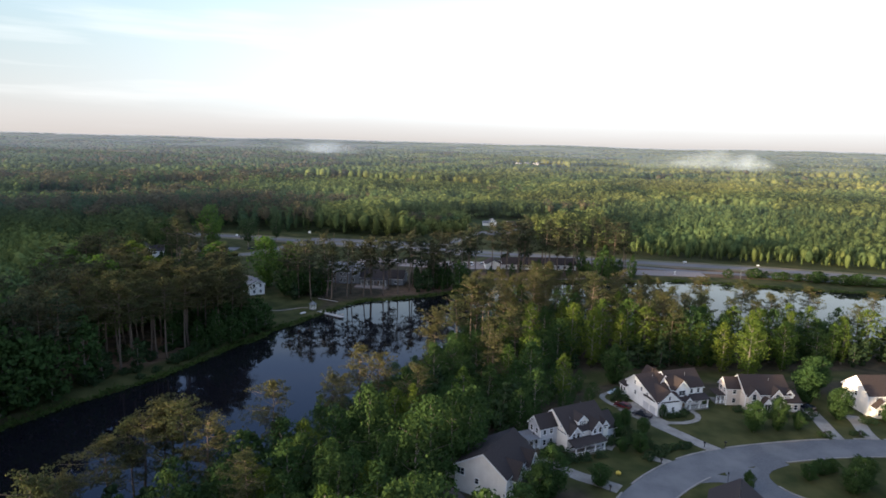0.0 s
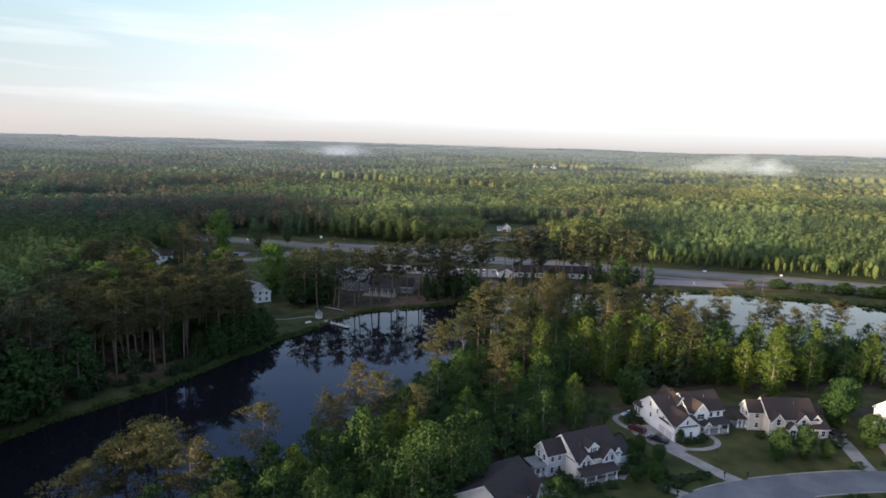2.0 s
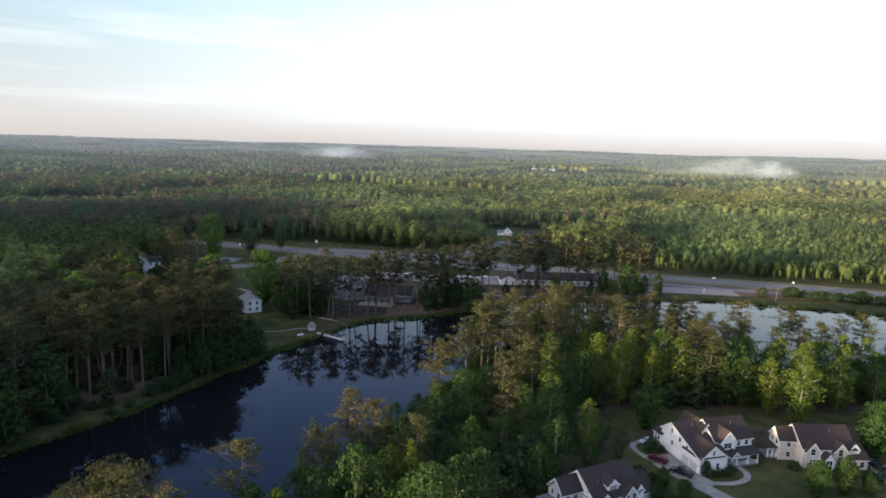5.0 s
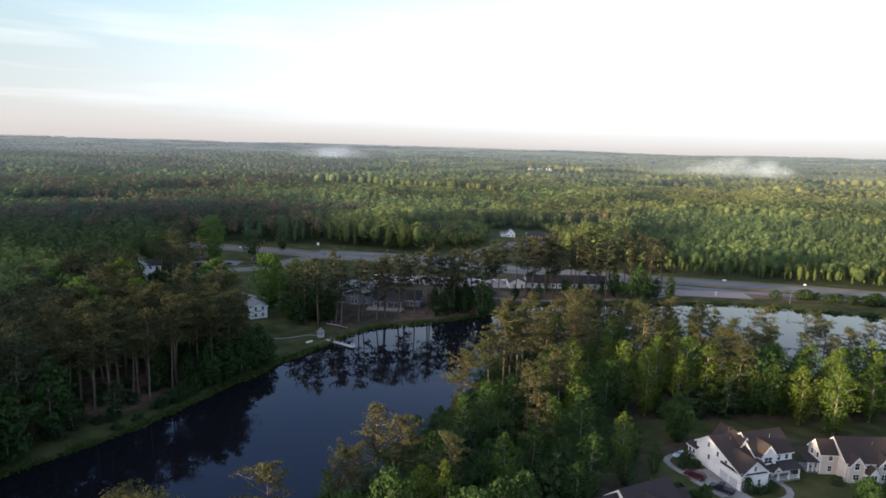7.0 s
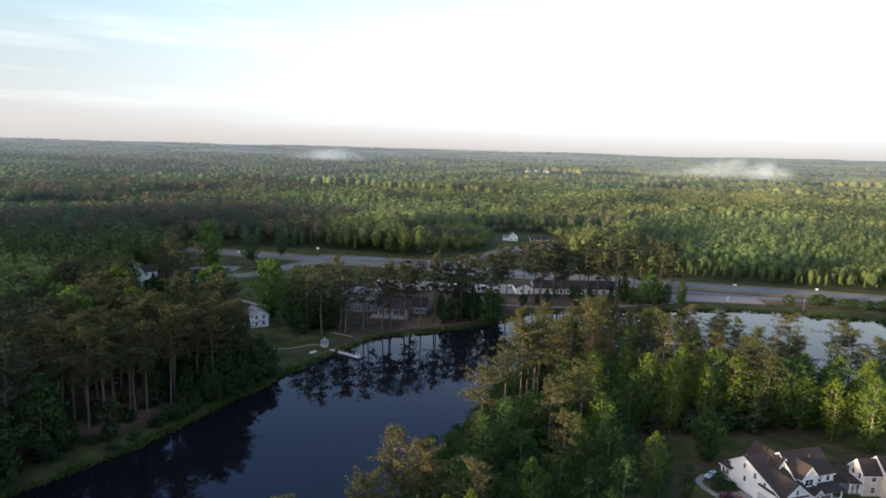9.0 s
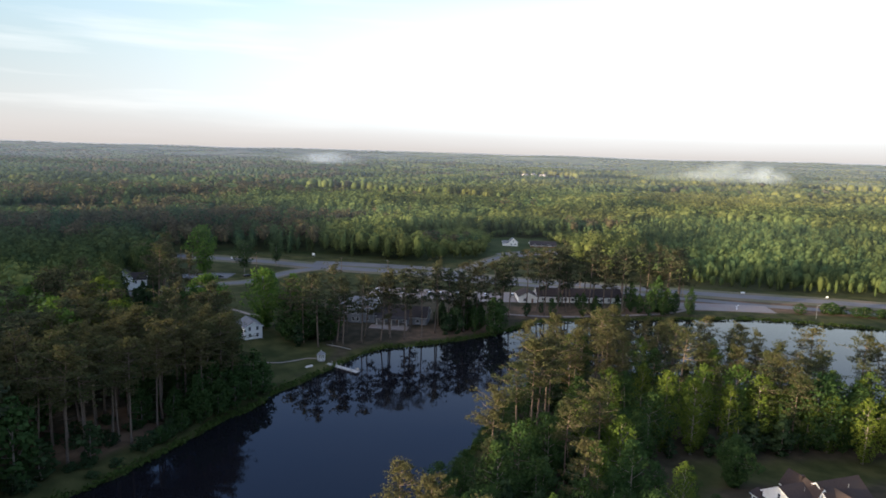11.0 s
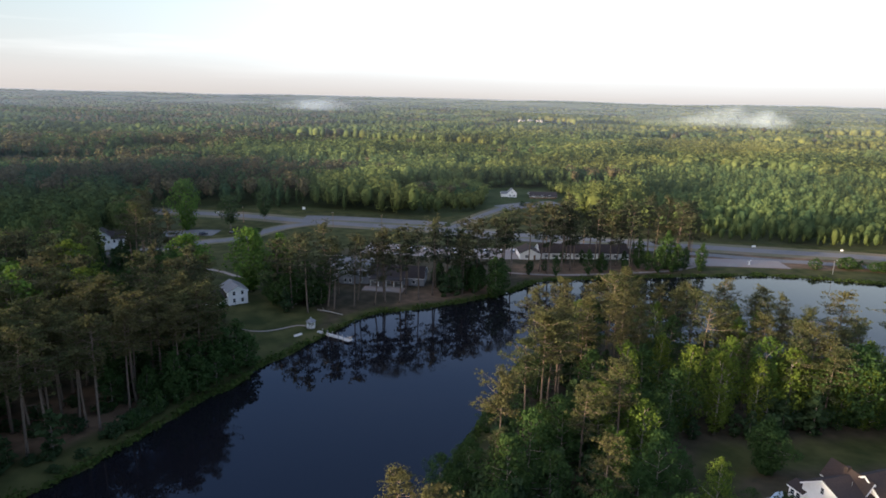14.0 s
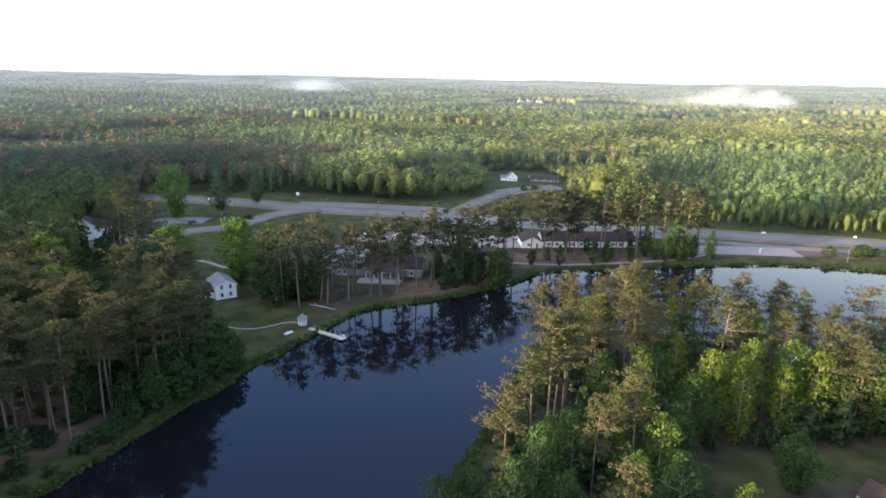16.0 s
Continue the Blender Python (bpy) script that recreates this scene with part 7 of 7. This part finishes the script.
for x, y in ((71.3, 95.9), (75.4, 95.4), (98.0, 96.2), (105.4, 95.4), (46.4, 84.2), (59.6, 91.2)):
    mailbox(x, y, 20)
post = thing("lamp_post", "black garden lamp post beside the street", "lamp post", "", at_ground(67.0, 82.8))
part("shaft", Shape().tube([(0, 0, -0.1), (0, 0, 2.6)], [0.06, 0.045], 6).mesh("shaft", BLACK_PAINT), post)
part("lantern", Shape().tube([(0, 0, 2.6), (0, 0, 2.7), (0, 0, 3.0), (0, 0, 3.2)], [0.06, 0.16, 0.2, 0.03], 6).mesh("lantern", BLACK_PAINT), post)
toy = thing("toy", "small yellow plastic toy lying on the lawn", "toy", "", at_ground(50.35, 89.2, 30))
part("bowl", Shape().tube([(0, 0, 0), (0, 0, 0.15), (0, 0, 0.5), (0, 0, 0.62)], [0.45, 0.62, 0.5, 0.2], 10).mesh("bowl", YELLOW, True), toy)
part("handle", Shape().tube([(-0.3, 0, 0.55), (0, 0, 0.85), (0.3, 0, 0.55)], [0.05, 0.05, 0.05], 6).mesh("handle", YELLOW), toy)
bank = thing("fallen_log", "pale fallen log lying on the grassy bank", "log", "", at_ground(3.0, 224.0, -38, 0.1))
part("stem", Shape().tube([(-5, 0, 0.1), (0, 0.2, 0.2), (6, 0, 0.12)], [0.2, 0.17, 0.12], 7).mesh("stem", WOOD_GREY, True), bank)
part("branch", Shape().tube([(-2, 0, 0.2), (-3, 0.6, 1.2)], [0.08, 0.04], 5).mesh("branch", WOOD_GREY), bank)
boat = thing("rowing_boat", "pale upturned rowing boat on the grass near the water", "boat", "", at_ground(-5.2, 207.6, 35, 0.02))
part("hull", Shape().add([(-1.7, 0, 0), (-1.2, -0.6, 0), (1.0, -0.6, 0), (1.8, 0, 0), (1.0, 0.6, 0), (-1.2, 0.6, 0), (-1.1, 0, 0.5), (1.1, 0, 0.5)],
                         [(0, 1, 6), (1, 2, 7, 6), (2, 3, 7), (3, 4, 7), (4, 5, 6, 7), (5, 0, 6)]).mesh("hull", SIDING_TAN), boat)
part("keel", Shape().box(-1.15, 1.2, -0.04, 0.04, 0.46, 0.56).mesh("keel", WOOD_GREY), boat)
